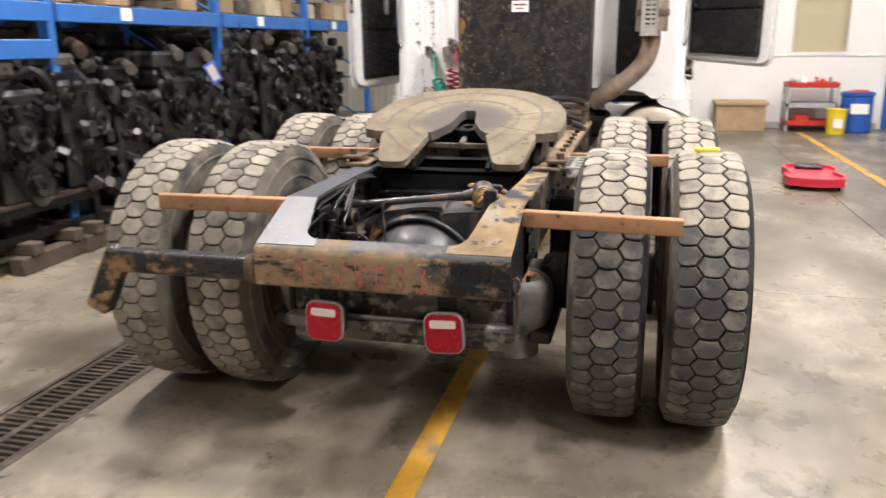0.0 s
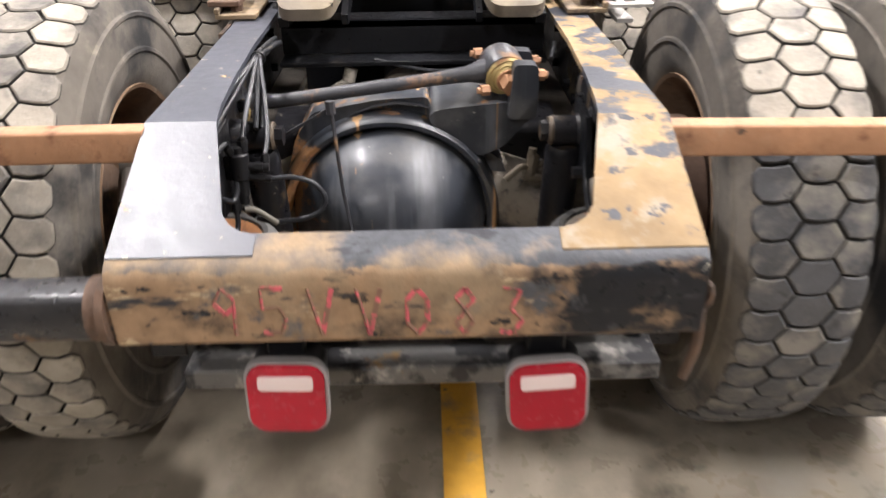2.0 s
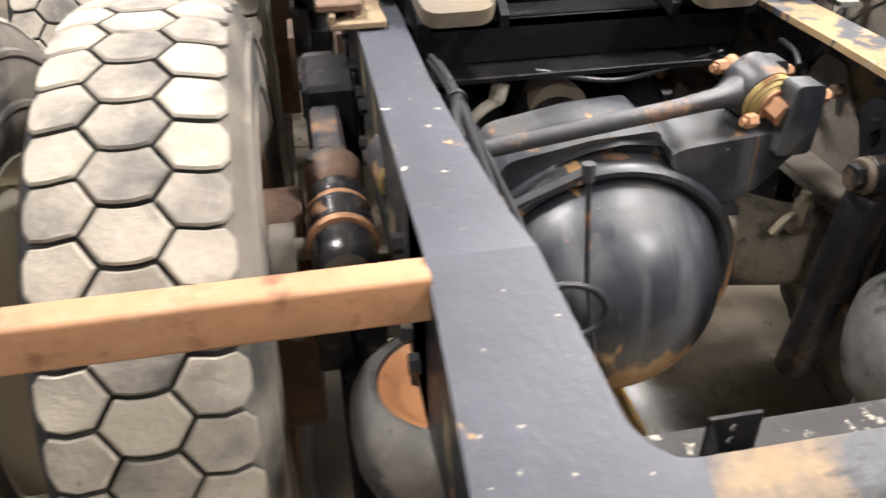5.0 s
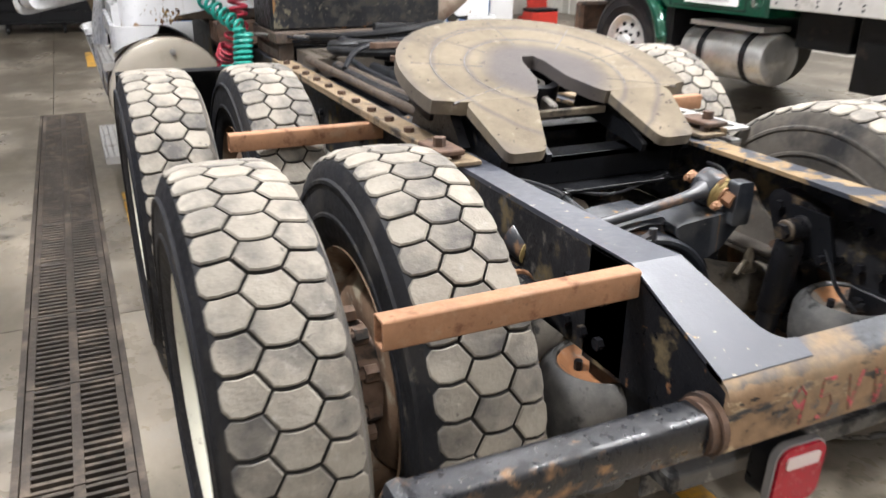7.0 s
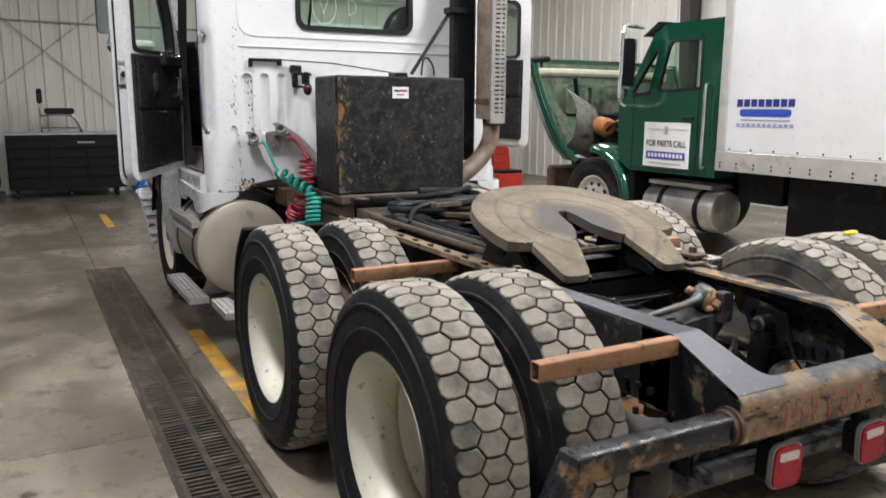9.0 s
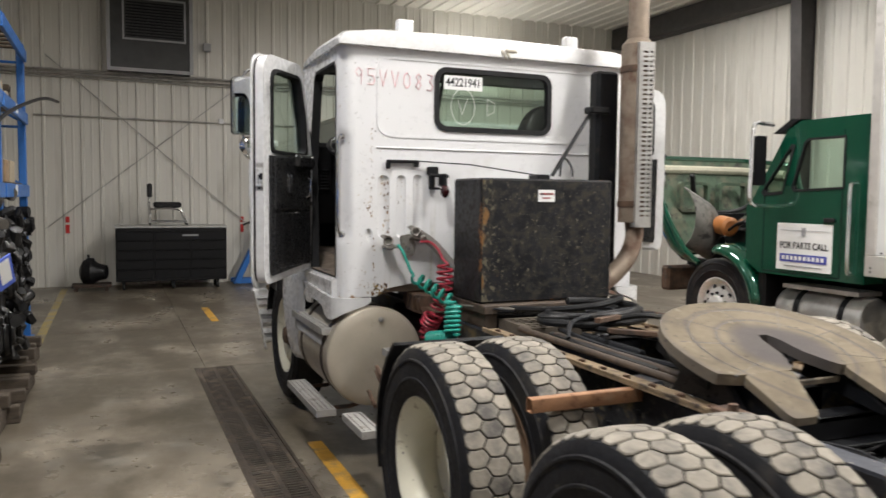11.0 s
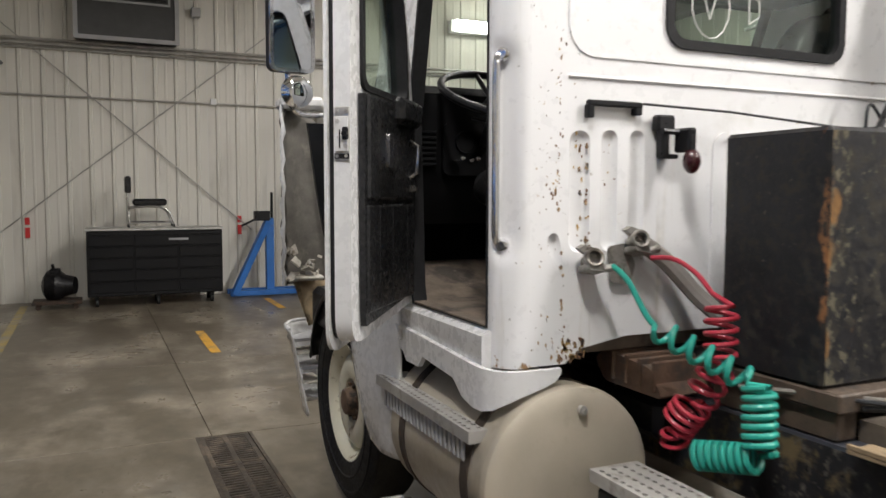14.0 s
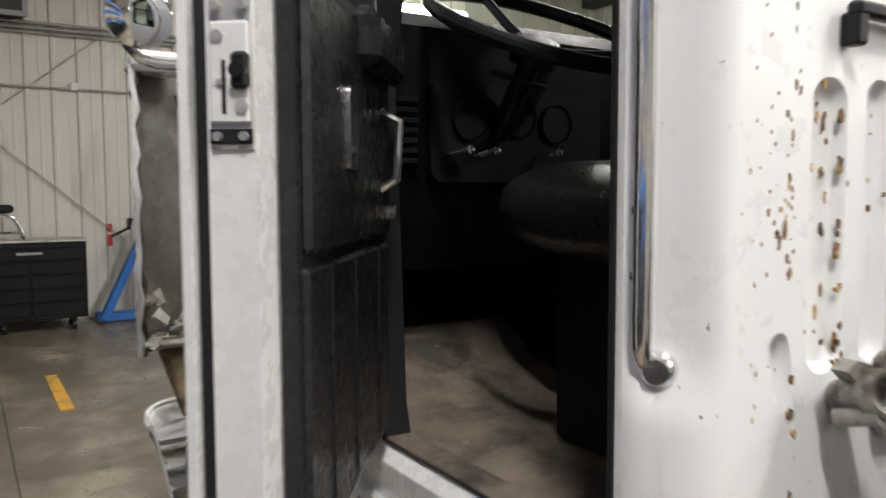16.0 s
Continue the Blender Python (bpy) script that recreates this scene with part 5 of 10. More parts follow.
runs = [
    [(-0.311, 0.402, 0.824), (-0.309, 0.44, 0.850), (-0.314, 0.56, 0.882), (-0.319, 0.66, 0.902), (-0.317, 0.76, 0.898), (-0.315, 0.86, 0.882)],
    [(-0.277, 0.418, 0.784), (-0.276, 0.46, 0.808), (-0.296, 0.57, 0.856), (-0.314, 0.66, 0.900), (-0.312, 0.76, 0.895), (-0.308, 0.87, 0.880)],
    [(-0.348, 0.33, 0.845), (-0.346, 0.40, 0.860), (-0.340, 0.52, 0.872), (-0.323, 0.66, 0.905), (-0.319, 0.77, 0.902), (-0.320, 0.88, 0.888)],
    [(-0.352, 0.30, 0.850), (-0.352, 0.38, 0.868), (-0.346, 0.50, 0.882), (-0.325, 0.66, 0.900), (-0.322, 0.77, 0.894), (-0.324, 0.88, 0.880)],
    [(-0.300, 0.52, 0.800), (-0.301, 0.56, 0.840), (-0.314, 0.65, 0.896), (-0.314, 0.75, 0.892)],
    [(-0.306, 0.50, 0.805), (-0.309, 0.56, 0.846), (-0.317, 0.65, 0.897), (-0.318, 0.75, 0.888)],
    [(-0.266, 0.400, 0.742), (-0.225, 0.405, 0.742), (-0.187, 0.404, 0.728), (-0.168, 0.400, 0.700), (-0.180, 0.395, 0.674), (-0.215, 0.392, 0.660), (-0.269, 0.390, 0.656), (-0.300, 0.386, 0.668)],
    [(-0.338, 0.385, 0.820), (-0.345, 0.37, 0.816), (-0.358, 0.34, 0.800), (-0.366, 0.30, 0.790)],
    [(-0.335, 0.378, 0.682), (-0.335, 0.37, 0.655), (-0.345, 0.34, 0.63), (-0.36, 0.31, 0.62)],
    [(-0.355, 0.34, 0.735), (-0.335, 0.36, 0.715), (-0.328, 0.375, 0.725), (-0.328, 0.385, 0.745)],
    [(0.37, 0.56, 0.815), (0.355, 0.52, 0.805), (0.345, 0.47, 0.765), (0.340, 0.43, 0.71), (0.345, 0.41, 0.665), (0.358, 0.385, 0.63), (0.37, 0.35, 0.61)],
    [(0.34, 0.90, 0.86), (0.33, 0.84, 0.862), (0.318, 0.80, 0.850)],
    [(-0.10, 1.0, 0.80), (0.06, 0.99, 0.77), (0.2, 1.0, 0.79), (0.3, 1.02, 0.80)],
]
for r in runs:
    b = B()
    tube(b, curve(r, 6), 0.0052 if r is not runs[10] else 0.0058, 10)
    part("air_line", b, LINE, truck)
b = B()
tube(b, curve([(-0.318, 0.375, 0.690), (-0.300, 0.378, 0.688), (-0.280, 0.382, 0.672), (-0.262, 0.386, 0.655)], 5), 0.0055, 10)
part("beige_line", b, GREYH_DULL, truck)
b = B()
tube(b, curve([(-0.163, 1.01, 0.742), (-0.185, 1.005, 0.735), (-0.208, 1.0, 0.722), (-0.24, 0.995, 0.690), (-0.258, 0.99, 0.645)], 6), 0.0115, 10)
cyl(b, (-0.170, 1.01, 0.742), (-0.160, 1.015, 0.775), 0.017, n=10)
part("hose_elbow", b, mat("beige_hose", (0.30, 0.275, 0.23), 0.7, var=0.25, layers=[((0.10, 0.09, 0.07), 18, 0.52, 0.62, 0.8)], bump=0.2), truck)
for y, z in ((0.665, 0.908),):
    b = B()
    lathe(b, [(0.013, -0.004), (0.0155, -0.004), (0.0155, 0.004), (0.013, 0.004), (0.013, -0.004)], (-0.319, y, z - 0.008), (0.1, 1, 0.1), 16)
    part("line_tie", b, PLASTIC, truck)

# ---- fifth wheel ----
PIPE_DUSTY = mat("dusty_bare_bar", (0.20, 0.165, 0.12), 0.8, var=0.3, scale=9, layers=[((0.05, 0.042, 0.035), 14, 0.52, 0.64, 0.7)], bump=0.2)
GREYH_STEEL = mat("worn_grey_steel", (0.20, 0.185, 0.165), 0.55, 0.5, var=0.3, layers=[((0.05, 0.045, 0.04), 14, 0.52, 0.64, 0.7)], bump=0.2)
FWM = mat("greasy_fifth_wheel", (0.20, 0.168, 0.122), 0.86, var=0.28, scale=6, spec=0.05, layers=[((0.15, 0.127, 0.095), 4, 0.52, 0.66, 0.6), ((0.33, 0.29, 0.225), 18, 0.61, 0.72, 0.85), ((0.06, 0.05, 0.042), 30, 0.63, 0.67, 0.6)], bump=0.3)

def ring_stain(ma, rings):
    """Adds dark grease rings round the local origin to a material."""
    nt = ma.node_tree
    ns, ln = nt.nodes, nt.links
    bs = ns["Principled BSDF"]
    old = bs.inputs["Base Color"].links[0].from_socket
    tc, ln2 = ns.new("ShaderNodeTexCoord"), None
    no = ns.new("ShaderNodeTexNoise")
    no.inputs["Scale"].default_value = 5.0
    ln.new(tc.outputs["Object"], no.inputs["Vector"])
    le = ns.new("ShaderNodeVectorMath")
    le.operation = "LENGTH"
    fl = ns.new("ShaderNodeVectorMath")
    fl.operation, fl.inputs[1].default_value = "MULTIPLY", (1, 1, 0)
    ln.new(tc.outputs["Object"], fl.inputs[0])
    ln.new(fl.outputs[0], le.inputs[0])
    ad = ns.new("ShaderNodeMath")
    ad.operation = "MULTIPLY_ADD"
    ad.inputs[1].default_value, ad.inputs[2].default_value = 0.06, -0.03
    ln.new(no.outputs["Fac"], ad.inputs[0])
    su = ns.new("ShaderNodeMath")
    su.operation = "ADD"
    ln.new(le.outputs["Value"], su.inputs[0])
    ln.new(ad.outputs[0], su.inputs[1])
    cr = ns.new("ShaderNodeValToRGB")
    cr.color_ramp.interpolation = "LINEAR"
    for pos, v in rings:
        e = cr.color_ramp.elements.new(pos)
        e.color = (v, v, v, 1)
    ln.new(su.outputs[0], cr.inputs[0])
    mx = ns.new("ShaderNodeMix")
    mx.data_type = "RGBA"
    ln.new(cr.outputs[0], mx.inputs[0])
    ln.new(old, mx.inputs[6])
    mx.inputs[7].default_value = (0.092, 0.084, 0.086, 1)
    oldr, rm = bs.inputs["Roughness"].links[0].from_socket, ns.new("ShaderNodeMix")
    ln.new(cr.outputs[0], rm.inputs[0])
    ln.new(oldr, rm.inputs[2])
    rm.inputs[3].default_value = 0.52
    ln.new(rm.outputs[0], bs.inputs["Roughness"])
    ln.new(mx.outputs[2], bs.inputs["Base Color"])


ring_stain(FWM, [(0.02, 0.88), (0.165, 0.84), (0.205, 0.45), (0.225, 0.10), (0.243, 0.12), (0.256, 0.62), (0.272, 0.10), (0.348, 0.06), (0.362, 0.60), (0.378, 0.08), (0.435, 0.10), (0.46, 0.40)])
# the plate leans back; its origin is the middle of the disc
FW = pose(0, 1.138, 1.047, 15.6, 0, 0) @ pose(0, 0.165, 0)
out = []
for i in range(41):
    a = radians(-17 + (180 + 34) * i / 40)
    ca, sa = math.cos(a), math.sin(a)
    out.append((0.466 * math.copysign(abs(ca) ** 0.93, ca), 0.440 * math.copysign(abs(sa) ** 0.93, sa)))
out += [(-0.410, -0.150), (-0.358, -0.165), (-0.126, -0.165), (-0.100, -0.135), (-0.055, -0.045), (-0.045, 0.03), (-0.038, 0.075), (-0.022, 0.112), (0.022, 0.112), (0.038, 0.075), (0.045, 0.03), (0.055, -0.045), (0.100, -0.135), (0.126, -0.165), (0.358, -0.165), (0.410, -0.150)]
b = B()
plate(b, out, [], "z", -0.042, 0.0)
for s in (-1, 1):
    top = softened([(s * 0.126, -0.1655), (s * 0.358, -0.1655), (s * 0.318, -0.378), (s * 0.196, -0.378)], 0.028, 4)
    drop = lambda y: -0.054 * max(0.0, (-0.165 - y) / 0.213)
    hi = [b.verts.new((x, y, drop(y))) for x, y in top]
    lo = [b.verts.new((x, y, drop(y) - 0.030)) for x, y in top]
    b.faces.new(hi)
    b.faces.new(lo[::-1])
    for i in range(len(top)):
        j = (i + 1) % len(top)
        b.faces.new([hi[i], lo[i], lo[j], hi[j]])
fwp = part("fifth_wheel", b, FWM, truck, "dusty fifth wheel plate with grease rings and two ramps", smooth=25)
fwp.matrix_basis = FW
b = B()
for s in (-1, 1):
    prism(b, [(-0.36, -0.085), (-0.36, -0.11), (-0.15, -0.19), (0.32, -0.14), (0.32, -0.043), (-0.16, -0.043)], "x", s * 0.315 - 0.012, s * 0.315 + 0.012)
    prism(b, [(-0.35, -0.085), (-0.35, -0.11), (0.02, -0.14), (0.02, -0.043), (-0.15, -0.043)], "x", s * 0.165 - 0.008, s * 0.165 + 0.008)
box(b, -0.31, 0.31, 0.15, 0.17, -0.16, -0.043, 0.003)
arc = [radians(-12 + 204 * k / 36) for k in range(37)]
prism(b, [(0.43 * math.cos(a), 0.41 * math.sin(a)) for a in arc] + [(0.415 * math.cos(a), 0.395 * math.sin(a)) for a in reversed(arc)], "z", -0.095, -0.043)
lathe(b, [(0.06, -0.045), (0.085, -0.045), (0.085, -0.13), (0.06, -0.13)], (0, 0.05, 0), (0, 0, 1), 20)
sk = part("skirt", b, BLACK_STEEL, fwp)
b = B()
box(b, -0.155, 0.155, -0.150, -0.140, -0.085, -0.058, 0.004)
part("throat_bar", b, PIPE_DUSTY, fwp, "dusty steel bar across the throat")
b = B()
box(b, -0.013, 0.013, -0.10, 0.06, -0.115, -0.07, 0.006)
lathe(b, [(0.025, -0.06), (0.042, -0.062), (0.042, -0.10), (0.025, -0.10)], (0, 0.055, 0), (0, 0, 1), 20)
part("lock_jaw", b, GREYH_STEEL, fwp, "worn steel lock jaw")
GREASE = mat("old_grease", (0.085, 0.075, 0.07), 0.5, var=0.3, layers=[((0.30, 0.25, 0.19), 20, 0.55, 0.66, 0.8)], bump=0.2)
for rad, lo, hi in ((0.257, -30, 210), (0.364, -22, 202)):
    b = B()
    tube(b, [(rad * math.cos(radians(lo + (hi - lo) * k / 40)), rad * 0.96 * math.sin(radians(lo + (hi - lo) * k / 40)), -0.003) for k in range(41)], 0.0045, 5)
    part("grease_groove", b, GREASE, fwp)
for deg in (-24, 16, 50, 90, 130, 164, 204):
    b = B()
    ca, sa = math.cos(radians(deg)), math.sin(radians(deg))
    tube(b, [(0.20 * ca, 0.20 * sa, -0.003), (0.30 * ca, 0.29 * sa, -0.003), (0.43 * ca, 0.41 * sa, -0.003)], 0.0042, 5)
    part("grease_groove", b, GREASE, fwp)
# slide rails and mounting angles
TAN_RAIL = mat("dusty_tan_rail", (0.24, 0.175, 0.105), 0.7, 0.1, var=0.3, scale=7, layers=[((0.055, 0.042, 0.032), 9, 0.52, 0.64, 0.7), ((0.36, 0.30, 0.21), 20, 0.60, 0.70, 0.85)], bump=0.3)
PIPE_BROWN = mat("dusty_brown_pipe", (0.085, 0.062, 0.045), 0.6, 0.2, var=0.3, scale=9, layers=[((0.045, 0.035, 0.03), 12, 0.52, 0.66, 0.7)], bump=0.2)
for x, z, y0, y1, r in ((-0.345, 0.945, 1.42, 2.72, 0.017), (-0.285, 0.952, 1.30, 2.45, 0.018)):
    b = B()
    tube(b, [(x, y0, z), (x - 0.008, (y0 + y1) / 2, z + 0.004), (x - 0.02, y1, z + 0.01)], r, 12)
    part("deck_pipe", b, PIPE_BROWN, truck, "dusty brown pipe lying along the rail")
for s in (-1, 1):
    b = B()
    box(b, s * 0.43 - 0.05, s * 0.43 + 0.05, 0.98, 2.95, RT + 0.004, RT + 0.016, 0.002)
    box(b, s * 0.475 - 0.006, s * 0.475 + 0.006, 0.98, 2.95, RT + 0.016, RT + 0.03, 0.002)
    sr = part("slide_rail", b, TAN_RAIL, truck, "rusty bolted fifth wheel slide rail")
    for k in range(12):
        y = 1.03 + k * 0.165
        b = B()
        cyl(b, (s * 0.435, y, RT + 0.016), (s * 0.435, y, RT + 0.03), 0.016, n=6)
        part("bolt", b, RUSTY, sr)
    b = B()
    prism(b, [(1.12, RT + 0.016), (1.48, RT + 0.016), (1.42, RT + 0.13), (1.22, RT + 0.12)], "x", s * 0.36 - 0.015, s * 0.36 + 0.015)
    part("pivot_bracket", b, CAST, truck)
b = B()
box(b, 0.505, 0.545, 0.98, 1.30, RT - 0.02, RT - 0.01)
plate(b, rounded(0.46, 0.60, 1.0, 1.34, 0.01, 2), [rounded(0.48 + 0.05 * i, 0.515 + 0.05 * i, 1.03 + 0.075 * j, 1.08 + 0.075 * j, 0.008, 2) for i in range(2) for j in range(4)], "z", RT + 0.012, RT + 0.02)
part("perforated_bracket", b, GALV, truck)
for s in (-1, 1):
    b = B()
    box(b, s * 0.46 - 0.04, s * 0.46 + 0.04, 1.00, 1.14, RT + 0.03, RT + 0.045, 0.003)
    cyl(b, (s * 0.47, 1.06, RT + 0.04), (s * 0.47, 1.06, RT + 0.07), 0.018, n=6)
    part("mount_foot", b, RUSTY, truck)

# ---- cab ----
CY, CX, CZ0, CZ1 = 3.69, 1.085, 1.03, 2.575
CHIPPED = mat("chipped_white_paint", (0.74, 0.74, 0.745), 0.30, var=0.025, scale=2, rvar=0.05, layers=[((0.66, 0.645, 0.61), 3, 0.62, 0.85, 0.5)], bump=0.015, coat=0.3)


stain_or_light(CHIPPED, (0.13, 0.10, 0.08), 0.8, 46.0, 0.675, 0.69, "X", -0.84, -0.50, -0.14, (1.2, 1.0, 0.65), 11.0)
stain_or_light(CHIPPED, (0.33, 0.20, 0.10), 0.85, 17.0, 0.69, 0.72, "Z", 1.14, 1.02, 0.12, (1, 1, 0.8), 17.0)
stain_or_light(CHIPPED, (0.60, 0.58, 0.53), 0.5, 7.0, 0.64, 0.84, "Z", 2.0, 1.1, 0.06, (2.5, 2.5, 0.14), 23.0)
SEAT = mat("plastic_wrapped_seat", (0.015, 0.015, 0.0155), 0.34, var=0.12, spec=0.4, layers=[((0.022, 0.021, 0.02), 5, 0.58, 0.8, 0.5)], bump=0.02, bscale=20)
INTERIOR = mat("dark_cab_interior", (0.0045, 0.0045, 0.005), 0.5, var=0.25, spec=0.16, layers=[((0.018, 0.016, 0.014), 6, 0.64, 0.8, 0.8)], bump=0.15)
VINYL = mat("black_vinyl", (0.020, 0.020, 0.021), 0.28, var=0.25, layers=[((0.06, 0.056, 0.05), 5, 0.58, 0.8, 0.6)], bump=0.25, bscale=220)
MATTING = mat("dirty_floor_mat", (0.17, 0.135, 0.105), 0.9, var=0.35, scale=9, layers=[((0.06, 0.05, 0.042), 5, 0.50, 0.64, 0.9), ((0.33, 0.29, 0.24), 22, 0.62, 0.75, 0.95)], bump=0.4)
CAB_GLASS = glass_mat("green_cab_glass", (0.80, 0.88, 0.83))
MIRROR = mat("mirror_glass", (0.85, 0.87, 0.88), 0.03, 1.0, var=0.02, bump=0, rvar=0.01)
SEAL = mat("rubber_seal", (0.012, 0.012, 0.013), 0.6, bump=0.05)

b = B()
wl, wr, wb, wt = -0.465, 0.362, 2.085, 2.465
arch = [(-CX + 0.07, CZ0), (-0.86, CZ0), (-0.80, 1.075), (-0.62, 1.105), (0.62, 1.105), (0.80, 1.075), (0.86, CZ0), (CX - 0.07, CZ0)]
R_C = 0.09
arch = [(-CX + R_C, CZ0)] + arch[1:-1] + [(CX - R_C, CZ0)]
FLUTES = [rounded(-0.852, -0.772, 1.392, 1.785, 0.036, 6), rounded(-0.728, -0.664, 1.392, 1.790, 0.030, 6), rounded(-0.617, -0.553, 1.392, 1.793, 0.030, 6),
          softened([(-0.930, 1.45), (-0.895, 1.46), (-0.880, 1.42), (-0.868, 1.30), (-0.900, 1.36), (-0.930, 1.40)], 0.02, 4)]
plate(b, arch + [(CX - R_C, CZ1), (-CX + R_C, CZ1)], [rounded(wl, wr, wb, wt, 0.07, 5), *FLUTES], "y", CY, CY + 0.03)
cab = part("cab", b, CHIPPED, truck, "white steel day cab with chipped, rust-spotted paint")


def pressed(b, poly, deep, slope):
    """A pressing sunk into the cab's back, with sloping sides."""
    cu, cv = sum(p[0] for p in poly) / len(poly), sum(p[1] for p in poly) / len(poly)
    wu = max(p[0] for p in poly) - min(p[0] for p in poly)
    wv = max(p[1] for p in poly) - min(p[1] for p in poly)
    rings = []
    for k, d in ((0.0, 0.0), (0.45, 0.35), (1.0, 0.85), (1.5, 1.0)):
        rings.append([b.verts.new((cu + (u - cu) * (1 - 2 * slope * k / wu), CY + deep * d, cv + (v - cv) * (1 - 2 * slope * k / wv))) for u, v in poly])
    for ra, rb in zip(rings, rings[1:]):
        for i in range(len(poly)):
            j = (i + 1) % len(poly)
            b.faces.new([ra[i], ra[j], rb[j], rb[i]])
    b.faces.new(rings[-1])


for f in FLUTES:
    b = B()
    pressed(b, f, 0.017, 0.011)
    part("pressed_flute", b, CHIPPED, cab, "vertical flute pressed into the cab back", smooth=60)
# rounded corners with a hollow for the grab handle
for s in (-1, 1):
    b = B()
    rows = []
    zs = [CZ0 - 0.005, 1.34, 1.36, 1.38, 1.40, 1.42, 1.44, 1.46, 1.50, 1.70, 1.92, 1.96, 1.98, 2.00, 2.02, 2.04, 2.06, 2.08, CZ1]
    for z in zs:
        up = min(1.0, max(0.0, (z - 1.345) / 0.105)) * min(1.0, max(0.0, (2.075 - z) / 0.09))
        up = up * up * (3 - 2 * up)
        row = []
        for i in range(19):
            th = 5.0 * i
            k, e = min(1.0, th / 58), min(1.0, max(0.0, (th - 74) / 16))
            r = R_C - 0.027 * up * k * k * (3 - 2 * k) * (1 - 0.75 * e * e * (3 - 2 * e))
            row.append(b.verts.new((s * (CX - R_C) + s * r * math.sin(radians(th)), CY + R_C - r * math.cos(radians(th)), z)))
        row += [b.verts.new((s * CX, CY + 0.098, z)), b.verts.new((s * (CX - 0.045), CY + 0.098, z)), b.verts.new((s * (CX - R_C), CY + 0.045, z))]
        rows.append(row)
    for ra, rb in zip(rows, rows[1:]):
        for i in range(len(ra) - 1):
            b.faces.new([ra[i], ra[i + 1], rb[i + 1], rb[i]])
    b.faces.new(rows[0])
    b.faces.new(rows[-1][::-1])
    part("corner_pillar", b, CHIPPED, cab, "rounded white corner pillar hollowed for the grab handle", smooth=50)
# raised frames and a swage line
b = B()
ring_prism(b, rounded(-0.86, 0.86, 2.02, 2.515, 0.10, 5), rounded(-0.845, 0.845, 2.035, 2.50, 0.09, 5), "y", CY - 0.005, CY + 0.001)
box(b, -0.86, 0.93, CY - 0.008, CY + 0.001, 1.950, 1.962, 0.004)
ring_prism(b, rounded(-0.26, 0.90, 1.20, 1.80, 0.06, 5), rounded(-0.235, 0.875, 1.225, 1.775, 0.045, 5), "y", CY - 0.007, CY + 0.001)
part("pressed_ribs", b, CHIPPED, cab)
# rust scabs in lines down the ribs
SCAB = mat("flaking_rust_scab", (0.17, 0.095, 0.050), 0.9, var=0.4, scale=60, layers=[((0.50, 0.34, 0.14), 26, 0.50, 0.58, 0.9), ((0.06, 0.055, 0.052), 50, 0.53, 0.64, 0.9)], bump=0.5)
rs = random.Random(41)
b = B()
for x, wide, z0, z1, n, big in ((-0.893, 0.006, 1.47, 1.96, 30, 0.0062), (-0.80, 0.016, 1.66, 1.78, 12, 0.010), (-0.785, 0.012, 1.40, 1.66, 22, 0.0085), (-0.93, 0.020, 1.52, 1.72, 14, 0.005), (-0.915, 0.006, 1.575, 1.60, 4, 0.013), (-0.875, 0.005, 1.10, 1.40, 14, 0.007),
                                (-0.95, 0.03, 1.06, 1.20, 8, 0.007), (-0.90, 0.05, 1.90, 2.10, 12, 0.008), (-0.70, 0.02, 1.5, 1.75, 6, 0.004), (-0.60, 0.05, 1.30, 1.80, 5, 0.004), (-0.96, 0.025, 1.35, 1.9, 16, 0.0035), (-0.86, 0.03, 1.05, 1.10, 9, 0.012), (-0.845, 0.022, 1.045, 1.105, 26, 0.013), (-0.81, 0.03, 1.045, 1.07, 14, 0.010)):
    for k in range(n):
        cx, cz, q = x + rs.gauss(0, wide), rs.uniform(z0, z1), big * rs.uniform(0.2, 0.85)
        if cx < -0.99:
            continue
        ring = []
        tall = rs.uniform(0.9, 1.9)
        for j in range(9):
            a, w = 2 * math.pi * j / 9, q * rs.uniform(0.45, 1.25)
            ring.append((cx + w * 0.75 * math.cos(a), cz + w * tall * math.sin(a)))
        sunk = 0.0165 if 1.405 < cz < 1.775 and any(l + 0.016 < cx < h - 0.016 for l, h in ((-0.852, -0.772), (-0.728, -0.664), (-0.617, -0.553))) else 0.0
        prism(b, ring, "y", CY - 0.0008 + sunk, CY + 0.004 + sunk)
tagged(part("rust_scab", b, SCAB, cab, "brown rust scabs breaking through the paint", smooth=0), kind="stuff")
b = B()
ring_prism(b, rounded(wl - 0.012, wr + 0.012, wb - 0.012, wt + 0.012, 0.078, 6), rounded(wl + 0.02, wr - 0.02, wb + 0.02, wt - 0.02, 0.055, 6), "y", CY - 0.012, CY + 0.034)
rw = part("rear_window", b, SEAL, cab, "rear cab window with a black rubber seal and a paper sticker")
b = B()
box(b, wl + 0.015, wr - 0.015, CY + 0.008, CY + 0.013, wb + 0.015, wt - 0.015)
g = part("pane", b, CAB_GLASS, rw)
g.visible_shadow = False
PAPER = mat("white_paper", (0.80, 0.80, 0.79), 0.7, var=0.03, bump=0.02)
INK = mat("black_ink", (0.02, 0.02, 0.02), 0.7, bump=0)
b = B()
box(b, wl + 0.055, wl + 0.325, CY + 0.002, CY + 0.005, wt - 0.125, wt - 0.035)
part("sticker", b, PAPER, rw, "white paper stock number sticker")


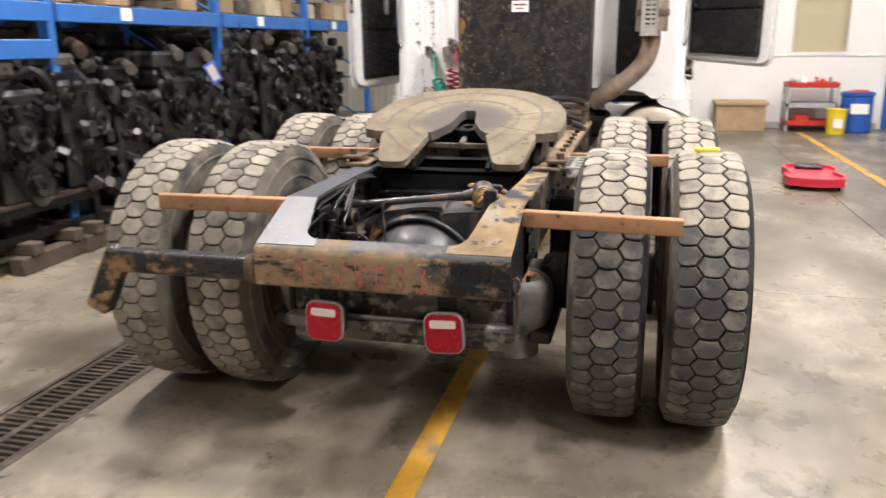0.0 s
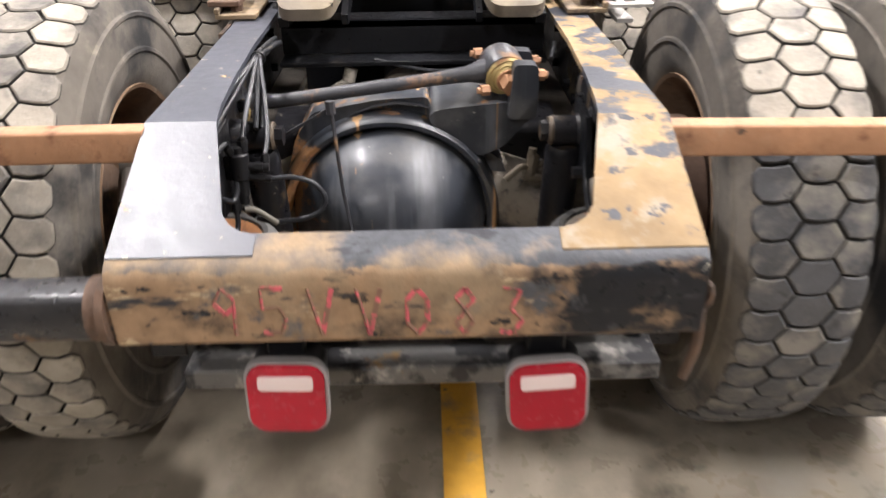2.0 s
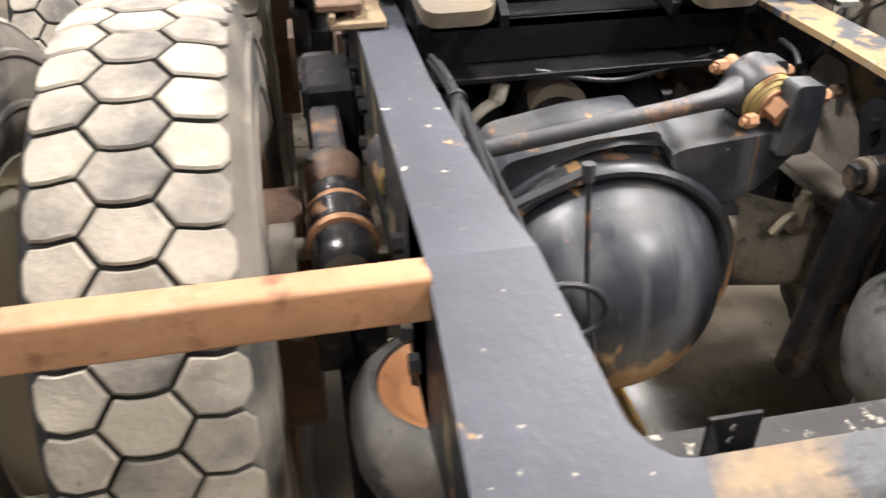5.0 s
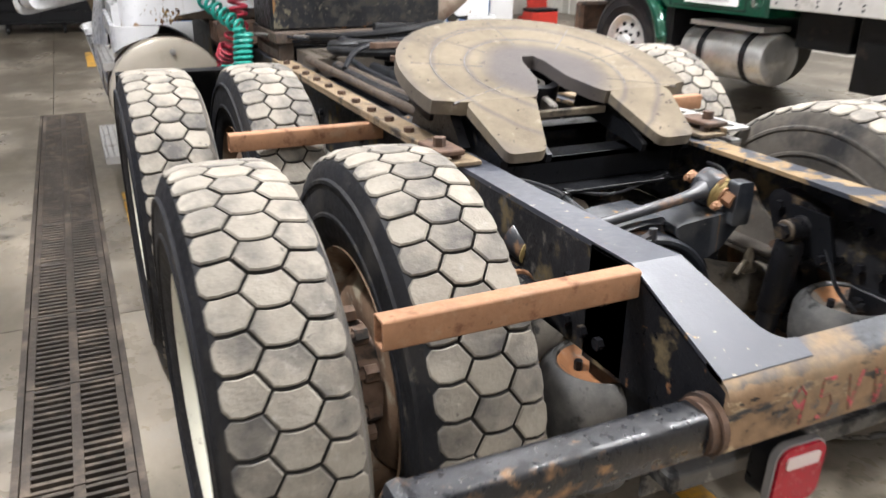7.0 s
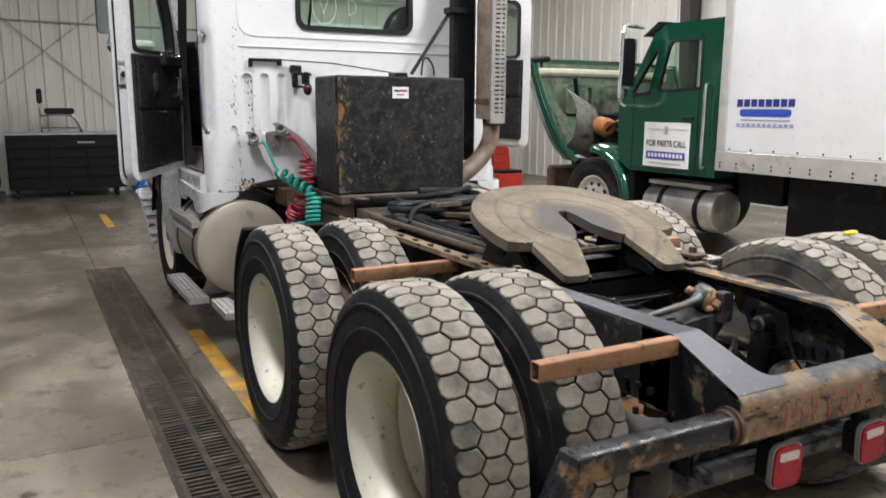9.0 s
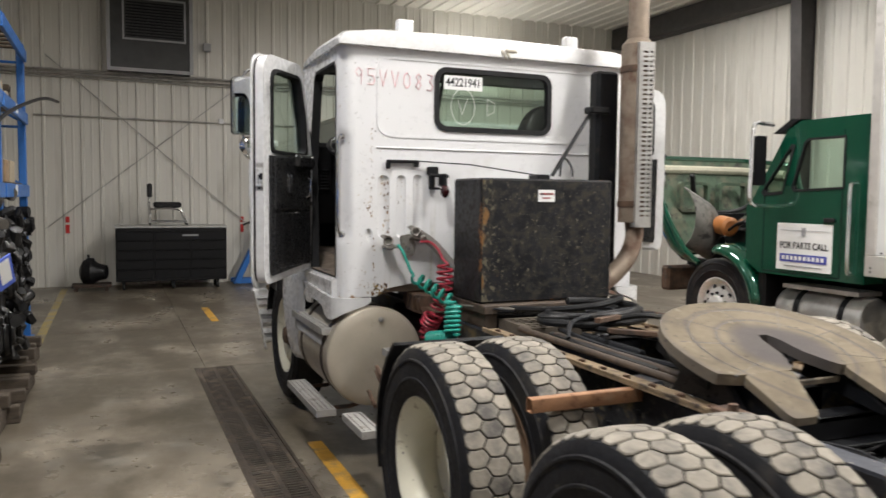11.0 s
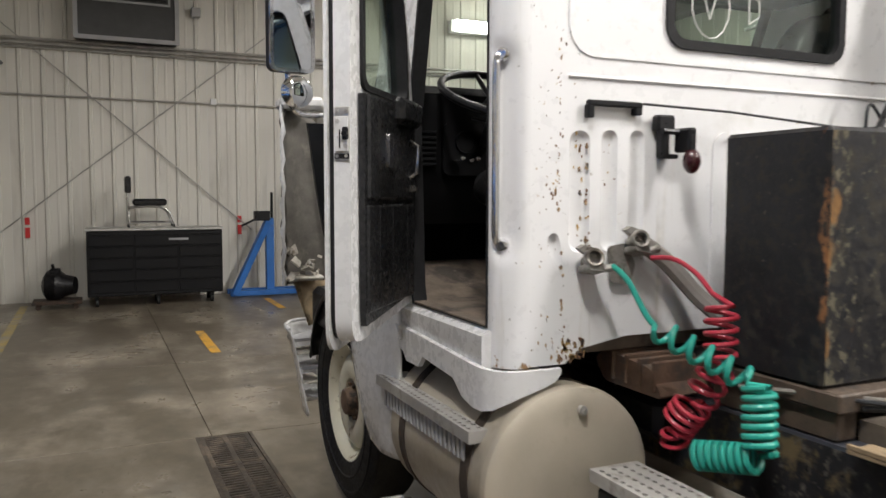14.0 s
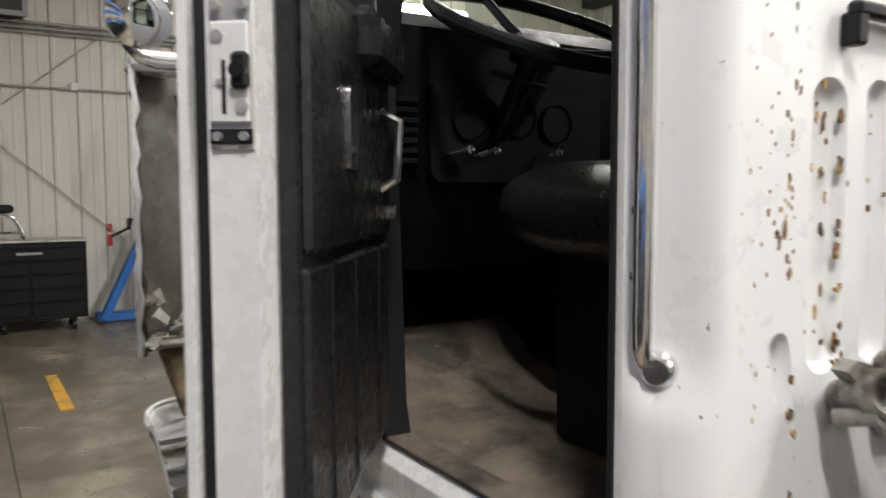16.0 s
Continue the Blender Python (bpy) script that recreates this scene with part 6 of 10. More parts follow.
def lettering(text, m, size, material, parent, name="lettering", label="", bold=0.0, width=None):
    cu = bpy.data.curves.new(name, "FONT")
    cu.body, cu.size, cu.extrude, cu.offset = text, size, 0.0006, bold
    cu.align_x, cu.align_y = "CENTER", "CENTER"
    tmp = bpy.data.objects.new("tmp", cu)
    scene.collection.objects.link(tmp)
    bpy.context.view_layer.update()
    me = bpy.data.meshes.new_from_object(tmp.evaluated_get(bpy.context.evaluated_depsgraph_get()))
    bpy.data.objects.remove(tmp)
    if width:
        xs = [v.co.x for v in me.vertices]
        k = width / (max(xs) - min(xs))
        for v in me.vertices:
            v.co.x *= k
    me.materials.clear()
    me.materials.append(material)
    ob = new(name, me)
    ob.matrix_basis = m
    ob.parent = parent
    if label:
        tagged(ob, label)
    return ob


lettering("44221941", pose(wl + 0.19, CY + 0.001, wt - 0.08, 90, 0, 0), 0.075, INK, rw, "sticker_number", "bold black stock number", 0.001, 0.235)
CHALK = mat("white_chalk_pen", (0.75, 0.80, 0.74), 0.8, bump=0)
circ = [[(0.09 + 0.085 * math.cos(a * 0.42), 0.12 + 0.115 * math.sin(a * 0.42)) for a in range(16)], [(0.055, 0.16), (0.085, 0.07), (0.12, 0.17)]]
crayon(circ, lambda u, v: (wl + 0.10 + u, CY + 0.005, wb + 0.03 + v), CHALK, rw, "chalk_mark", 0.0025, "chalk circle with a tick")
crayon([[(u * 0.11, v * 0.11) for u, v in st] for st in DIGITS["D"]], lambda u, v: (wl + 0.36 + u, CY + 0.005, wb + 0.10 + v), CHALK, rw, "chalk_letter", 0.0025)
write("95VV083", lambda u, v: (-1.0 + u, CY - 0.004 if u > 0.03 else CY + 0.0, 2.335 + v - 0.03 * u), 0.10, PINK_CRAYON, cab, "cab_crayon_figure", 0.0028, 0.78, "faint pink crayon figure")

# roof
b = B()
prof = [(-CX - 0.02, 2.565), (-CX - 0.025, 2.60), (-CX + 0.02, 2.645), (-0.85, 2.675), (0.0, 2.69), (0.85, 2.675), (CX - 0.02, 2.645), (CX + 0.025, 2.60), (CX + 0.02, 2.565)]
rows = []
for y, dz, sx in ((3.645, -0.045, 0.985), (3.655, -0.012, 1.0), (3.70, 0.0, 1.0), (4.30, 0.01, 1.0), (4.62, -0.01, 0.99), (4.74, -0.07, 0.97)):
    rows.append([b.verts.new((x * sx, y, max(2.563, z + dz) if z > 2.57 else 2.563)) for x, z in prof])
for ra, rb in zip(rows, rows[1:]):
    for i in range(len(prof) - 1):
        b.faces.new([ra[i], ra[i + 1], rb[i + 1], rb[i]])
    b.faces.new([ra[0], rb[0], rb[-1], ra[-1]])
b.faces.new(rows[0])
b.faces.new(rows[-1][::-1])
roof = part("roof", b, WHITE, truck, "white cab roof with a rolled gutter edge", smooth=40)
for x, y in ((-0.62, 3.86), (0.62, 3.86)):
    b = B()
    box(b, x - 0.055, x + 0.055, y - 0.03, y + 0.03, 2.665, 2.785, 0.012)
    part("roof_bracket", b, WHITE_PLAIN, roof)
b = B()
lathe(b, [(0.0, 0.075), (0.16, 0.065), (0.19, 0.045), (0.19, 0.0)], (-0.72, 4.25, 2.68), (0, 0, 1), 24)
part("roof_vent", b, ALU, roof)
b = B()
for x in (0.0, 0.03):
    tube(b, [(x - 0.03, 3.66, 2.62), (x - 0.02, 3.64, 2.59), (x + 0.01, 3.645, 2.55)], 0.008, 6)
box(b, 0.0, 0.08, 3.63, 3.66, 2.595, 2.615, 0.004)
part("roof_clip", b, mat("dull_tan_paint", (0.5, 0.46, 0.38), 0.6, bump=0.1), roof)

# side structure, sill, pillars
for s in (-1, 1):
    b = B()
    ox, ix = s * CX, s * (CX - 0.05)
    lo, hi = min(ox, ix), max(ox, ix)
    plate(b, [(CY + 0.0975, CZ0), (4.62, CZ0 - 0.0), (4.95, 1.05), (4.95, 1.90), (4.66, CZ1), (CY + 0.0975, CZ1)],
          [[(3.800, 1.145), (4.44, 1.145), (4.46, 1.20), (4.50, 1.86), (4.36, 2.44), (4.31, 2.485), (3.84, 2.485), (3.800, 2.44)]], "x", lo, hi)
    part("side_panel", b, WHITE, truck, "white cab side with the door opening")
    b = B()
    ring_prism(b, [(3.800, 1.145), (4.44, 1.145), (4.46, 1.20), (4.50, 1.86), (4.36, 2.44), (4.31, 2.485), (3.84, 2.485), (3.800, 2.44)],
               [(3.809, 1.150), (4.425, 1.150), (4.443, 1.21), (4.482, 1.86), (4.345, 2.43), (4.30, 2.467), (3.85, 2.467), (3.809, 2.435)], "x", lo - 0.004, hi + 0.004)
    part("door_seal", b, SEAL, truck)
    # stepped sill under the door
    b = B()
    xo = s * (CX + 0.035)
    pr = [(s * (CX - 0.02), 1.14), (s * CX, 1.14), (xo, 1.125), (xo, 1.03), (s * (CX + 0.01), 0.985), (s * (CX - 0.04), 0.98)]
    prism(b, pr, "y", 3.775, 4.62)
    sill = part("door_sill", b, WHITE, truck, "white door sill, scuffed")
    b = B()
    side_top, side_low = [(3.80, 1.03), (4.60, 1.065)], [(4.60, 0.985), (4.42, 0.965), (4.38, 0.93), (4.26, 0.93), (4.22, 0.975), (3.95, 0.955), (3.88, 0.905), (3.80, 0.89)]
    plate(b, side_top + side_low, [[(4.44 + 0.016 * math.cos(a * 0.7), 1.02 + 0.022 * math.sin(a * 0.7)) for a in range(9)]], "x", min(xo, xo + s * 0.02), max(xo, xo + s * 0.02))
    lap = [(1.14, 3.80, 0.89), (1.14, 3.74, 0.892), (1.125, 3.69, 0.905), (1.09, 3.655, 0.93), (1.03, 3.64, 0.955), (0.97, 3.638, 0.972), (0.925, 3.638, 0.99), (0.905, 3.64, 1.012)]
    rows = []
    for i, (x, y, zl) in enumerate(lap):
        k = 0.02
        ix, iy = (x - k, y) if i < 2 else (x - k * 0.7, y + k * 0.7) if i < 4 else (x, y + k)
        rows.append([b.verts.new(p) for p in ((s * x, y, 1.03), (s * x, y, zl), (s * ix, iy, zl), (s * ix, iy, 1.03))])
    for ra, rb in zip(rows, rows[1:]):
        for i in range(4):
            j = (i + 1) % 4
            b.faces.new([ra[i], ra[j], rb[j], rb[i]])
    b.faces.new(rows[0])
    b.faces.new(rows[-1][::-1])
    part("sill_skirt", b, WHITE, sill, "white lower skirt with a torn cut-out, wrapped round the corner")
    b = B()
    tube(b, curve([(s * 1.052, 3.768, 1.408), (s * 1.074, 3.762, 1.432), (s * 1.082, 3.758, 1.49), (s * 1.082, 3.757, 1.72), (s * 1.082, 3.757, 1.95), (s * 1.076, 3.758, 2.005), (s * 1.054, 3.760, 2.028)], 6), 0.0125, 14)
    for z in (1.415, 2.018):
        lathe(b, [(0.0, 0.018), (0.016, 0.017), (0.022, 0.010), (0.025, 0.0), (0.025, -0.02)], (s * 1.058, 3.752, z), (s * 0.85, -0.5, 0), 18)
    part("grab_handle", b, CHROME, truck, "chrome grab handle")
    # front lower fairing before the sill
    b = B()
    prof = []
    for z, y0, y1, bulge in ((1.135, 4.50, 5.03, 0.02), (1.06, 4.47, 5.04, 0.05), (0.95, 4.455, 4.98, 0.075), (0.85, 4.45, 4.92, 0.085), (0.74, 4.45, 4.86, 0.085), (0.62, 4.452, 4.80, 0.075), (0.53, 4.458, 4.74, 0.06), (0.500, 4.48, 4.68, 0.045)):
        row = []
        for i in range(9):
            u = i / 8
            row.append(b.verts.new((s * (CX + 0.03 + bulge * math.sin(math.pi * min(1.0, u * 0.62 + 0.08))), y0 + (y1 - y0) * u, z)))
        prof.append(row)
    for ra, rb in zip(prof, prof[1:]):
        for i in range(8):
            b.faces.new([ra[i], ra[i + 1], rb[i + 1], rb[i]])
    fa = part("fairing", b, WHITE, truck, "white bulging lower fairing panel behind the front wheel", smooth=60)
    so = fa.modifiers.new("thick", "SOLIDIFY")
    so.thickness, so.offset = 0.014, 0
    b = B()
    rows = []
    for i in range(13):
        a = radians(12 + 150 * i / 12)
        rows.append([b.verts.new((s * x, AXF + r * math.cos(a), TR + 0.02 + r * math.sin(a))) for x, r in ((0.80, 0.575), (1.10, 0.575), (1.135, 0.56), (1.14, 0.53))])
    for ra, rb in zip(rows, rows[1:]):
        for i in range(3):
            b.faces.new([ra[i], ra[i + 1], rb[i + 1], rb[i]])
    li = part("arch_liner", b, PLASTIC, truck, "black wheel arch liner over the front wheel", smooth=60)
    so = li.modifiers.new("thick", "SOLIDIFY")
    so.thickness = 0.012
    b = B()
    prism(b, rounded(4.56, 4.60, 1.0, 1.045, 0.01, 3), "x", min(xo, xo + s * 0.006), max(xo, xo + s * 0.006))
    part("side_marker", b, RED_LENS, truck)
# floor, firewall, dash, seats, interior trim
b = B()
box(b, -CX + 0.03, CX - 0.03, CY + 0.04, 4.95, 1.05, 1.135, 0.004)
prism(b, [(4.46, 1.134), (4.60, 1.15), (4.78, 1.19), (4.93, 1.27), (4.935, 1.10), (4.46, 1.10)], "x", -CX + 0.051, CX - 0.051)
cf = part("cab_floor", b, MATTING, truck, "dirty worn cab floor mat")
for s in (-1, 1):
    b = B()
    xa, xb = sorted((s * (CX + 0.008), s * (CX - 0.052)))
    box(b, xa, xb, 3.815, 4.415, 1.151, 1.158, 0.002)
    part("mat_edge", b, MATTING, cf, "worn edge of the floor mat over the sill")
# hump added to cover the floor's back, dark there from shade
b = B()
prism(b, softened([(-0.46, 1.13), (-0.40, 1.38), (-0.30, 1.44), (0.30, 1.44), (0.40, 1.38), (0.46, 1.13)], 0.05, 4), "y", 4.36, 4.92)
part("engine_tunnel", b, INTERIOR, truck, "dark hump added over the shaded back of the cab floor")
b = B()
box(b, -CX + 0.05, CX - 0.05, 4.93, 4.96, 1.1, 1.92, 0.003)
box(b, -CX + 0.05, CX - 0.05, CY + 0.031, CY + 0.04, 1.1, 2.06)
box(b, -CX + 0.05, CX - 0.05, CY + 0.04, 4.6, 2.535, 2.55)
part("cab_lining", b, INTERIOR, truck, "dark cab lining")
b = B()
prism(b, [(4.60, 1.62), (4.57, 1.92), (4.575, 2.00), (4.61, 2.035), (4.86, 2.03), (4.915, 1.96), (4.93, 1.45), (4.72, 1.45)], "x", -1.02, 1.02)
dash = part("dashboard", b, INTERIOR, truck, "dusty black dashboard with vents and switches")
b = B()
for k in range(7):
    box(b, -1.0, -0.93, 4.565, 4.585, 1.70 + k * 0.022, 1.712 + k * 0.022, 0.002)
part("air_vent", b, PLASTIC, dash)
b = B()
prism(b, rounded(-0.90, -0.40, 1.66, 1.88, 0.03, 3), "y", 4.56, 4.585)
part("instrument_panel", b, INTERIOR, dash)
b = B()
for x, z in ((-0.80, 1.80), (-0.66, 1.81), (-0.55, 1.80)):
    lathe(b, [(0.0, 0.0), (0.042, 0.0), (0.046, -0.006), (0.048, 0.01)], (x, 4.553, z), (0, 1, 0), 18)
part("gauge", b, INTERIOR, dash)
for x in (-0.85, -0.78, -0.6):
    b = B()
    tube(b, [(x, 4.56, 1.72), (x + 0.01, 4.5, 1.73)], 0.006, 6)
    ball(b, (x + 0.01, 4.495, 1.73), 0.011, 8, 6)
    part("switch_knob", b, CHROME, dash)
sm = pose(-0.72, 4.40, 1.985, 27, 0, 0)
b = B()
tube(b, [sm @ Vector((0.245 * math.cos(a * math.pi / 18), 0.245 * math.sin(a * math.pi / 18), 0)) for a in range(36)], 0.016, 10, True)
for a in (90, 210, 330):
    tube(b, [sm @ Vector((0, 0, -0.05)), sm @ Vector((0.12 * math.cos(radians(a)), 0.12 * math.sin(radians(a)), -0.03)), sm @ Vector((0.24 * math.cos(radians(a)), 0.24 * math.sin(radians(a)), 0))], 0.011, 8)
lathe(b, [(0, 0.01), (0.05, 0.005), (0.06, -0.02), (0.05, -0.05)], sm @ Vector((0, 0, -0.03)), sm.to_3x3() @ Vector((0, 0, 1)), 18)
stw = part("steering_wheel", b, PLASTIC, truck, "large black truck steering wheel")
b = B()
cyl(b, sm @ Vector((0, 0, -0.05)), (-0.70, 4.64, 1.70), 0.024, n=12)
tube(b, [(-0.66, 4.46, 1.87), (-0.76, 4.44, 1.88), (-0.83, 4.43, 1.89)], 0.007, 6)
part("steering_column", b, PLASTIC, stw)
for x in (-0.52, 0.55):
    b = B()
    m = pose(x - 0.10, 4.12, 1.615)
    for (o, sx, sy, sz), tilt in zip((((0, 0.01, -0.02), 0.265, 0.265, 0.105), ((0, -0.25, 0.33), 0.245, 0.085, 0.36)), (3, 8)):
        st = len(b.verts)
        ball(b, (0, 0, 0), 1.0, 32, 16)
        b.verts.ensure_lookup_table()
        mm = m @ pose(*o, tilt, 0, 0)
        for v in b.verts[st:]:
            q = [math.copysign(abs(c) ** e, c) for c, e in zip(v.co, (0.45, 0.45, 0.7))]
            n = max(1e-6, math.hypot(v.co.x, v.co.y))
            k = 1.0 / max(abs(v.co.x), abs(v.co.y), 1e-6) * n
            k = 1.0 + (min(k, 1.35) - 1.0) * 0.75
            v.co = mm @ Vector((v.co.x * k * sx, v.co.y * k * sy, q[2] * sz + 0.006 * math.sin(9 * v.co.x) * (v.co.z > 0)))
    seat = part("driver_seat" if x < 0 else "passenger_seat", b, SEAT, truck, "worn grey-black cab seat wrapped in plastic", smooth=60)
    b = B()
    box(b, -0.17, 0.17, -0.15, 0.16, -0.478, -0.088, 0.02, m)
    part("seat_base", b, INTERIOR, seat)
b = B()
tube(b, curve([(-0.15, 4.45, 1.13), (-0.15, 4.42, 1.40), (-0.16, 4.38, 1.62)], 5), 0.011, 8)
ball(b, (-0.16, 4.38, 1.64), 0.028, 10, 8)
part("gear_lever", b, PLASTIC, truck)
# windscreen and its frame
b = B()
A = [(-CX + 0.02, 4.95, 1.92), (CX - 0.02, 4.95, 1.92), (CX - 0.06, 4.67, 2.56), (-CX + 0.06, 4.67, 2.56)]
for p, q in zip(A, A[1:] + A[:1]):
    tube(b, [p, (Vector(p) + Vector(q)) / 2, q], 0.03, 8)
tube(b, [(0, 4.95, 1.92), (0, 4.67, 2.56)], 0.012, 6)
ws = part("windscreen", b, SEAL, truck, "two-piece windscreen in black seals")
b = B()
face(b, A)
g = part("pane", b, CAB_GLASS, ws)
g.visible_shadow = False

# doors, both standing open


def cab_door(s):
    # the passenger's door stands wider open and ends higher
    m = mirrored(pose(-1.095, 4.475, 0, 0, 0, 231.5 if s < 0 else 207.5), s)
    if s > 0:
        m = pose(0, 0, 2.525) @ Matrix.Diagonal((1, 1, 0.885, 1)) @ pose(0, 0, -2.525) @ m
    L = 0.69
    out = [(0.0, 1.175), (0.06, 1.15), (L - 0.05, 1.095), (L, 1.14), (L, 2.44), (L - 0.06, 2.525), (0.16, 2.525), (0.06, 2.20), (0.0, 1.90)]
    out = softened(out, 0.07)
    win = [(0.085, 1.915), (L - 0.085, 1.915), (L - 0.085, 2.40), (L - 0.13, 2.445), (0.20, 2.445), (0.115, 2.17)]
    win = softened(win, 0.05)
    b = B()
    plate(b, out, [win], "y", -0.034, 0.022, m)
    d = part("cab_door", b, WHITE, truck, "open white cab door with a black vinyl inner panel")
    b = B()
    ring_prism(b, [((u - 0.345) * 0.985 + 0.345, (v - 1.8) * 0.992 + 1.8) for u, v in out], [(u * 0.93 + 0.024, (v - 1.8) * 0.955 + 1.8) for u, v in out], "y", -0.050, -0.0345, m)
    part("outer_seal", b, SEAL, d)
    b = B()
    skin = [(u * 1.0 + (0.012 if u > L * 0.5 else 0.0), v - (0.03 if v < 1.4 else 0.0) + (0.008 if v > 2.3 else 0.0)) for u, v in out]
    plate(b, skin, [win], "y", -0.062, -0.0505, m)
    part("outer_skin", b, WHITE, d, "white outer door skin with a folded edge")
    b = B()
    ring_prism(b, win, [((u - 0.345) * 0.90 + 0.345, (v - 2.18) * 0.92 + 2.18) for u, v in win], "y", -0.03, 0.034, m)
    part("window_channel", b, SEAL, d)
    b = B()
    plate(b, [((u - 0.345) * 0.95 + 0.345, (v - 2.18) * 0.95 + 2.18) for u, v in win], [], "y", -0.010, -0.005, m)
    g = part("pane", b, CAB_GLASS, d)
    g.visible_shadow = False
    b = B()
    inner = [(0.075, 1.20), (L - 0.075, 1.15), (L - 0.065, 1.18), (L - 0.06, 1.90), (0.085, 1.90), (0.075, 1.86)]
    plate(b, inner, [], "y", 0.026, 0.046, m)
    box(b, 0.085, L - 0.08, 0.040, 0.058, 1.56, 1.90, 0.012, m)
    box(b, 0.085, L - 0.08, 0.040, 0.054, 1.19, 1.545, 0.010, m)
    box(b, 0.085, 0.34, 0.040, 0.09, 1.83, 1.925, 0.018, m)
    tr = part("door_panel", b, VINYL, d, "black vinyl door panel with pressed seams")
    for x in (0.18, 0.36, 0.50):
        b = B()
        box(b, x - 0.002, x + 0.002, 0.050, 0.0565, 1.20, 1.54, 0.001, m)
        part("seam", b, SEAL, tr)
    b = B()
    prism(b, rounded(0.385, 0.43, 1.67, 1.79, 0.012, 3), "y", 0.056, 0.066, m)
    part("inside_latch", b, CHROME, tr, "chrome inside latch")
    b = B()
    tube(b, [m @ Vector(p) for p in ((0.16, 0.05, 1.64), (0.165, 0.085, 1.66), (0.16, 0.09, 1.76), (0.155, 0.05, 1.78))], 0.008, 8)
    cyl(b, m @ Vector((0.11, 0.05, 1.60)), m @ Vector((0.11, 0.075, 1.60)), 0.014, n=10)
    part("pull_handle", b, CHROME, tr)
    b = B()
    box(b, L - 0.002, L + 0.003, -0.030, 0.020, 1.682, 1.852, 0.002, m)
    lp = part("latch_plate", b, GALV, d, "bolted steel door latch plate")
    b = B()
    box(b, L + 0.0032, L + 0.008, -0.028, 0.017, 1.712, 1.822, 0.003, m)
    part("latch_case", b, WHITE, lp, "white painted latch case")
    b = B()
    box(b, L + 0.0034, L + 0.0046, -0.030, 0.019, 1.690, 1.706, 0.0004, m)
    part("shim", b, SEAL, lp)
    for y, z, r in ((-0.020, 1.838, 0.0052), (0.010, 1.838, 0.0052), (-0.020, 1.698, 0.0052), (0.010, 1.698, 0.0052), (-0.018, 1.806, 0.007), (0.009, 1.730, 0.008), (-0.016, 1.756, 0.004)):
        b = B()
        cyl(b, m @ Vector((L + 0.003, y, z)), m @ Vector((L + 0.0105, y, z)), r, n=10)
        part("screw", b, GALV, lp)
    b = B()
    box(b, L + 0.006, L + 0.018, -0.001, 0.019, 1.748, 1.788, 0.004, m)
    cyl(b, m @ Vector((L + 0.004, 0.008, 1.768)), m @ Vector((L + 0.022, 0.008, 1.768)), 0.009, n=10)
    part("latch_bolt", b, CAST, lp)
    b = B()
    box(b, L + 0.0082, L + 0.0090, -0.0135, -0.0085, 1.722, 1.780, 0.0003, m)
    part("slot", b, SEAL, lp)
    b = B()
    for z in (1.30, 2.05):
        cyl(b, m @ Vector((-0.012, 0.0, z - 0.05)), m @ Vector((-0.012, 0.0, z + 0.05)), 0.016, n=10)
    part("hinge", b, CAST, d)
    # mirrors on an arm before the door
    b = B()
    mx, my = s * 1.475, 4.80
    mm = pose(mx, my, 0, 0, 0, s * -8)
    prism(b, rounded(-0.095, 0.095, 2.085, 2.495, 0.03, 4), "y", 0.0, 0.055, mm)
    mi = part("side_mirror", b, PLASTIC, truck, "tall side mirror with a round convex mirror below")
    b = B()
    ring_prism(b, rounded(-0.097, 0.097, 2.083, 2.497, 0.03, 4), rounded(-0.082, 0.082, 2.098, 2.482, 0.022, 4), "y", -0.006, 0.012, mm)
    part("mirror_rim", b, CHROME, mi)
    b = B()
    prism(b, rounded(-0.084, 0.084, 2.096, 2.484, 0.024, 4), "y", -0.002, 0.004, mm)
    part("mirror_glass", b, MIRROR, mi)
    b = B()
    lathe(b, [(0.0, -0.022), (0.035, -0.019), (0.062, -0.008), (0.068, 0.0), (0.066, 0.02), (0, 0.03)], (mx - s * 0.02, my + 0.01, 2.005), (0, 1, 0), 28)
    part("convex_mirror", b, MIRROR, mi)
    b = B()
    tube(b, curve([(s * 1.10, 4.90, 2.50), (s * 1.3, 4.84, 2.55), (s * 1.475, 4.84, 2.53), (s * 1.475, 4.845, 2.3), (s * 1.475, 4.84, 1.95), (s * 1.3, 4.85, 1.92), (s * 1.10, 4.93, 1.93)], 5), 0.011, 8)
    part("mirror_arm", b, CHROME, mi)


cab_door(-1)
cab_door(1)

# tilted hood and broken bumper in front
HOODIN = mat("bare_fibreglass_inside", (0.13, 0.12, 0.105), 0.85, var=0.3, scale=8, layers=[((0.24, 0.22, 0.19), 10, 0.55, 0.7, 0.9)], bump=0.5, bscale=120)
b = B()
n = 12
ro = []
for i in range(n + 1):
    t = i / n
    jag = 0.012 * math.sin(i * 2.7)
    ro.append([b.verts.new((x + (jag if abs(x) > 1.2 else 0), y, 1.06 + (1.02 if abs(x) > 1.05 else 0.62) * t)) for x, y in ((-1.26, 5.96), (-1.25, 6.04), (-1.10, 6.14), (-0.7, 6.24), (0, 6.28), (0.7, 6.24), (1.10, 6.14), (1.25, 6.04), (1.26, 5.96))])
for ra, rb in zip(ro, ro[1:]):
    for i in range(8):
        b.faces.new([ra[i], ra[i + 1], rb[i + 1], rb[i]])
hood = part("hood", b, HOODIN, truck, "hood tilted forward, raw fibreglass inside")
so = hood.modifiers.new("thick", "SOLIDIFY")
so.thickness = 0.02
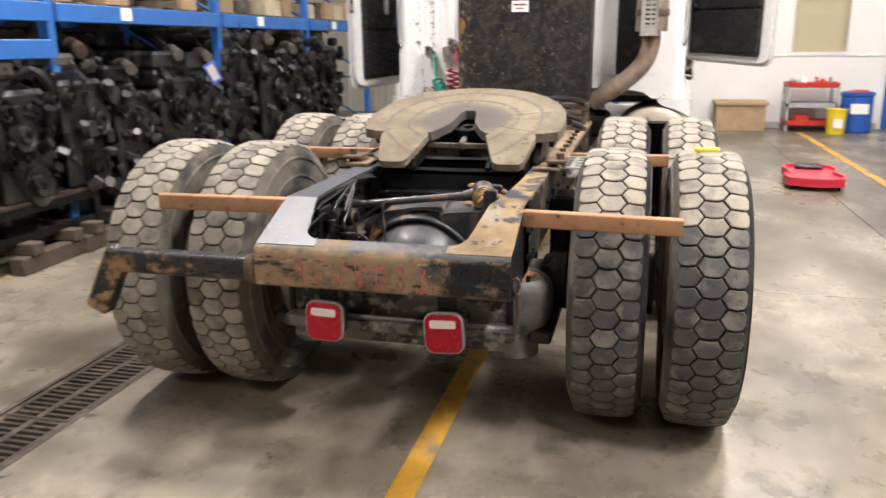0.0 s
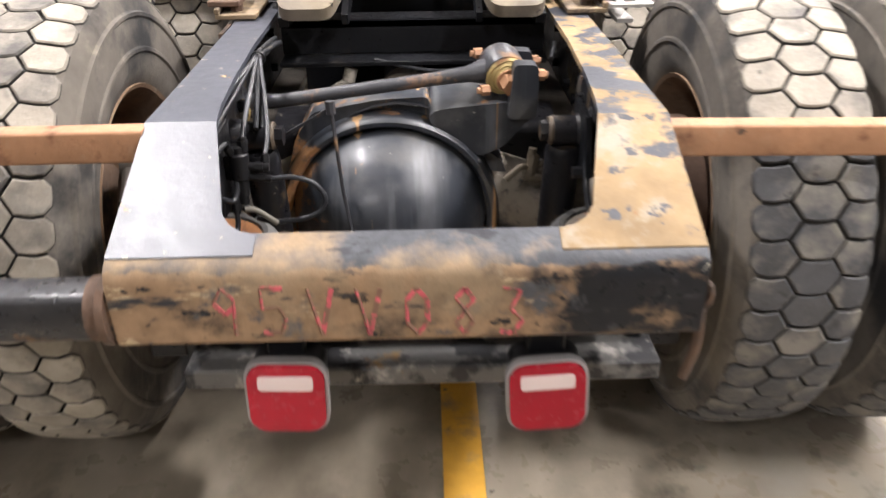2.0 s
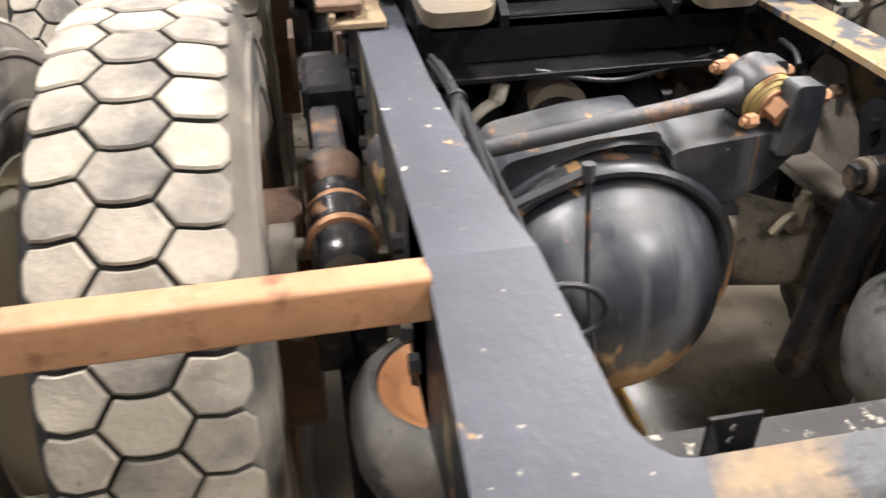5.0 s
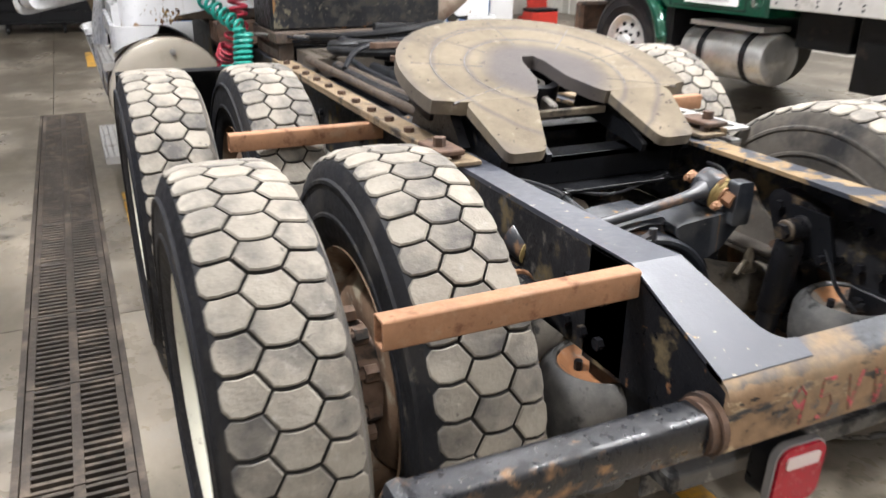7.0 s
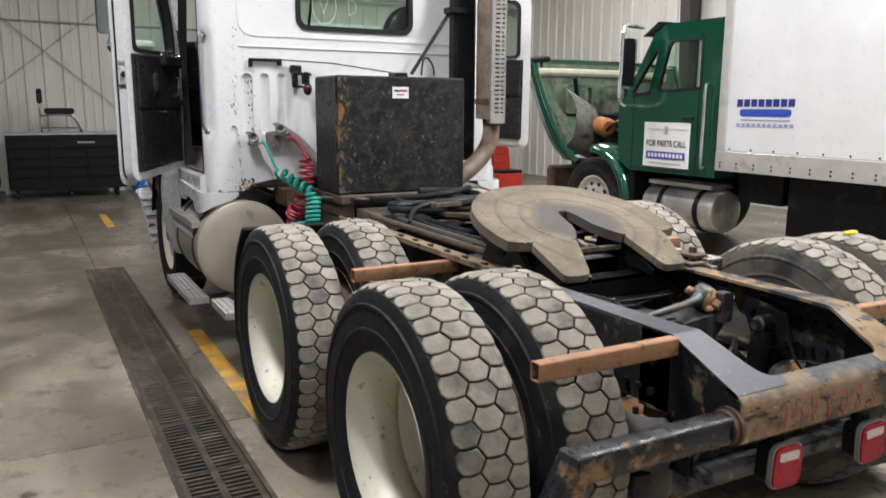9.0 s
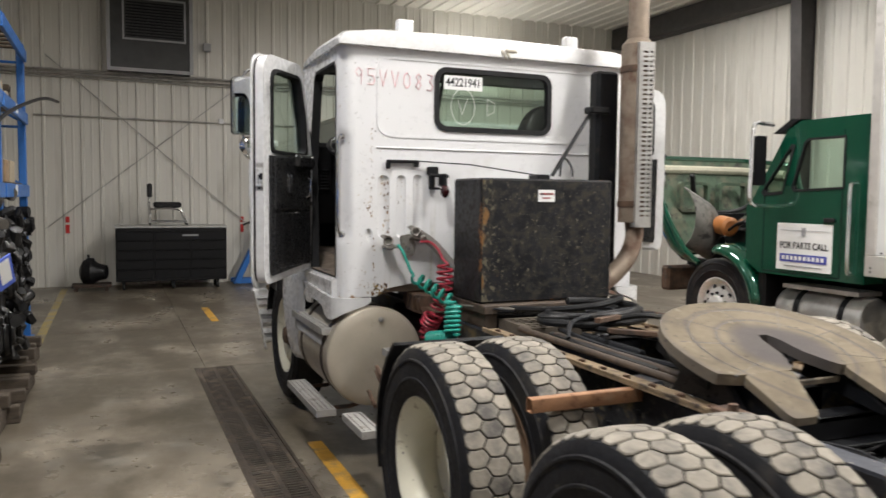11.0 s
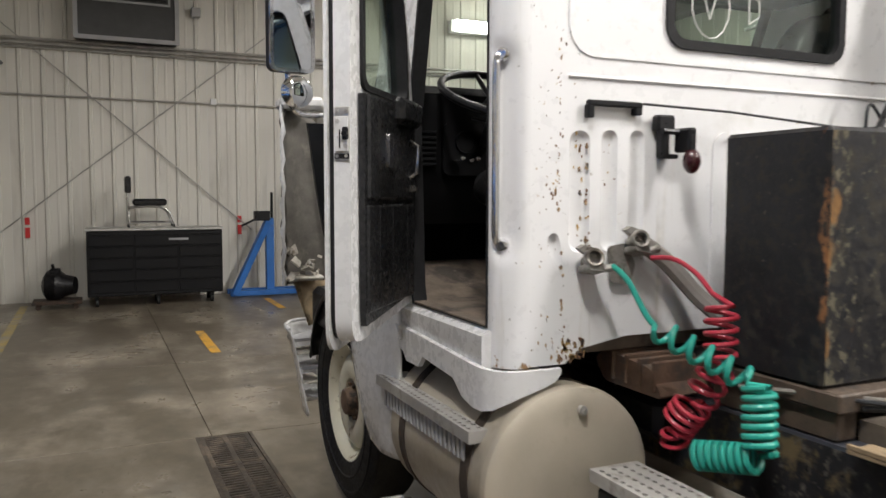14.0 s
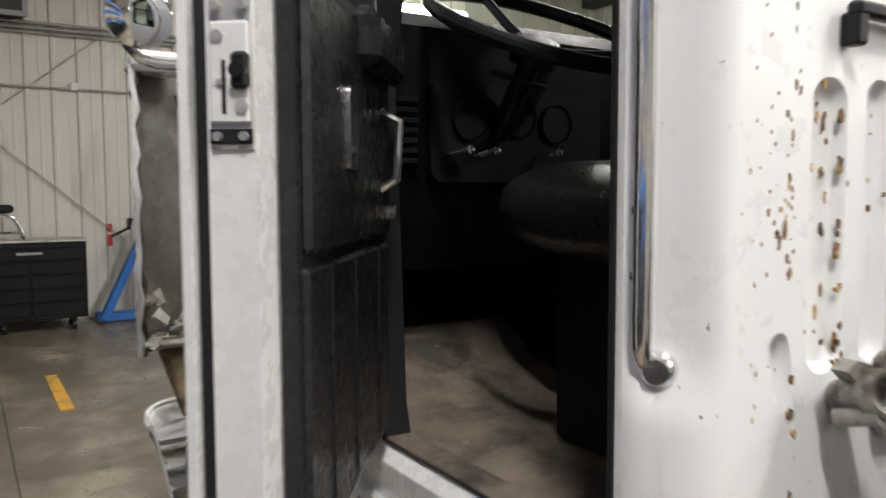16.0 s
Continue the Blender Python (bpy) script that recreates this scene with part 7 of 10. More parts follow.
HOOD_RAW = mat("torn_fibreglass", (0.52, 0.49, 0.43), 0.85, var=0.3, scale=14, layers=[((0.20, 0.17, 0.13), 12, 0.52, 0.64, 0.9)], bump=0.6, bscale=60)
rr = random.Random(4)
for s in (-1, 1):
    b = B()
    tube(b, [(s * 1.262 + 0.006 * math.sin(k * 1.9), 5.955 + 0.006 * math.sin(k), 1.06 + 1.02 * k / 20) for k in range(21)], [0.012 + 0.004 * math.sin(k * 2.3) for k in range(21)], 6)
    box(b, s * 1.15 - 0.12, s * 1.15 + 0.12, 5.90, 6.1, 2.06, 2.13, 0.02)
    part("hood_edge", b, WHITE, hood, "white chipped hood edge")
    b = B()
    for k in range(16):
        q = rr.uniform(0.015, 0.045)
        m = pose(s * rr.uniform(1.04, 1.24), rr.uniform(5.93, 6.05), rr.uniform(1.10, 1.28), rr.uniform(0, 180), rr.uniform(0, 180), rr.uniform(0, 180))
        prism(b, [(-q, -q * 0.5), (q * 0.7, -q * 0.7), (q, q * 0.4), (-q * 0.2, q)], "z", -0.006, 0.006, m)
    box(b, s * 1.14 - 0.11, s * 1.14 + 0.11, 5.93, 6.03, 1.085, 1.115, 0.012)
    tagged(part("torn_edge", b, HOOD_RAW, hood, "torn pale fibreglass flakes"), kind="stuff")
for s in (-1, 1):
    b = B()
    prism(b, [(s * 1.13, 1.98), (s * 1.02, 1.98), (s * 0.98, 1.62), (s * 0.985, 1.25), (s * 1.02, 1.25), (s * 1.08, 1.60)], "y", 5.90, 5.93)
    part("hood_brace", b, BLACK_STEEL, hood)
b = B()
for s in (-1, 1):
    # a hollow bumper end, open to the rear, torn along its lower edge
    prof = []
    for k in range(15):
        u = k / 14
        z = 0.815 - 0.515 * u
        tear = 0.012 * math.sin(k * 2.3) + 0.006 * math.sin(k * 5.1)
        wide = 0.265 - 0.105 * u ** 0.8
        row = []
        for i in range(8):
            v = i / 7
            a = radians(-8 + 98 * v)
            row.append(b.verts.new((s * (0.985 + wide * math.cos(a) ** 0.6 if math.cos(a) > 0 else 0.985 * s), 5.90 + tear + 0.36 * math.sin(max(a, 0)), z)))
        prof.append(row)
    for ra, rb in zip(prof, prof[1:]):
        for i in range(7):
            b.faces.new([ra[i], ra[i + 1], rb[i + 1], rb[i]])
    # rolled top edge
    top = [(s * (0.985 + 0.265 * max(0.0, math.cos(radians(-8 + 98 * v / 7))) ** 0.6), 5.90 + 0.36 * math.sin(max(radians(-8 + 98 * v / 7), 0)), 0.815) for v in range(8)]
    tube(b, top, 0.011, 8)
box(b, -1.0, 1.0, 6.25, 6.28, 0.33, 0.80, 0.01)
bump_ = part("front_bumper", b, WHITE, truck, "broken hollow white front bumper end", smooth=50)
so = bump_.modifiers.new("thick", "SOLIDIFY")
so.thickness = 0.008
rr = random.Random(12)
for s in (-1, 1):
    for k in range(5):
        z = 0.74 - k * 0.085
        b = B()
        w = 0.235 - 0.022 * k
        prism(b, softened([(s * 0.96, 5.935), (s * (0.985 + w), 5.945), (s * (0.98 + w), 6.09), (s * 1.05, 6.12), (s * 0.97, 6.05)], 0.02, 3), "z", z, z + 0.016)
        box(b, s * (1.0 + 0.04 * (k % 2)) - 0.012, s * (1.0 + 0.04 * (k % 2)) + 0.012, 5.95, 6.05, z - 0.06, z, 0.003, None)
        for v in b.verts:
            v.co += Vector((rr.uniform(-0.006, 0.006), rr.uniform(-0.012, 0.012), rr.uniform(-0.010, 0.010)))
        part("bumper_rib", b, HOOD_RAW if k % 2 else GREY_TRIM, bump_, "bent inner rib of the broken bumper")
TAN_FRP = mat("bare_tan_fibreglass", (0.30, 0.225, 0.135), 0.85, var=0.35, scale=14, layers=[((0.14, 0.10, 0.06), 16, 0.52, 0.64, 0.9), ((0.48, 0.42, 0.32), 40, 0.62, 0.70, 0.9)], bump=0.5)
for s in (-1, 1):
    b = B()
    rows = []
    for k in range(7):
        u = k / 6
        rows.append([b.verts.new((s * x, y, 1.075 - 0.255 * u)) for x, y in ((1.205 - 0.085 * u, 5.965), (1.16 - 0.07 * u, 6.01), (1.05, 6.04), (0.90, 6.05))])
    for ra, rb in zip(rows, rows[1:]):
        for i in range(3):
            b.faces.new([ra[i], ra[i + 1], rb[i + 1], rb[i]])
    fl = part("torn_flare", b, TAN_FRP, truck, "bare tan fibreglass below the torn hood edge", smooth=60)
    so = fl.modifiers.new("thick", "SOLIDIFY")
    so.thickness = 0.012
    b = B()
    for k in range(3):
        tube(b, [(s * (1.0 + 0.034 * math.cos(j * 0.5)), 5.90 + 0.012 * k, 0.885 + (0.026 + 0.004 * k) * math.sin(j * 0.5)) for j in range(13)], 0.006, 6, False)
    part("harness_loop", b, PLASTIC, fl, "loop of black wiring")
b = B()
box(b, -0.85, 0.85, 5.80, 5.9, 0.85, 1.1, 0.02)
box(b, -1.12, -0.8, 5.5, 5.9, 0.84, 1.06, 0.03)
box(b, -0.5, 0.5, 4.97, 5.75, 0.9, 1.5, 0.05)
part("engine_block", b, CAST, truck)

# ---- gear behind the cab ----
BOXPAINT = mat("flaking_black_box_paint", (0.012, 0.012, 0.014), 0.42, var=0.35, scale=5, layers=[((0.040, 0.036, 0.030), 30, 0.50, 0.64, 0.85), ((0.11, 0.095, 0.07), 55, 0.64, 0.71, 0.85)], bump=0.3, bscale=70)
stain_or_light(BOXPAINT, (0.22, 0.105, 0.045), 0.9, 9.0, 0.70, 0.75, "Y", 3.26, 3.06, 0.10, (1, 1, 0.45), 4.0)
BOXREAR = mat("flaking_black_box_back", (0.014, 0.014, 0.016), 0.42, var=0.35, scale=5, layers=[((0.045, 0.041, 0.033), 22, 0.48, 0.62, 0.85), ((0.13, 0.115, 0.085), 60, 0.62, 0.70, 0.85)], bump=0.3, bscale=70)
stain_or_light(BOXREAR, (0.12, 0.108, 0.075), 0.85, 38.0, 0.62, 0.70, "X", -0.30, -0.445, 0.15, (1, 1, 0.8), 3.0)
stain_or_light(BOXREAR, (0.21, 0.115, 0.045), 0.9, 12.0, 0.68, 0.76, "X", -0.36, -0.445, 0.24, (1, 1, 0.5), 2.0)
stain_or_light(BOXREAR, (0.15, 0.075, 0.035), 0.9, 12.0, 0.73, 0.79, "Z", 1.55, 1.05, 0.08, (1, 1, 0.8), 8.0)
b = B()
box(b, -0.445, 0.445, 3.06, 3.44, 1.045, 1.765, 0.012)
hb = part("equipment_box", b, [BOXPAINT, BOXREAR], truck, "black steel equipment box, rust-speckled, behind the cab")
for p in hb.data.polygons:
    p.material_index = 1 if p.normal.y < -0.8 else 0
b = B()
box(b, -0.075, 0.035, 3.055, 3.0595, 1.632, 1.702)
lab = part("warning_label", b, PAPER, hb, "small white label with red lettering")
b = B()
box(b, -0.065, 0.025, 3.0535, 3.0548, 1.672, 1.684)
box(b, -0.05, 0.005, 3.0535, 3.0548, 1.650, 1.658)
part("print_bars", b, RED_CRAYON, lab)
b = B()
box(b, 0.06, 0.15, 3.30, 3.42, 1.765, 1.80, 0.006)
tube(b, [(0.24, 3.43, 1.80), (0.42, 3.47, 2.03), (0.58, 3.50, 2.24)], 0.013, 8)
box(b, 0.54, 0.68, 3.44, 3.54, 2.215, 2.26, 0.008)
part("stay_rod", b, PLASTIC, hb)
b = B()
tube(b, [(-0.59, 3.655, 1.876), (-0.25, 3.62, 1.862), (0.11, 3.42, 1.80)], 0.0045, 6)
tube(b, curve([(0.40, 3.60, 1.80), (0.42, 3.61, 1.90), (0.46, 3.62, 1.92), (0.50, 3.61, 1.86), (0.50, 3.6, 1.80)], 5), 0.007, 6)
part("cable", b, LINE, hb)
b = B()
box(b, -0.445, 0.445, 3.0, 3.5, 0.99, 1.045, 0.006)
for s in (-1, 1):
    box(b, s * 0.39 - 0.04, s * 0.39 + 0.04, 3.02, 3.48, RT + 0.004, 0.992, 0.005)
part("box_mount", b, PIPE_BROWN, hb)

# bracket with wire, lamp, couplings on the back of the cab
b = B()
box(b, -0.80, -0.585, CY - 0.03, CY - 0.008, 1.862, 1.882, 0.005)
box(b, -0.80, -0.775, CY - 0.028, CY, 1.825, 1.868, 0.004)
box(b, -0.615, -0.585, CY - 0.028, CY, 1.84, 1.87, 0.004)
part("wire_bracket", b, PLASTIC, truck)
b = B()
box(b, -0.53, -0.455, CY - 0.04, CY, 1.79, 1.845, 0.008)
box(b, -0.52, -0.485, CY - 0.05, CY - 0.01, 1.70, 1.80, 0.008)
box(b, -0.46, -0.425, CY - 0.11, CY - 0.03, 1.72, 1.80, 0.008)
cyl(b, (-0.52, CY - 0.05, 1.79), (-0.40, CY - 0.06, 1.785), 0.010, n=8)
box(b, -0.52, -0.45, CY - 0.05, CY - 0.02, 1.70, 1.715, 0.004)
wl_ = part("work_lamp", b, PLASTIC, truck, "black work lamp with a dark red lens")
b = B()
ball(b, (-0.44, CY - 0.10, 1.69), 0.030, 16, 10, (1, 1, 1.4))
part("lens", b, mat("dark_red_lens", (0.035, 0.006, 0.008), 0.15, bump=0, coat=0.5), wl_)
ZINC = mat("oxidised_zinc", (0.30, 0.285, 0.26), 0.5, 0.5, var=0.35, scale=20, layers=[((0.08, 0.065, 0.05), 18, 0.52, 0.64, 0.8), ((0.25, 0.13, 0.06), 26, 0.62, 0.70, 0.85)], bump=0.35)
for x, z in ((-0.80, 1.375), (-0.62, 1.43)):
    b = B()
    lathe(b, [(0.0, 0.004), (0.020, 0.004), (0.021, -0.028), (0.027, -0.030), (0.032, -0.024), (0.033, -0.006), (0.024, 0.004), (0.022, 0.07), (0.0, 0.07)], (x, CY - 0.06, z), (0.3, 1, -0.3), 20)
    prism(b, rounded(-0.036, 0.036, -0.012, 0.012, 0.008, 3), "y", -0.03, 0.03, pose(x + 0.006, CY - 0.055, z - 0.032, -15, 8, 0))
    prism(b, [(-0.05, 0.0), (-0.02, -0.014), (0.012, -0.010), (0.012, 0.012), (-0.03, 0.016)], "y", -0.012, 0.012, pose(x, CY - 0.045, z + 0.024, 0, 12, 0))
    cyl(b, (x + 0.03, CY - 0.085, z - 0.03), (x + 0.055, CY - 0.10, z - 0.025), 0.012, n=8)
    part("air_coupling", b, ZINC, truck, "grey cast gladhand coupling, oxidised")
b = B()
plate(b, softened([(-0.70, 1.29), (-0.62, 1.28), (-0.60, 1.35), (-0.64, 1.42), (-0.71, 1.41)], 0.015), [[(-0.655 + 0.012 * math.cos(k * 0.8), 1.325 + 0.012 * math.sin(k * 0.8)) for k in range(8)]], "y", CY - 0.022, CY - 0.014)
cyl(b, (-0.68, CY - 0.014, 1.39), (-0.68, CY, 1.39), 0.012, n=8)
part("coupling_bracket", b, ZINC, truck)
TEAL = mat("teal_air_hose", (0.022, 0.30, 0.235), 0.38, var=0.12, bump=0.05)
REDH = mat("red_air_hose", (0.38, 0.028, 0.05), 0.38, var=0.12, bump=0.05)
GREYH = mat("grey_hose", (0.22, 0.20, 0.185), 0.6, var=0.2, bump=0.1)
b = B()
lead = curve([(-0.75, CY - 0.10, 1.355), (-0.735, CY - 0.16, 1.31), (-0.715, CY - 0.22, 1.215), (-0.70, CY - 0.25, 1.18)], 6)
c1 = coil((-0.691, CY - 0.253, 1.169), (-0.572, CY - 0.504, 1.054), 0.034, 5)
c2 = coil((-0.562, CY - 0.525, 1.045), (-0.580, CY - 0.55, 0.865), 0.042, 7)
c3 = coil((-0.582, CY - 0.54, 0.845), (-0.645, CY - 0.375, 0.814), 0.038, 8)
tube(b, lead[:-1] + c1 + c2 + c3, 0.0095, 8)
part("coiled_air_hose", b, TEAL, truck, "teal coiled trailer air hose hanging behind the cab")
b = B()
lead = curve([(-0.60, CY - 0.10, 1.375), (-0.565, CY - 0.17, 1.375), (-0.545, CY - 0.25, 1.335), (-0.54, CY - 0.32, 1.275)], 6)
c1 = coil((-0.541, CY - 0.355, 1.25), (-0.552, CY - 0.364, 1.085), 0.045, 4.5)
c2 = coil((-0.555, CY - 0.36, 1.06), (-0.575, CY - 0.31, 0.955), 0.05, 2.5) + coil((-0.59, CY - 0.30, 0.94), (-0.61, CY - 0.25, 0.865), 0.054, 3.5) + coil((-0.615, CY - 0.25, 0.85), (-0.605, CY - 0.24, 0.80), 0.04, 1.5)
tube(b, lead[:-1] + c1 + c2, 0.008, 8)
part("coiled_air_hose", b, REDH, truck, "red coiled trailer air hose hanging behind the cab")
b = B()
tube(b, curve([(-0.62, CY - 0.03, 1.44), (-0.50, CY - 0.05, 1.36), (-0.40, CY - 0.10, 1.24), (-0.34, CY - 0.18, 1.16)], 6), 0.03, 10)
part("intake_hose", b, GREYH, truck)

# exhaust stack on the other side
b = B()
box(b, 0.60, 0.775, 3.47, 3.58, 1.20, 2.50, 0.02)
part("stack_column", b, BLACK_STEEL, truck, "black stack mount column")
b = B()
cyl(b, (0.83, 3.36, 1.50), (0.83, 3.36, 2.66), 0.105, n=28)
cyl(b, (0.83, 3.36, 2.66), (0.83, 3.36, 2.70), 0.105, 0.07, n=28)
EXH = mat("heat_stained_pipe", (0.27, 0.215, 0.165), 0.55, 0.4, var=0.25, layers=[((0.15, 0.078, 0.05), 5, 0.48, 0.66, 0.8)], bump=0.15)
muf = part("muffler", b, EXH, truck, "vertical exhaust muffler, heat-stained")
b = B()
cyl(b, (0.83, 3.36, 2.69), (0.83, 3.36, 3.9), 0.068, n=24)
part("stack_pipe", b, EXH, muf)
b = B()
tube(b, curve([(0.83, 3.36, 1.52), (0.83, 3.35, 1.40), (0.78, 3.34, 1.28), (0.68, 3.33, 1.18), (0.57, 3.33, 1.10), (0.45, 3.36, 1.02)], 6), 0.06, 16)
part("exhaust_elbow", b, EXH, muf)
b = B()
holes = [rounded(xa, xb, 1.54 + 0.030 * j, 1.553 + 0.030 * j, 0.005, 2) for xa, xb in ((0.0, 0.034), (0.045, 0.066)) for j in range(36)]
plate(b, [(-0.028, 1.47), (0.078, 1.47), (0.078, 2.66), (-0.028, 2.66)], holes, "y", -0.125, -0.119, pose(0.815, 3.36, 0, 0, 0, -14))
for sx in (-0.028, 0.072):
    box(b, sx, sx + 0.006, -0.125, -0.03, 1.47, 2.66, 0.001, pose(0.815, 3.36, 0, 0, 0, -14))
part("heat_shield", b, GALV, muf, "perforated bright heat shield")
for z in (1.62, 2.5):
    b = B()
    lathe(b, [(0.107, -0.02), (0.112, -0.02), (0.112, 0.02), (0.107, 0.02)], (0.83, 3.36, z), (0, 0, 1), 28)
    part("clamp", b, RUSTY, muf)

# fuel tanks, steps, battery box
STRAP = mat("rusty_tank_strap", (0.055, 0.042, 0.034), 0.7, 0.3, var=0.35, layers=[((0.20, 0.12, 0.06), 12, 0.54, 0.66, 0.9)], bump=0.2)
TANK = mat("beige_dusty_tank", (0.43, 0.385, 0.31), 0.40, 0.15, var=0.1, scale=3, layers=[((0.32, 0.27, 0.20), 4, 0.55, 0.75, 0.7)], bump=0.06)


STEP = mat("worn_step_plate", (0.36, 0.35, 0.33), 0.5, 0.15, var=0.15, layers=[((0.22, 0.20, 0.17), 9, 0.56, 0.70, 0.7)], bump=0.1)


def step_plate(b, x0, x1, y0, y1, z, nx=4):
    holes = []
    ny = int((y1 - y0 - 0.02) / 0.034)
    for i in range(nx):
        for j in range(ny):
            cx = x0 + (x1 - x0) * (i + 0.5) / nx
            cy = y0 + 0.017 + (y1 - y0 - 0.034) * (j + 0.5) / ny
            holes.append([(cx + 0.009 * math.cos(k * math.pi / 3), cy + 0.011 * math.sin(k * math.pi / 3)) for k in range(6)])
    plate(b, [(x0, y0), (x1, y0), (x1, y1), (x0, y1)], holes, "z", z - 0.005, z)
    for xa, xb, ya, yb in ((x0, x0 + 0.004, y0, y1), (x1 - 0.004, x1, y0, y1), (x0 + 0.004, x1 - 0.004, y0, y0 + 0.004), (x0 + 0.004, x1 - 0.004, y1 - 0.004, y1)):
        box(b, xa, xb, ya, yb, z - 0.04, z - 0.005)


for s in (-1, 1):
    b = B()
    tx, tz, ty0, ty1 = s * 0.885, 0.665, 3.605, 4.47
    lathe(b, [(0.0, ty0 - 0.018), (0.12, ty0 - 0.016), (0.24, ty0 - 0.006), (0.288, ty0 + 0.002), (0.304, ty0 + 0.014), (0.310, ty0 + 0.035), (0.304, ty0 + 0.055), (0.304, ty1 - 0.05), (0.285, ty1), (0, ty1 + 0.015)], (tx, 0, tz), (0, 1, 0), 48)
    tk = part("fuel_tank", b, TANK, truck, "round beige dusty fuel tank")
    b = B()
    cyl(b, (tx - 0.03 * s, ty0 - 0.02, tz + 0.235), (tx - 0.03 * s, ty0 - 0.003, tz + 0.235), 0.016, n=12)
    cyl(b, (tx - 0.03 * s, ty0 - 0.03, tz + 0.235), (tx - 0.03 * s, ty0 - 0.018, tz + 0.235), 0.009, n=6)
    part("drain_plug", b, GALV, tk)
    for y in (3.76, 4.30):
        b = B()
        lathe(b, [(0.305, y - 0.025), (0.310, y - 0.025), (0.310, y + 0.025), (0.305, y + 0.025)], (tx, 0, tz), (0, 1, 0), 40)
        part("tank_strap", b, STRAP, tk, "rusty dark steel tank strap")
    b = B()
    xa, xb = sorted((s * 1.065, s * 1.200))
    step_plate(b, xa, xb, 3.705, 4.565, 0.842)
    st = part("upper_step", b, STEP, truck, "perforated steel cab step")
    b = B()
    for k in range(22):
        y = 3.76 + k * 0.034
        box(b, min(s * 1.183, s * 1.193), max(s * 1.183, s * 1.193), y, y + 0.016, 0.73, 0.802, 0.002)
    part("step_fringe", b, GREY_TRIM, st)
    b = B()
    xa, xb = sorted((s * 1.130, s * 1.255))
    step_plate(b, xa, xb, 3.62, 4.46, 0.360)
    part("lower_step", b, STEP, truck, "perforated steel lower step")
    for y in (3.75, 4.34):
        b = B()
        tube(b, [(s * 1.17, y, 0.332), (s * 1.08, y, 0.335), (s * 1.0, y, 0.335), (s * 0.9, y, 0.37)], 0.014, 6)
        part("step_hanger", b, RUSTY, truck)
    b = B()
    box(b, min(s * 0.60, s * 0.865), max(s * 0.60, s * 0.865), 3.10, 3.50, 0.47, 0.69, 0.01)
    bt = part("battery_box", b, BLACK_STEEL, truck, "black battery box with a perforated step on top")
    b = B()
    xa, xb = sorted((s * 0.69, s * 0.87))
    step_plate(b, xa, xb, 3.09, 3.53, 0.735)
    part("box_step", b, STEP, bt)
    b = B()
    xa, xb = sorted((s * 1.07, s * 1.18))
    step_plate(b, xa, xb, 2.93, 3.31, 0.42, 3)
    part("rear_step", b, STEP, bt)
    b = B()
    box(b, min(s * 0.84, s * 1.1), max(s * 0.84, s * 1.1), 3.10, 3.14, 0.36, 0.40, 0.004)
    part("hose_bracket", b, RUSTY, bt)
    for k in range(5):
        b = B()
        x, y, z = s * (0.88 + 0.03 * k), 3.2 + 0.05 * (k % 3), 0.46 + 0.05 * (k % 4)
        tube(b, curve([(x, y, z), (x + 0.03 * s, y - 0.06, z + 0.03), (x + 0.05 * s, y - 0.02, z + 0.1)], 4), 0.012, 6)
        part("hose_stub", b, RUSTY, bt)
    # rubber mud flap hugging the tandem wheel
    b = B()
    prof = []
    for k in range(11):
        a = radians(-18 + k * 7.2)
        prof.append((AX2 + 0.585 * math.cos(a), TR + 0.565 * math.sin(a)))
    poly = prof + [(y + 0.012, z + 0.012) for y, z in reversed(prof)]
    prism(b, poly, "x", min(s * 0.64, s * 1.20), max(s * 0.64, s * 1.20))
    part("mud_flap", b, PLASTIC, truck, "black rubber flap before the tandem wheels")

# deck, hoses and driveline between the cab and the fifth wheel
b = B()
hol = [rounded(-0.30 + 0.05 * i, -0.272 + 0.05 * i, 2.70 + 0.06 * j, 2.735 + 0.06 * j, 0.008, 2) for i in range(5) for j in range(5)]
plate(b, [(-0.34, 2.66), (-0.02, 2.66), (-0.02, 3.02), (-0.34, 3.02)], hol, "z", 0.955, 0.963)
box(b, -0.34, -0.33, 2.66, 3.02, 0.87, 0.955)
box(b, -0.34, -0.02, 2.655, 2.665, 0.87, 0.955)
part("deck_step", b, mat("dusty_diamond_deck", (0.12, 0.10, 0.078), 0.7, 0.2, var=0.25, bump=0.3), truck, "dusty perforated deck plate between the rails")
b = B()
box(b, -0.34, 0.34, 2.9, 3.0, 0.70, 0.86, 0.01)
part("frame_crossmember", b, CAST, truck)
b = B()
prism(b, softened([(3.50, 0.93), (3.80, 0.93), (3.86, 1.0), (3.80, 1.04), (3.56, 1.02)], 0.02, 3), "x", -0.62, -0.40)
for k in range(4):
    box(b, -0.63, -0.39, 3.53 + k * 0.07, 3.545 + k * 0.07, 0.945, 1.045, 0.004)
part("cab_latch", b, RUSTY, truck, "dusty ribbed cab mount under the back of the cab")
b = B()
tube(b, [(-0.52, 3.28, 1.015), (-0.30, 2.92, 1.030), (-0.02, 2.62, 1.045)], 0.008, 8)
part("hose_rod", b, GREYH_STEEL, truck, "thin bare steel rod over the deck")
b = B()
box(b, -0.55, 0.55, 3.6, 4.3, 0.75, 0.9, 0.03)
part("cab_mount", b, CAST, truck)
b = B()
cyl(b, (-0.03, 2.2, 0.66), (-0.03, 5.0, 0.76), 0.06, n=16)
box(b, -0.30, 0.30, 4.3, 4.9, 0.62, 1.02, 0.05)
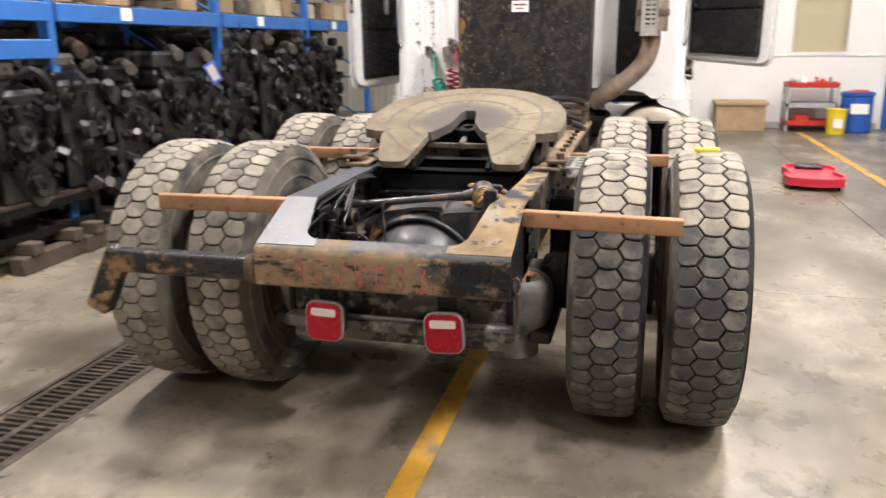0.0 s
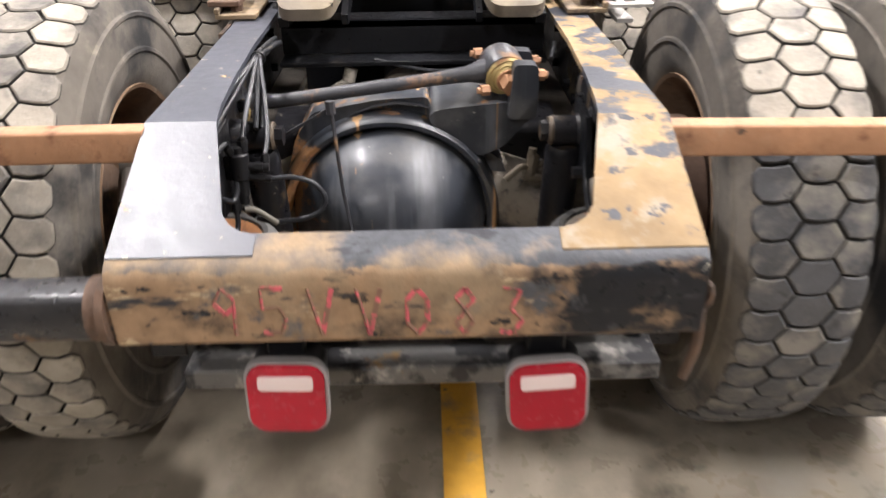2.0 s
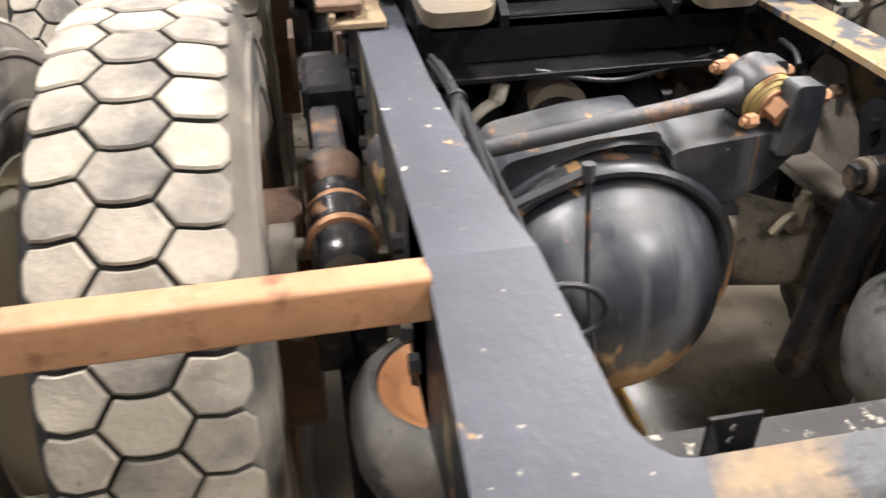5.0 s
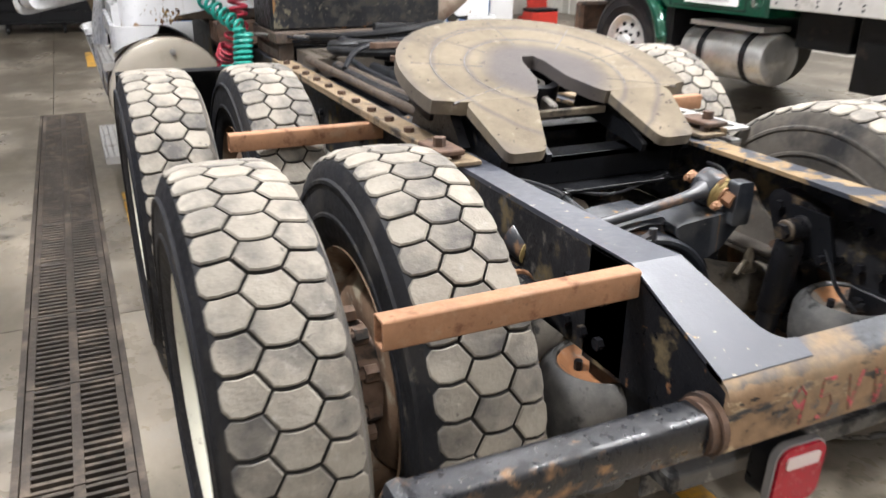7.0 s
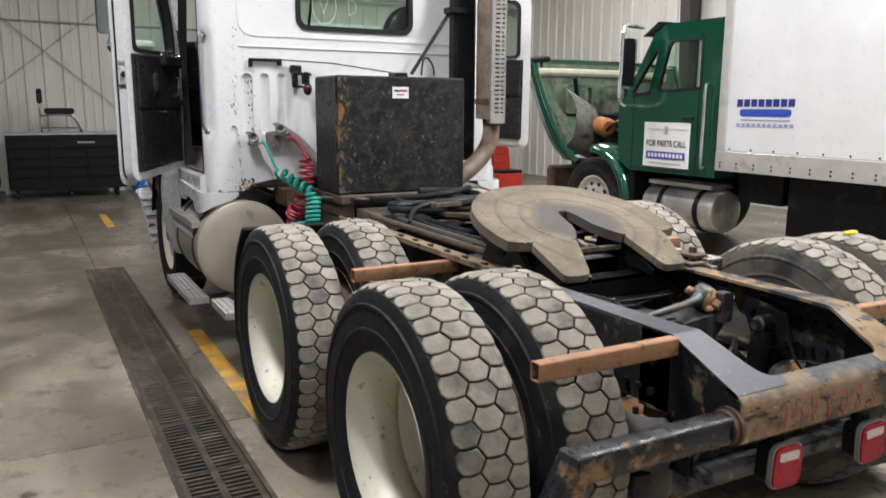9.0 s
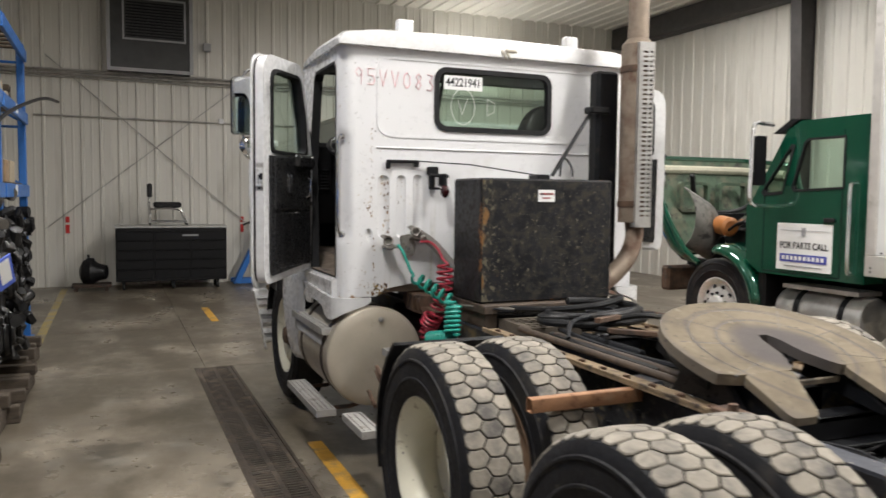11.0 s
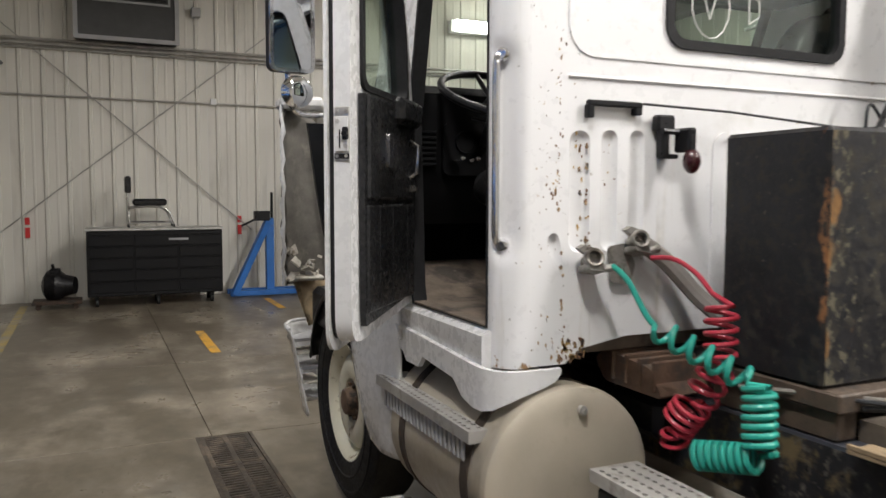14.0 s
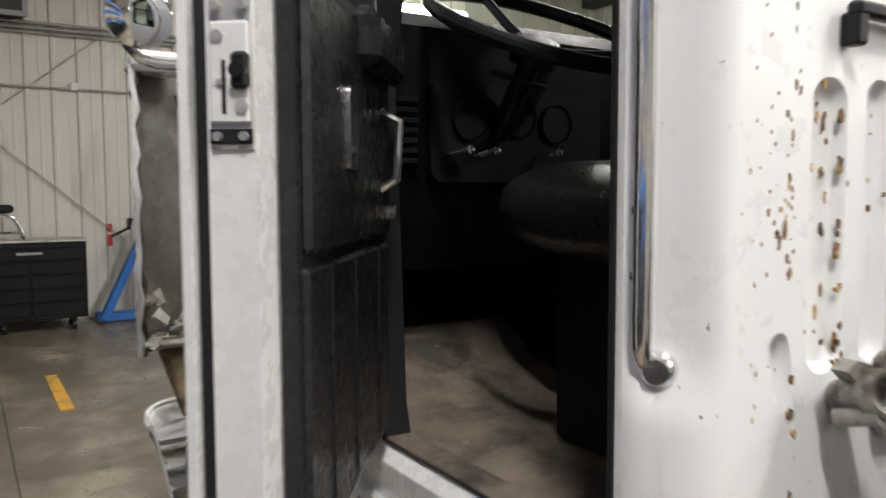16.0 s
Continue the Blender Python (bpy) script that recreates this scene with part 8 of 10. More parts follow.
part("driveline", b, CAST, truck, "dirty drive shaft and gearbox under the cab")
ring = []
for k in range(50):
    a = k * 0.42
    ring.append((0.04 + (0.29 + 0.035 * math.sin(k * 0.11)) * math.cos(a), 2.64 + (0.17 + 0.03 * math.cos(k * 0.13)) * math.sin(a), 0.985 + 0.0016 * k + 0.010 * math.sin(k * 0.29)))
b = B()
tube(b, curve(ring, 4), 0.021, 10)
part("hose_coil", b, HOSE, truck, "coil of dusty black hose on the deck")
for pts, r, ma in (
    ([(-0.36, 3.0, 1.0), (-0.1, 2.8, 1.02), (0.15, 2.6, 1.04), (0.38, 2.5, 1.03)], 0.009, LINE),
    ([(-0.44, 3.06, 1.03), (-0.2, 2.85, 1.015), (0.1, 2.75, 1.05), (0.40, 2.70, 1.0)], 0.007, LINE),
    ([(-0.30, 2.5, 0.95), (-0.32, 2.2, 0.95), (-0.33, 1.9, 0.95), (-0.30, 1.65, 0.94)], 0.024, HOSE),
    ([(-0.22, 2.55, 0.97), (-0.24, 2.25, 0.96), (-0.22, 1.95, 0.95), (-0.15, 1.7, 0.94)], 0.014, LINE),
    ([(-0.10, 2.55, 0.98), (0.1, 2.2, 0.97), (0.2, 1.9, 0.96), (0.28, 1.7, 0.95)], 0.016, HOSE),
    ([(0.36, 2.9, 1.0), (0.33, 2.6, 1.05), (0.1, 2.5, 1.06), (-0.2, 2.45, 1.03), (-0.33, 2.3, 0.97)], 0.012, LINE),
    ([(0.42, 3.0, 1.05), (0.30, 2.75, 1.09), (0.05, 2.60, 1.08), (-0.18, 2.72, 1.05), (-0.30, 2.95, 1.03)], 0.018, HOSE),
    ([(0.0, 2.45, 1.02), (0.15, 2.38, 1.05), (0.32, 2.35, 1.03), (0.46, 2.3, 1.0)], 0.015, HOSE),
    ([(0.46, 2.0, 1.0), (0.50, 1.75, 1.02), (0.46, 1.55, 1.06)], 0.015, HOSE),
):
    b = B()
    tube(b, curve(pts, 7), r, 8)
    part("deck_hose", b, ma, truck)
b = B()
tube(b, coil((-0.15, 2.45, 0.945), (-0.16, 1.95, 0.945), 0.022, 26, 8), 0.006, 5)
part("spiral_hose_guard", b, LINE, truck)
b = B()
for k, (x, y, L, a) in enumerate(((0.25, 2.25, 0.5, 20), (0.05, 2.15, 0.45, -15), (0.36, 2.5, 0.35, 70), (-0.1, 2.3, 0.4, 40))):
    box(b, -L / 2, L / 2, -0.015, 0.015, 0, 0.025, 0.003, pose(x, y, 0.955 + 0.03 * k, 0, 5, a))
part("deck_scrap", b, RUSTY, truck, "loose rusty steel pieces on the deck")
b = B()
box(b, -0.04, 0.05, -0.013, 0.013, 0.0, 0.018, 0.004, pose(1.03, 0.70, 2 * TR - 0.004, 0, 0, 8))
part("chalk_stick", b, mat("yellow_marker", (0.75, 0.62, 0.04), 0.5, bump=0.05), truck, "yellow paint marker lying on the tyre")
b = B()
tube(b, [(0.445 + 0.012 * math.cos(k * 0.8), 0.03, 0.70 + 0.022 * math.sin(k * 0.8)) for k in range(8)], 0.006, 6, True)
tube(b, curve([(0.447, 0.035, 0.67), (0.452, 0.04, 0.60), (0.44, 0.045, 0.53)], 4), 0.008, 6)
part("chain_hook", b, RUSTY, truck)

# ---- pallet rack with engines along the west side ----
RXF, RXB = -3.30, -4.35
rack = thing("pallet_rack", "tall blue steel pallet rack loaded with engines and parts", "rack")
UPY = (0.25, 2.55, 4.85, 6.98, 9.15)
for y in UPY:
    b = B()
    for x in (RXF, RXB):
        box(b, x - 0.04, x + 0.04, y - 0.04, y + 0.04, 0.0, 3.32, 0.006)
        box(b, x - 0.07, x + 0.07, y - 0.07, y + 0.07, 0.0, 0.008)
    up = part("upright", b, BLUE_STEEL, rack)
    b = B()
    for k in range(4):
        z = 0.3 + 0.72 * k
        tube(b, [(RXF, y, z), (RXB, y, z + 0.6)], 0.016, 6)
        tube(b, [(RXF, y, z + 0.66), (RXB, y, z + 0.66)], 0.016, 6)
    part("brace", b, BLUE_STEEL, up)
for ya, yb in zip(UPY, UPY[1:]):
    for z in (1.61, 2.42, 3.12):
        for x in (RXF + 0.05, RXB - 0.05):
            b = B()
            box(b, x - 0.02, x + 0.02, ya + 0.045, yb - 0.045, z, z + 0.13, 0.006)
            bb = part("beam", b, BLUE_STEEL, rack)
        b = B()
        for k in range(9):
            y = ya + 0.15 + k * (yb - ya - 0.3) / 8
            box(b, RXB, RXF, y - 0.05, y + 0.05, z + 0.131, z + 0.15, 0.003)
        part("decking", b, mat("dark_rack_board", (0.10, 0.075, 0.05), 0.8, bump=0.3) if (ya, z) == (UPY[0], 1.61) else bpy.data.materials["dark_rack_board"], rack)
for y, z in ((3.3, 1.68), (0.9, 1.68), (5.6, 1.68), (7.7, 1.68), (5.9, 2.49), (7.9, 2.49)):
    b = B()
    box(b, RXF + 0.0715, RXF + 0.075, y, y + 0.13, z - 0.045, z + 0.05)
    part("bay_label", b, PAPER, rack)
b = B()
box(b, RXF + 0.03, RXF + 0.07, 0.3, 2.50, 1.36, 1.49, 0.006)
part("beam", b, BLUE_STEEL, rack)

ENG_A = mat("engine_black", (0.006, 0.006, 0.007), 0.34, var=0.4, spec=0.3, layers=[((0.04, 0.035, 0.03), 9, 0.60, 0.72, 0.8)], bump=0.3)
ENG_B = mat("engine_grey", (0.032, 0.032, 0.033), 0.36, 0.5, var=0.4, layers=[((0.03, 0.028, 0.025), 8, 0.5, 0.62, 0.6)], bump=0.3)
ENG_C = mat("engine_rust", (0.05, 0.03, 0.02), 0.8, var=0.4, layers=[((0.03, 0.025, 0.02), 9, 0.5, 0.62, 0.7)], bump=0.4)
ENG_D = mat("engine_pale", (0.12, 0.11, 0.095), 0.55, 0.3, var=0.3, layers=[((0.06, 0.05, 0.045), 9, 0.48, 0.6, 0.6)], bump=0.3)
WOOD = mat("old_pallet_wood", (0.085, 0.066, 0.048), 0.85, var=0.35, scale=6, layers=[((0.055, 0.042, 0.032), 7, 0.52, 0.66, 0.9)], bump=0.4, stretch=(1, 6, 6))


def diesel_engine(seed):
    """A used diesel engine on a low stand; its front looks to +x."""
    r = random.Random(seed)
    e = thing("diesel_engine", "greasy black used diesel engine stored on the rack floor", "engine", "stored engines")
    b = B()
    box(b, -1.0, -0.12, -0.19, 0.19, 0.42, 0.92, 0.03)
    box(b, -0.96, -0.16, -0.16, 0.16, 0.92, 1.06, 0.03)
    prism(b, [(-0.15, 0.16), (0.15, 0.16), (0.21, 0.42), (-0.21, 0.42)], "x", -0.98, -0.2)
    blk = part("block", b, ENG_A, e)
    for k in range(6):
        x = -0.9 + 0.13 * k
        for s in (-1, 1):
            b = B()
            box(b, x, x + 0.06, s * 0.20 - 0.03, s * 0.20 + 0.03, 0.50 + 0.02 * (k % 2), 0.86, 0.012)
            part("rib", b, ENG_A, blk)
    b = B()
    for k in range(3):
        box(b, -0.94 + 0.265 * k, -0.70 + 0.265 * k, -0.13, 0.13, 1.06, 1.06 + r.uniform(0.08, 0.16), 0.025)
    part("valve_cover", b, r.choice((ENG_A, ENG_B, ENG_D)), e)
    b = B()
    box(b, -0.12, -0.05, -0.24, 0.24, 0.36, 1.0, 0.03)
    for k in range(7):
        a = k * 0.9
        cyl(b, (-0.06, 0.19 * math.cos(a), 0.66 + 0.26 * math.sin(a)), (-0.035, 0.19 * math.cos(a), 0.66 + 0.26 * math.sin(a)), 0.014, n=6)
    part("timing_cover", b, ENG_B, e)
    for k in range(5):
        y, z, rr = ((0, 0.46, 0.12), (r.uniform(-0.1, 0.1), 0.76, 0.095), (-0.21, 0.90, 0.06), (0.21, 0.93, 0.055), (r.choice((-0.23, 0.23)), 0.62, 0.055))[k]
        b = B()
        lathe(b, [(0.02, 0.06), (rr * 0.5, 0.06), (rr * 0.55, 0.03), (rr * 0.9, 0.035), (rr, 0.045), (rr * 0.92, 0.03), (rr, 0.015), (rr, 0.0), (0.03, -0.01)], (-0.045 + 0.02 * (k % 2), y, z), (1, 0, 0), 20)
        part("pulley", b, r.choice((ENG_A, ENG_B, ENG_B)), e)
    b = B()
    s = r.choice((-1, 1))
    lathe(b, [(0.0, -0.06), (0.07, -0.06), (0.10, -0.03), (0.105, 0.03), (0.06, 0.06), (0.05, 0.10)], (-0.42, s * 0.30, 0.98), (1, 0, 0), 18)
    tube(b, curve([(-0.42, s * 0.38, 0.98), (-0.40, s * 0.36, 1.12), (-0.28, s * 0.25, 1.20), (-0.10, s * 0.1, 1.16)], 5), 0.045, 10)
    part("turbocharger", b, r.choice((ENG_C, ENG_D)), e)
    b = B()
    for k in range(6):
        x = -0.9 + 0.13 * k
        tube(b, curve([(x, s * 0.17, 0.98), (x, s * 0.26, 0.99), (x + 0.04, s * 0.28, 0.90)], 4), 0.028, 7)
    tube(b, [(-0.95, s * 0.28, 0.90), (-0.5, s * 0.29, 0.89), (-0.15, s * 0.28, 0.90)], 0.04, 8)
    part("manifold", b, ENG_C, e)
    for k in range(3):
        b = B()
        pts = [(r.uniform(-0.7, 0.02), r.uniform(-0.3, 0.3), r.uniform(0.5, 1.15)) for _ in range(4)]
        tube(b, curve(pts, 5), r.choice((0.012, 0.02, 0.03)), 7)
        part("pipe", b, r.choice((ENG_A, ENG_B, HOSE)), e)
    b = B()
    for k in range(34):
        x, y, z = r.uniform(-0.95, 0.0), r.choice((-1, 1)) * r.uniform(0.16, 0.33), r.uniform(0.3, 1.1)
        q = r.uniform(0.02, 0.06)
        m = pose(x, y, z, r.uniform(0, 90), r.uniform(0, 90), r.uniform(0, 90))
        if k % 3:
            box(b, -q, q, -q * 0.7, q * 0.7, -q * 0.5, q * 0.5, 0.008, m)
        else:
            cyl(b, m @ Vector((0, 0, -q)), m @ Vector((0, 0, q)), q * 0.8, n=10)
    for k in range(26):
        y, z = r.uniform(-0.28, 0.28), r.uniform(0.3, 1.12)
        q = r.uniform(0.015, 0.05)
        m = pose(r.uniform(-0.06, 0.05), y, z, r.uniform(0, 90), r.uniform(0, 90), r.uniform(0, 90))
        if k % 2:
            box(b, -q, q, -q * 0.7, q * 0.7, -q * 0.5, q * 0.5, 0.006, m)
        else:
            cyl(b, m @ Vector((0, 0, -q)), m @ Vector((0, 0, q)), q * 0.8, n=10)
    tagged(part("engine_clutter", b, r.choice((ENG_A, ENG_B)), e), kind="stuff")
    b = B()
    for s2 in (-0.2, 0.2):
        box(b, -1.05, 0.08, s2 - 0.05, s2 + 0.05, 0.10, 0.17, 0.006)
    for x in (-0.95, -0.5, 0.0):
        box(b, x - 0.05, x + 0.05, -0.33, 0.33, 0.0, 0.10, 0.006)
    part("stand", b, WOOD, e)
    return e


eng = [diesel_engine(s) for s in (3, 8, 14, 21, 33)]
rr = random.Random(5)
k = 0
y = 2.05
for i in range(10):
    k = rr.uniform(1.08, 1.22)
    m = pose(-3.10 + rr.uniform(-0.05, 0.04), y, 0.0, 0, 0, rr.uniform(-4, 4)) @ Matrix.Diagonal((1.05, 1.0, k, 1))
    if i < 5:
        eng[i].matrix_basis = m
    else:
        copy_thing(eng[(i * 3 + 1) % 5], m)
    y += 0.60
for i in range(12):
    copy_thing(eng[(i * 2 + 1) % 5], pose(-5.10, 0.2 + i * 0.82, 0.0, 0, 0, 180 + rr.uniform(-4, 4)) @ Matrix.Diagonal((1.0, 1.3, rr.uniform(1.22, 1.36), 1)))
# a blue tag on one engine
b = B()
box(b, -0.003, 0.003, -0.055, 0.055, -0.11, 0.11, 0.001, pose(-2.93, 4.1, 1.2, 0, 22, -35) @ pose(0, 0, 0, 32, 0, 0))
tg = thing("parts_tag", "blue and white paper tag taped on an engine", "tag", bm=b, material=mat("blue_tag", (0.10, 0.16, 0.62), 0.4, var=0.2, bump=0.02))
b = B()
box(b, 0.0035, 0.0045, -0.036, 0.036, -0.075, 0.09, 0.0, pose(-2.93, 4.1, 1.2, 0, 22, -35) @ pose(0, 0, 0, 32, 0, 0))
part("white_print", b, PAPER, tg)
# low black stillages before the rack
for y0, y1 in ((0.2, 1.45), (1.55, 2.6), (-1.6, 0.0)):
    st = thing("steel_stillage", "low black steel stillage on the floor before the rack", "stillage", "stillages")
    b = B()
    for x in (-3.13, -3.95):
        for y in (y0, y1):
            box(b, x - 0.03, x + 0.03, y - 0.03, y + 0.03, 0.0, 0.46, 0.004)
    part("post", b, ENG_A, st)
    b = B()
    for z in (0.18, 0.36):
        for x in (-3.13, -3.95):
            box(b, x - 0.02, x + 0.02, y0, y1, z, z + 0.06, 0.004)
        for y in (y0, y1):
            box(b, -3.95, -3.13, y - 0.02, y + 0.02, z, z + 0.06, 0.004)
    part("rail", b, ENG_A, st)
    b = B()
    for k in range(6):
        xx = -3.9 + 0.14 * k
        box(b, xx, xx + 0.09, y0, y1, 0.42, 0.445, 0.003)
    part("deck_slat", b, ENG_C, st)
for i in range(3):
    copy_thing(eng[(i + 2) % 5], pose(-3.25, -1.3 + i * 0.70, 0.45, 0, 0, rr.uniform(-4, 4)) @ Matrix.Diagonal((1, 1.12, 0.95, 1)))
for i in range(3):
    copy_thing(eng[(i + 4) % 5], pose(-3.35, 0.55 + i * 0.66, 0.42 if i < 2 else 0.30, 0, 0, rr.uniform(-4, 4)))
# parts on the rack shelves
CARD = mat("brown_cardboard", (0.36, 0.25, 0.15), 0.85, var=0.15, layers=[((0.22, 0.15, 0.09), 5, 0.58, 0.75, 0.9)], bump=0.1)
TANBOX = mat("tan_plastic", (0.5, 0.42, 0.3), 0.7, var=0.15, bump=0.05)
for ya, yb in zip(UPY, UPY[1:]):
    for z in (1.76, 2.57):
        y = ya + 0.15
        while y < yb - 0.3:
            w, h, dpt = rr.uniform(0.16, 0.42), rr.uniform(0.10, 0.34), rr.uniform(0.2, 0.5)
            kind = rr.random()
            x = RXF - rr.uniform(0.0, 0.12)
            if kind < 0.35:
                b = B()
                box(b, x - dpt, x, y, y + w, z, z + h, 0.004)
                t = thing("carton", "brown cardboard carton on the rack shelf", "box", "shelf goods", bm=b, material=CARD)
            elif kind < 0.6:
                t = thing("pallet_blocks", "stack of old wooden blocks on the rack shelf", "wood", "shelf goods")
                for j in range(3):
                    b = B()
                    box(b, x - dpt, x, y + 0.02 * j, y + w - 0.02 * (j % 2), z + j * 0.07, z + 0.06 + j * 0.07, 0.004)
                    part("block", b, WOOD, t)
            elif kind < 0.85:
                b = B()
                lathe(b, [(0.0, 0.0), (w * 0.3, 0.0), (w * 0.42, 0.02), (w * 0.45, h * 0.5), (w * 0.3, h * 0.6), (w * 0.25, h), (0, h)], (x - 0.2, y + w / 2, z), (0, 0, 1), 20)
                for j in range(5):
                    a = j * 1.3
                    cyl(b, (x - 0.2 + w * 0.35 * math.cos(a), y + w / 2 + w * 0.35 * math.sin(a), z + 0.01), (x - 0.2 + w * 0.35 * math.cos(a), y + w / 2 + w * 0.35 * math.sin(a), z + h * 0.7), 0.02, n=8)
                t = thing("cast_part", "greasy cast machine part on the rack shelf", "machine part", "shelf goods", bm=b, material=rr.choice((ENG_A, ENG_C, ENG_D)))
            else:
                b = B()
                prism(b, rounded(y, y + w, z, z + h, 0.02, 3), "x", x - dpt, x)
                t = thing("parts_bin", "tan plastic parts bin on the rack shelf", "bin", "shelf goods", bm=b, material=TANBOX)
            y += w + rr.uniform(0.02, 0.2)
b = B()
tube(b, curve([(-3.3, 6.2, 2.05), (-3.22, 7.0, 2.35), (-3.05, 8.5, 2.66), (-2.95, 9.6, 2.75)], 6), 0.018, 8)
thing("rubber_hose", "black rubber hose sticking out of the rack", "hose", bm=b, material=HOSE)

# ---- far wall: pipes, bracing, vent, markers ----
W = Y1 - 0.035
b = B()
for z, r0 in ((3.80, 0.022), (3.74, 0.028), (3.68, 0.018)):
    tube(b, [(X0, W - 0.03, z), (0, W - 0.03, z), (X1, W - 0.03, z)], r0, 8)
thing("wall_pipes", "bundle of grey pipes along the far wall", "pipe", kind="structure", bm=b, material=GALV)
b = B()
tube(b, [(-3.6, W - 0.02, 3.01), (-1, W - 0.02, 3.0), (1.6, W - 0.02, 3.0)], 0.016, 8)
cd = thing("conduit", "grey electrical conduit with a small white box", "conduit", kind="structure", bm=b, material=GALV)
b = B()
box(b, -0.51, -0.42, W - 0.06, W - 0.005, 2.98, 3.08, 0.008)
part("junction_box", b, WHITE_PLAIN, cd)
b = B()
tube(b, [(-3.45, W - 0.012, 1.03), (0.35, W - 0.012, 4.08)], 0.010, 6)
tube(b, [(0.1, W - 0.024, 1.02), (-3.4, W - 0.024, 4.05)], 0.010, 6)
thing("wall_bracing", "crossed steel bracing rods on the far wall", "brace", kind="structure", bm=b, material=GALV)
vent = thing("wall_heater", "dark framed heater unit high on the far wall", "heater")
b = B()
box(b, -2.40, -1.00, W - 0.30, W - 0.01, 3.83, 5.2, 0.015)
part("casing", b, mat("dark_grey_enamel", (0.035, 0.035, 0.034), 0.4, bump=0.05), vent)
b = B()
ring_prism(b, [(-2.42, 3.81), (-0.98, 3.81), (-0.98, 5.22), (-2.42, 5.22)], [(-2.36, 3.87), (-1.04, 3.87), (-1.04, 5.16), (-2.36, 5.16)], "y", W - 0.325, W - 0.295)
ring_prism(b, [(-2.16, 4.36), (-1.10, 4.36), (-1.10, 5.10), (-2.16, 5.10)], [(-2.13, 4.39), (-1.13, 4.39), (-1.13, 5.07), (-2.13, 5.07)], "y", W - 0.32, W - 0.295)
part("frame", b, GREY_TRIM, vent)
for k in range(12):
    b = B()
    box(b, -2.10, -1.16, W - 0.325, W - 0.30, 4.42 + k * 0.052, 4.45 + k * 0.052, 0.004, None)
    part("louvre", b, PLASTIC, vent)
b = B()
box(b, -0.78, -0.64, W - 0.12, W - 0.005, 4.30, 4.44, 0.01)
part("junction_box", b, GREY_TRIM, vent)
RED_PAINT = mat("red_reflective_tape", (0.55, 0.03, 0.03), 0.4, var=0.1, bump=0.02)
for x in (-3.10, -0.09):
    b = B()
    box(b, x - 0.032, x + 0.032, W - 0.012, W - 0.004, 1.14, 1.245)
    box(b, x - 0.032, x + 0.032, W - 0.012, W - 0.004, 0.95, 1.10)
    thing("red_marker", "pair of red tape markers on the far wall", "marker", "wall markers", bm=b, material=RED_PAINT)

# tool chest with a shop stool on top
tc = thing("tool_chest", "wide black rolling tool chest with a steel top", "tool chest")
CHEST = mat("black_enamel", (0.005, 0.005, 0.006), 0.45, var=0.2, bump=0.05)
tx0, tx1, ty0, ty1 = -2.33, -0.50, 13.35, 13.95
b = B()
box(b, tx0, tx1, ty0, ty1, 0.15, 1.07, 0.01)
part("body", b, CHEST, tc)
b = B()
box(b, tx0 - 0.015, tx1 + 0.015, ty0 - 0.02, ty1, 1.07, 1.11, 0.008)
part("worktop", b, ALU, tc)
for c in range(3):
    for k in range(5):
        b = B()
        x0 = tx0 + 0.03 + c * (tx1 - tx0 - 0.04) / 3
        box(b, x0, x0 + (tx1 - tx0 - 0.1) / 3, ty0 - 0.012, ty0 + 0.002, 0.20 + k * 0.165, 0.355 + k * 0.165, 0.006)
        dw = part("drawer", b, CHEST, tc)
        b = B()
        box(b, x0 + 0.03, x0 + (tx1 - tx0 - 0.1) / 3 - 0.03, ty0 - 0.022, ty0 - 0.011, 0.335 + k * 0.165, 0.345 + k * 0.165, 0.003)
        part("pull", b, PLASTIC, dw)
b = B()
box(b, -1.25, -0.98, ty0 - 0.016, ty0 - 0.0125, 0.93, 0.96)
part("badge", b, GREY_TRIM, tc)
for x in (tx0 + 0.12, -1.4, tx1 - 0.15):
    for y in (ty0 + 0.08, ty1 - 0.1):
        b = B()
        cyl(b, (x - 0.02, y, 0.06), (x + 0.02, y, 0.06), 0.06, n=16)
        box(b, x - 0.03, x + 0.03, y - 0.03, y + 0.03, 0.11, 0.152, 0.004)
        part("caster", b, PLASTIC, tc)
stl = thing("shop_stool", "chrome rolling stool with black seat standing on the tool chest", "stool")
b = B()
sx, sy = -1.47, 13.65
box(b, sx - 0.24, sx + 0.22, sy - 0.20, sy + 0.20, 1.42, 1.52, 0.03)
part("seat", b, VINYL, stl)
b = B()
box(b, sx - 0.34, sx - 0.26, sy - 0.18, sy + 0.18, 1.60, 1.84, 0.02, None)
part("backrest", b, VINYL, stl)
b = B()
for s in (-1, 1):
    tube(b, curve([(sx - 0.30, sy + s * 0.05, 1.72), (sx - 0.31, sy + s * 0.06, 1.5), (sx - 0.30, sy + s * 0.17, 1.32), (sx - 0.30, sy + s * 0.18, 1.15)], 5), 0.018, 8)
    tube(b, curve([(sx - 0.30, sy + s * 0.18, 1.39), (sx, sy + s * 0.18, 1.41), (sx + 0.20, sy + s * 0.18, 1.37), (sx + 0.29, sy + s * 0.18, 1.22), (sx + 0.31, sy + s * 0.18, 1.14)], 5), 0.018, 8)
    tube(b, [(sx - 0.30, sy + s * 0.18, 1.18), (sx + 0.30, sy + s * 0.18, 1.18)], 0.015, 8)
for x in (-0.30, 0.31):
    tube(b, [(sx + x, sy - 0.18, 1.18), (sx + x, sy + 0.18, 1.18)], 0.015, 8)
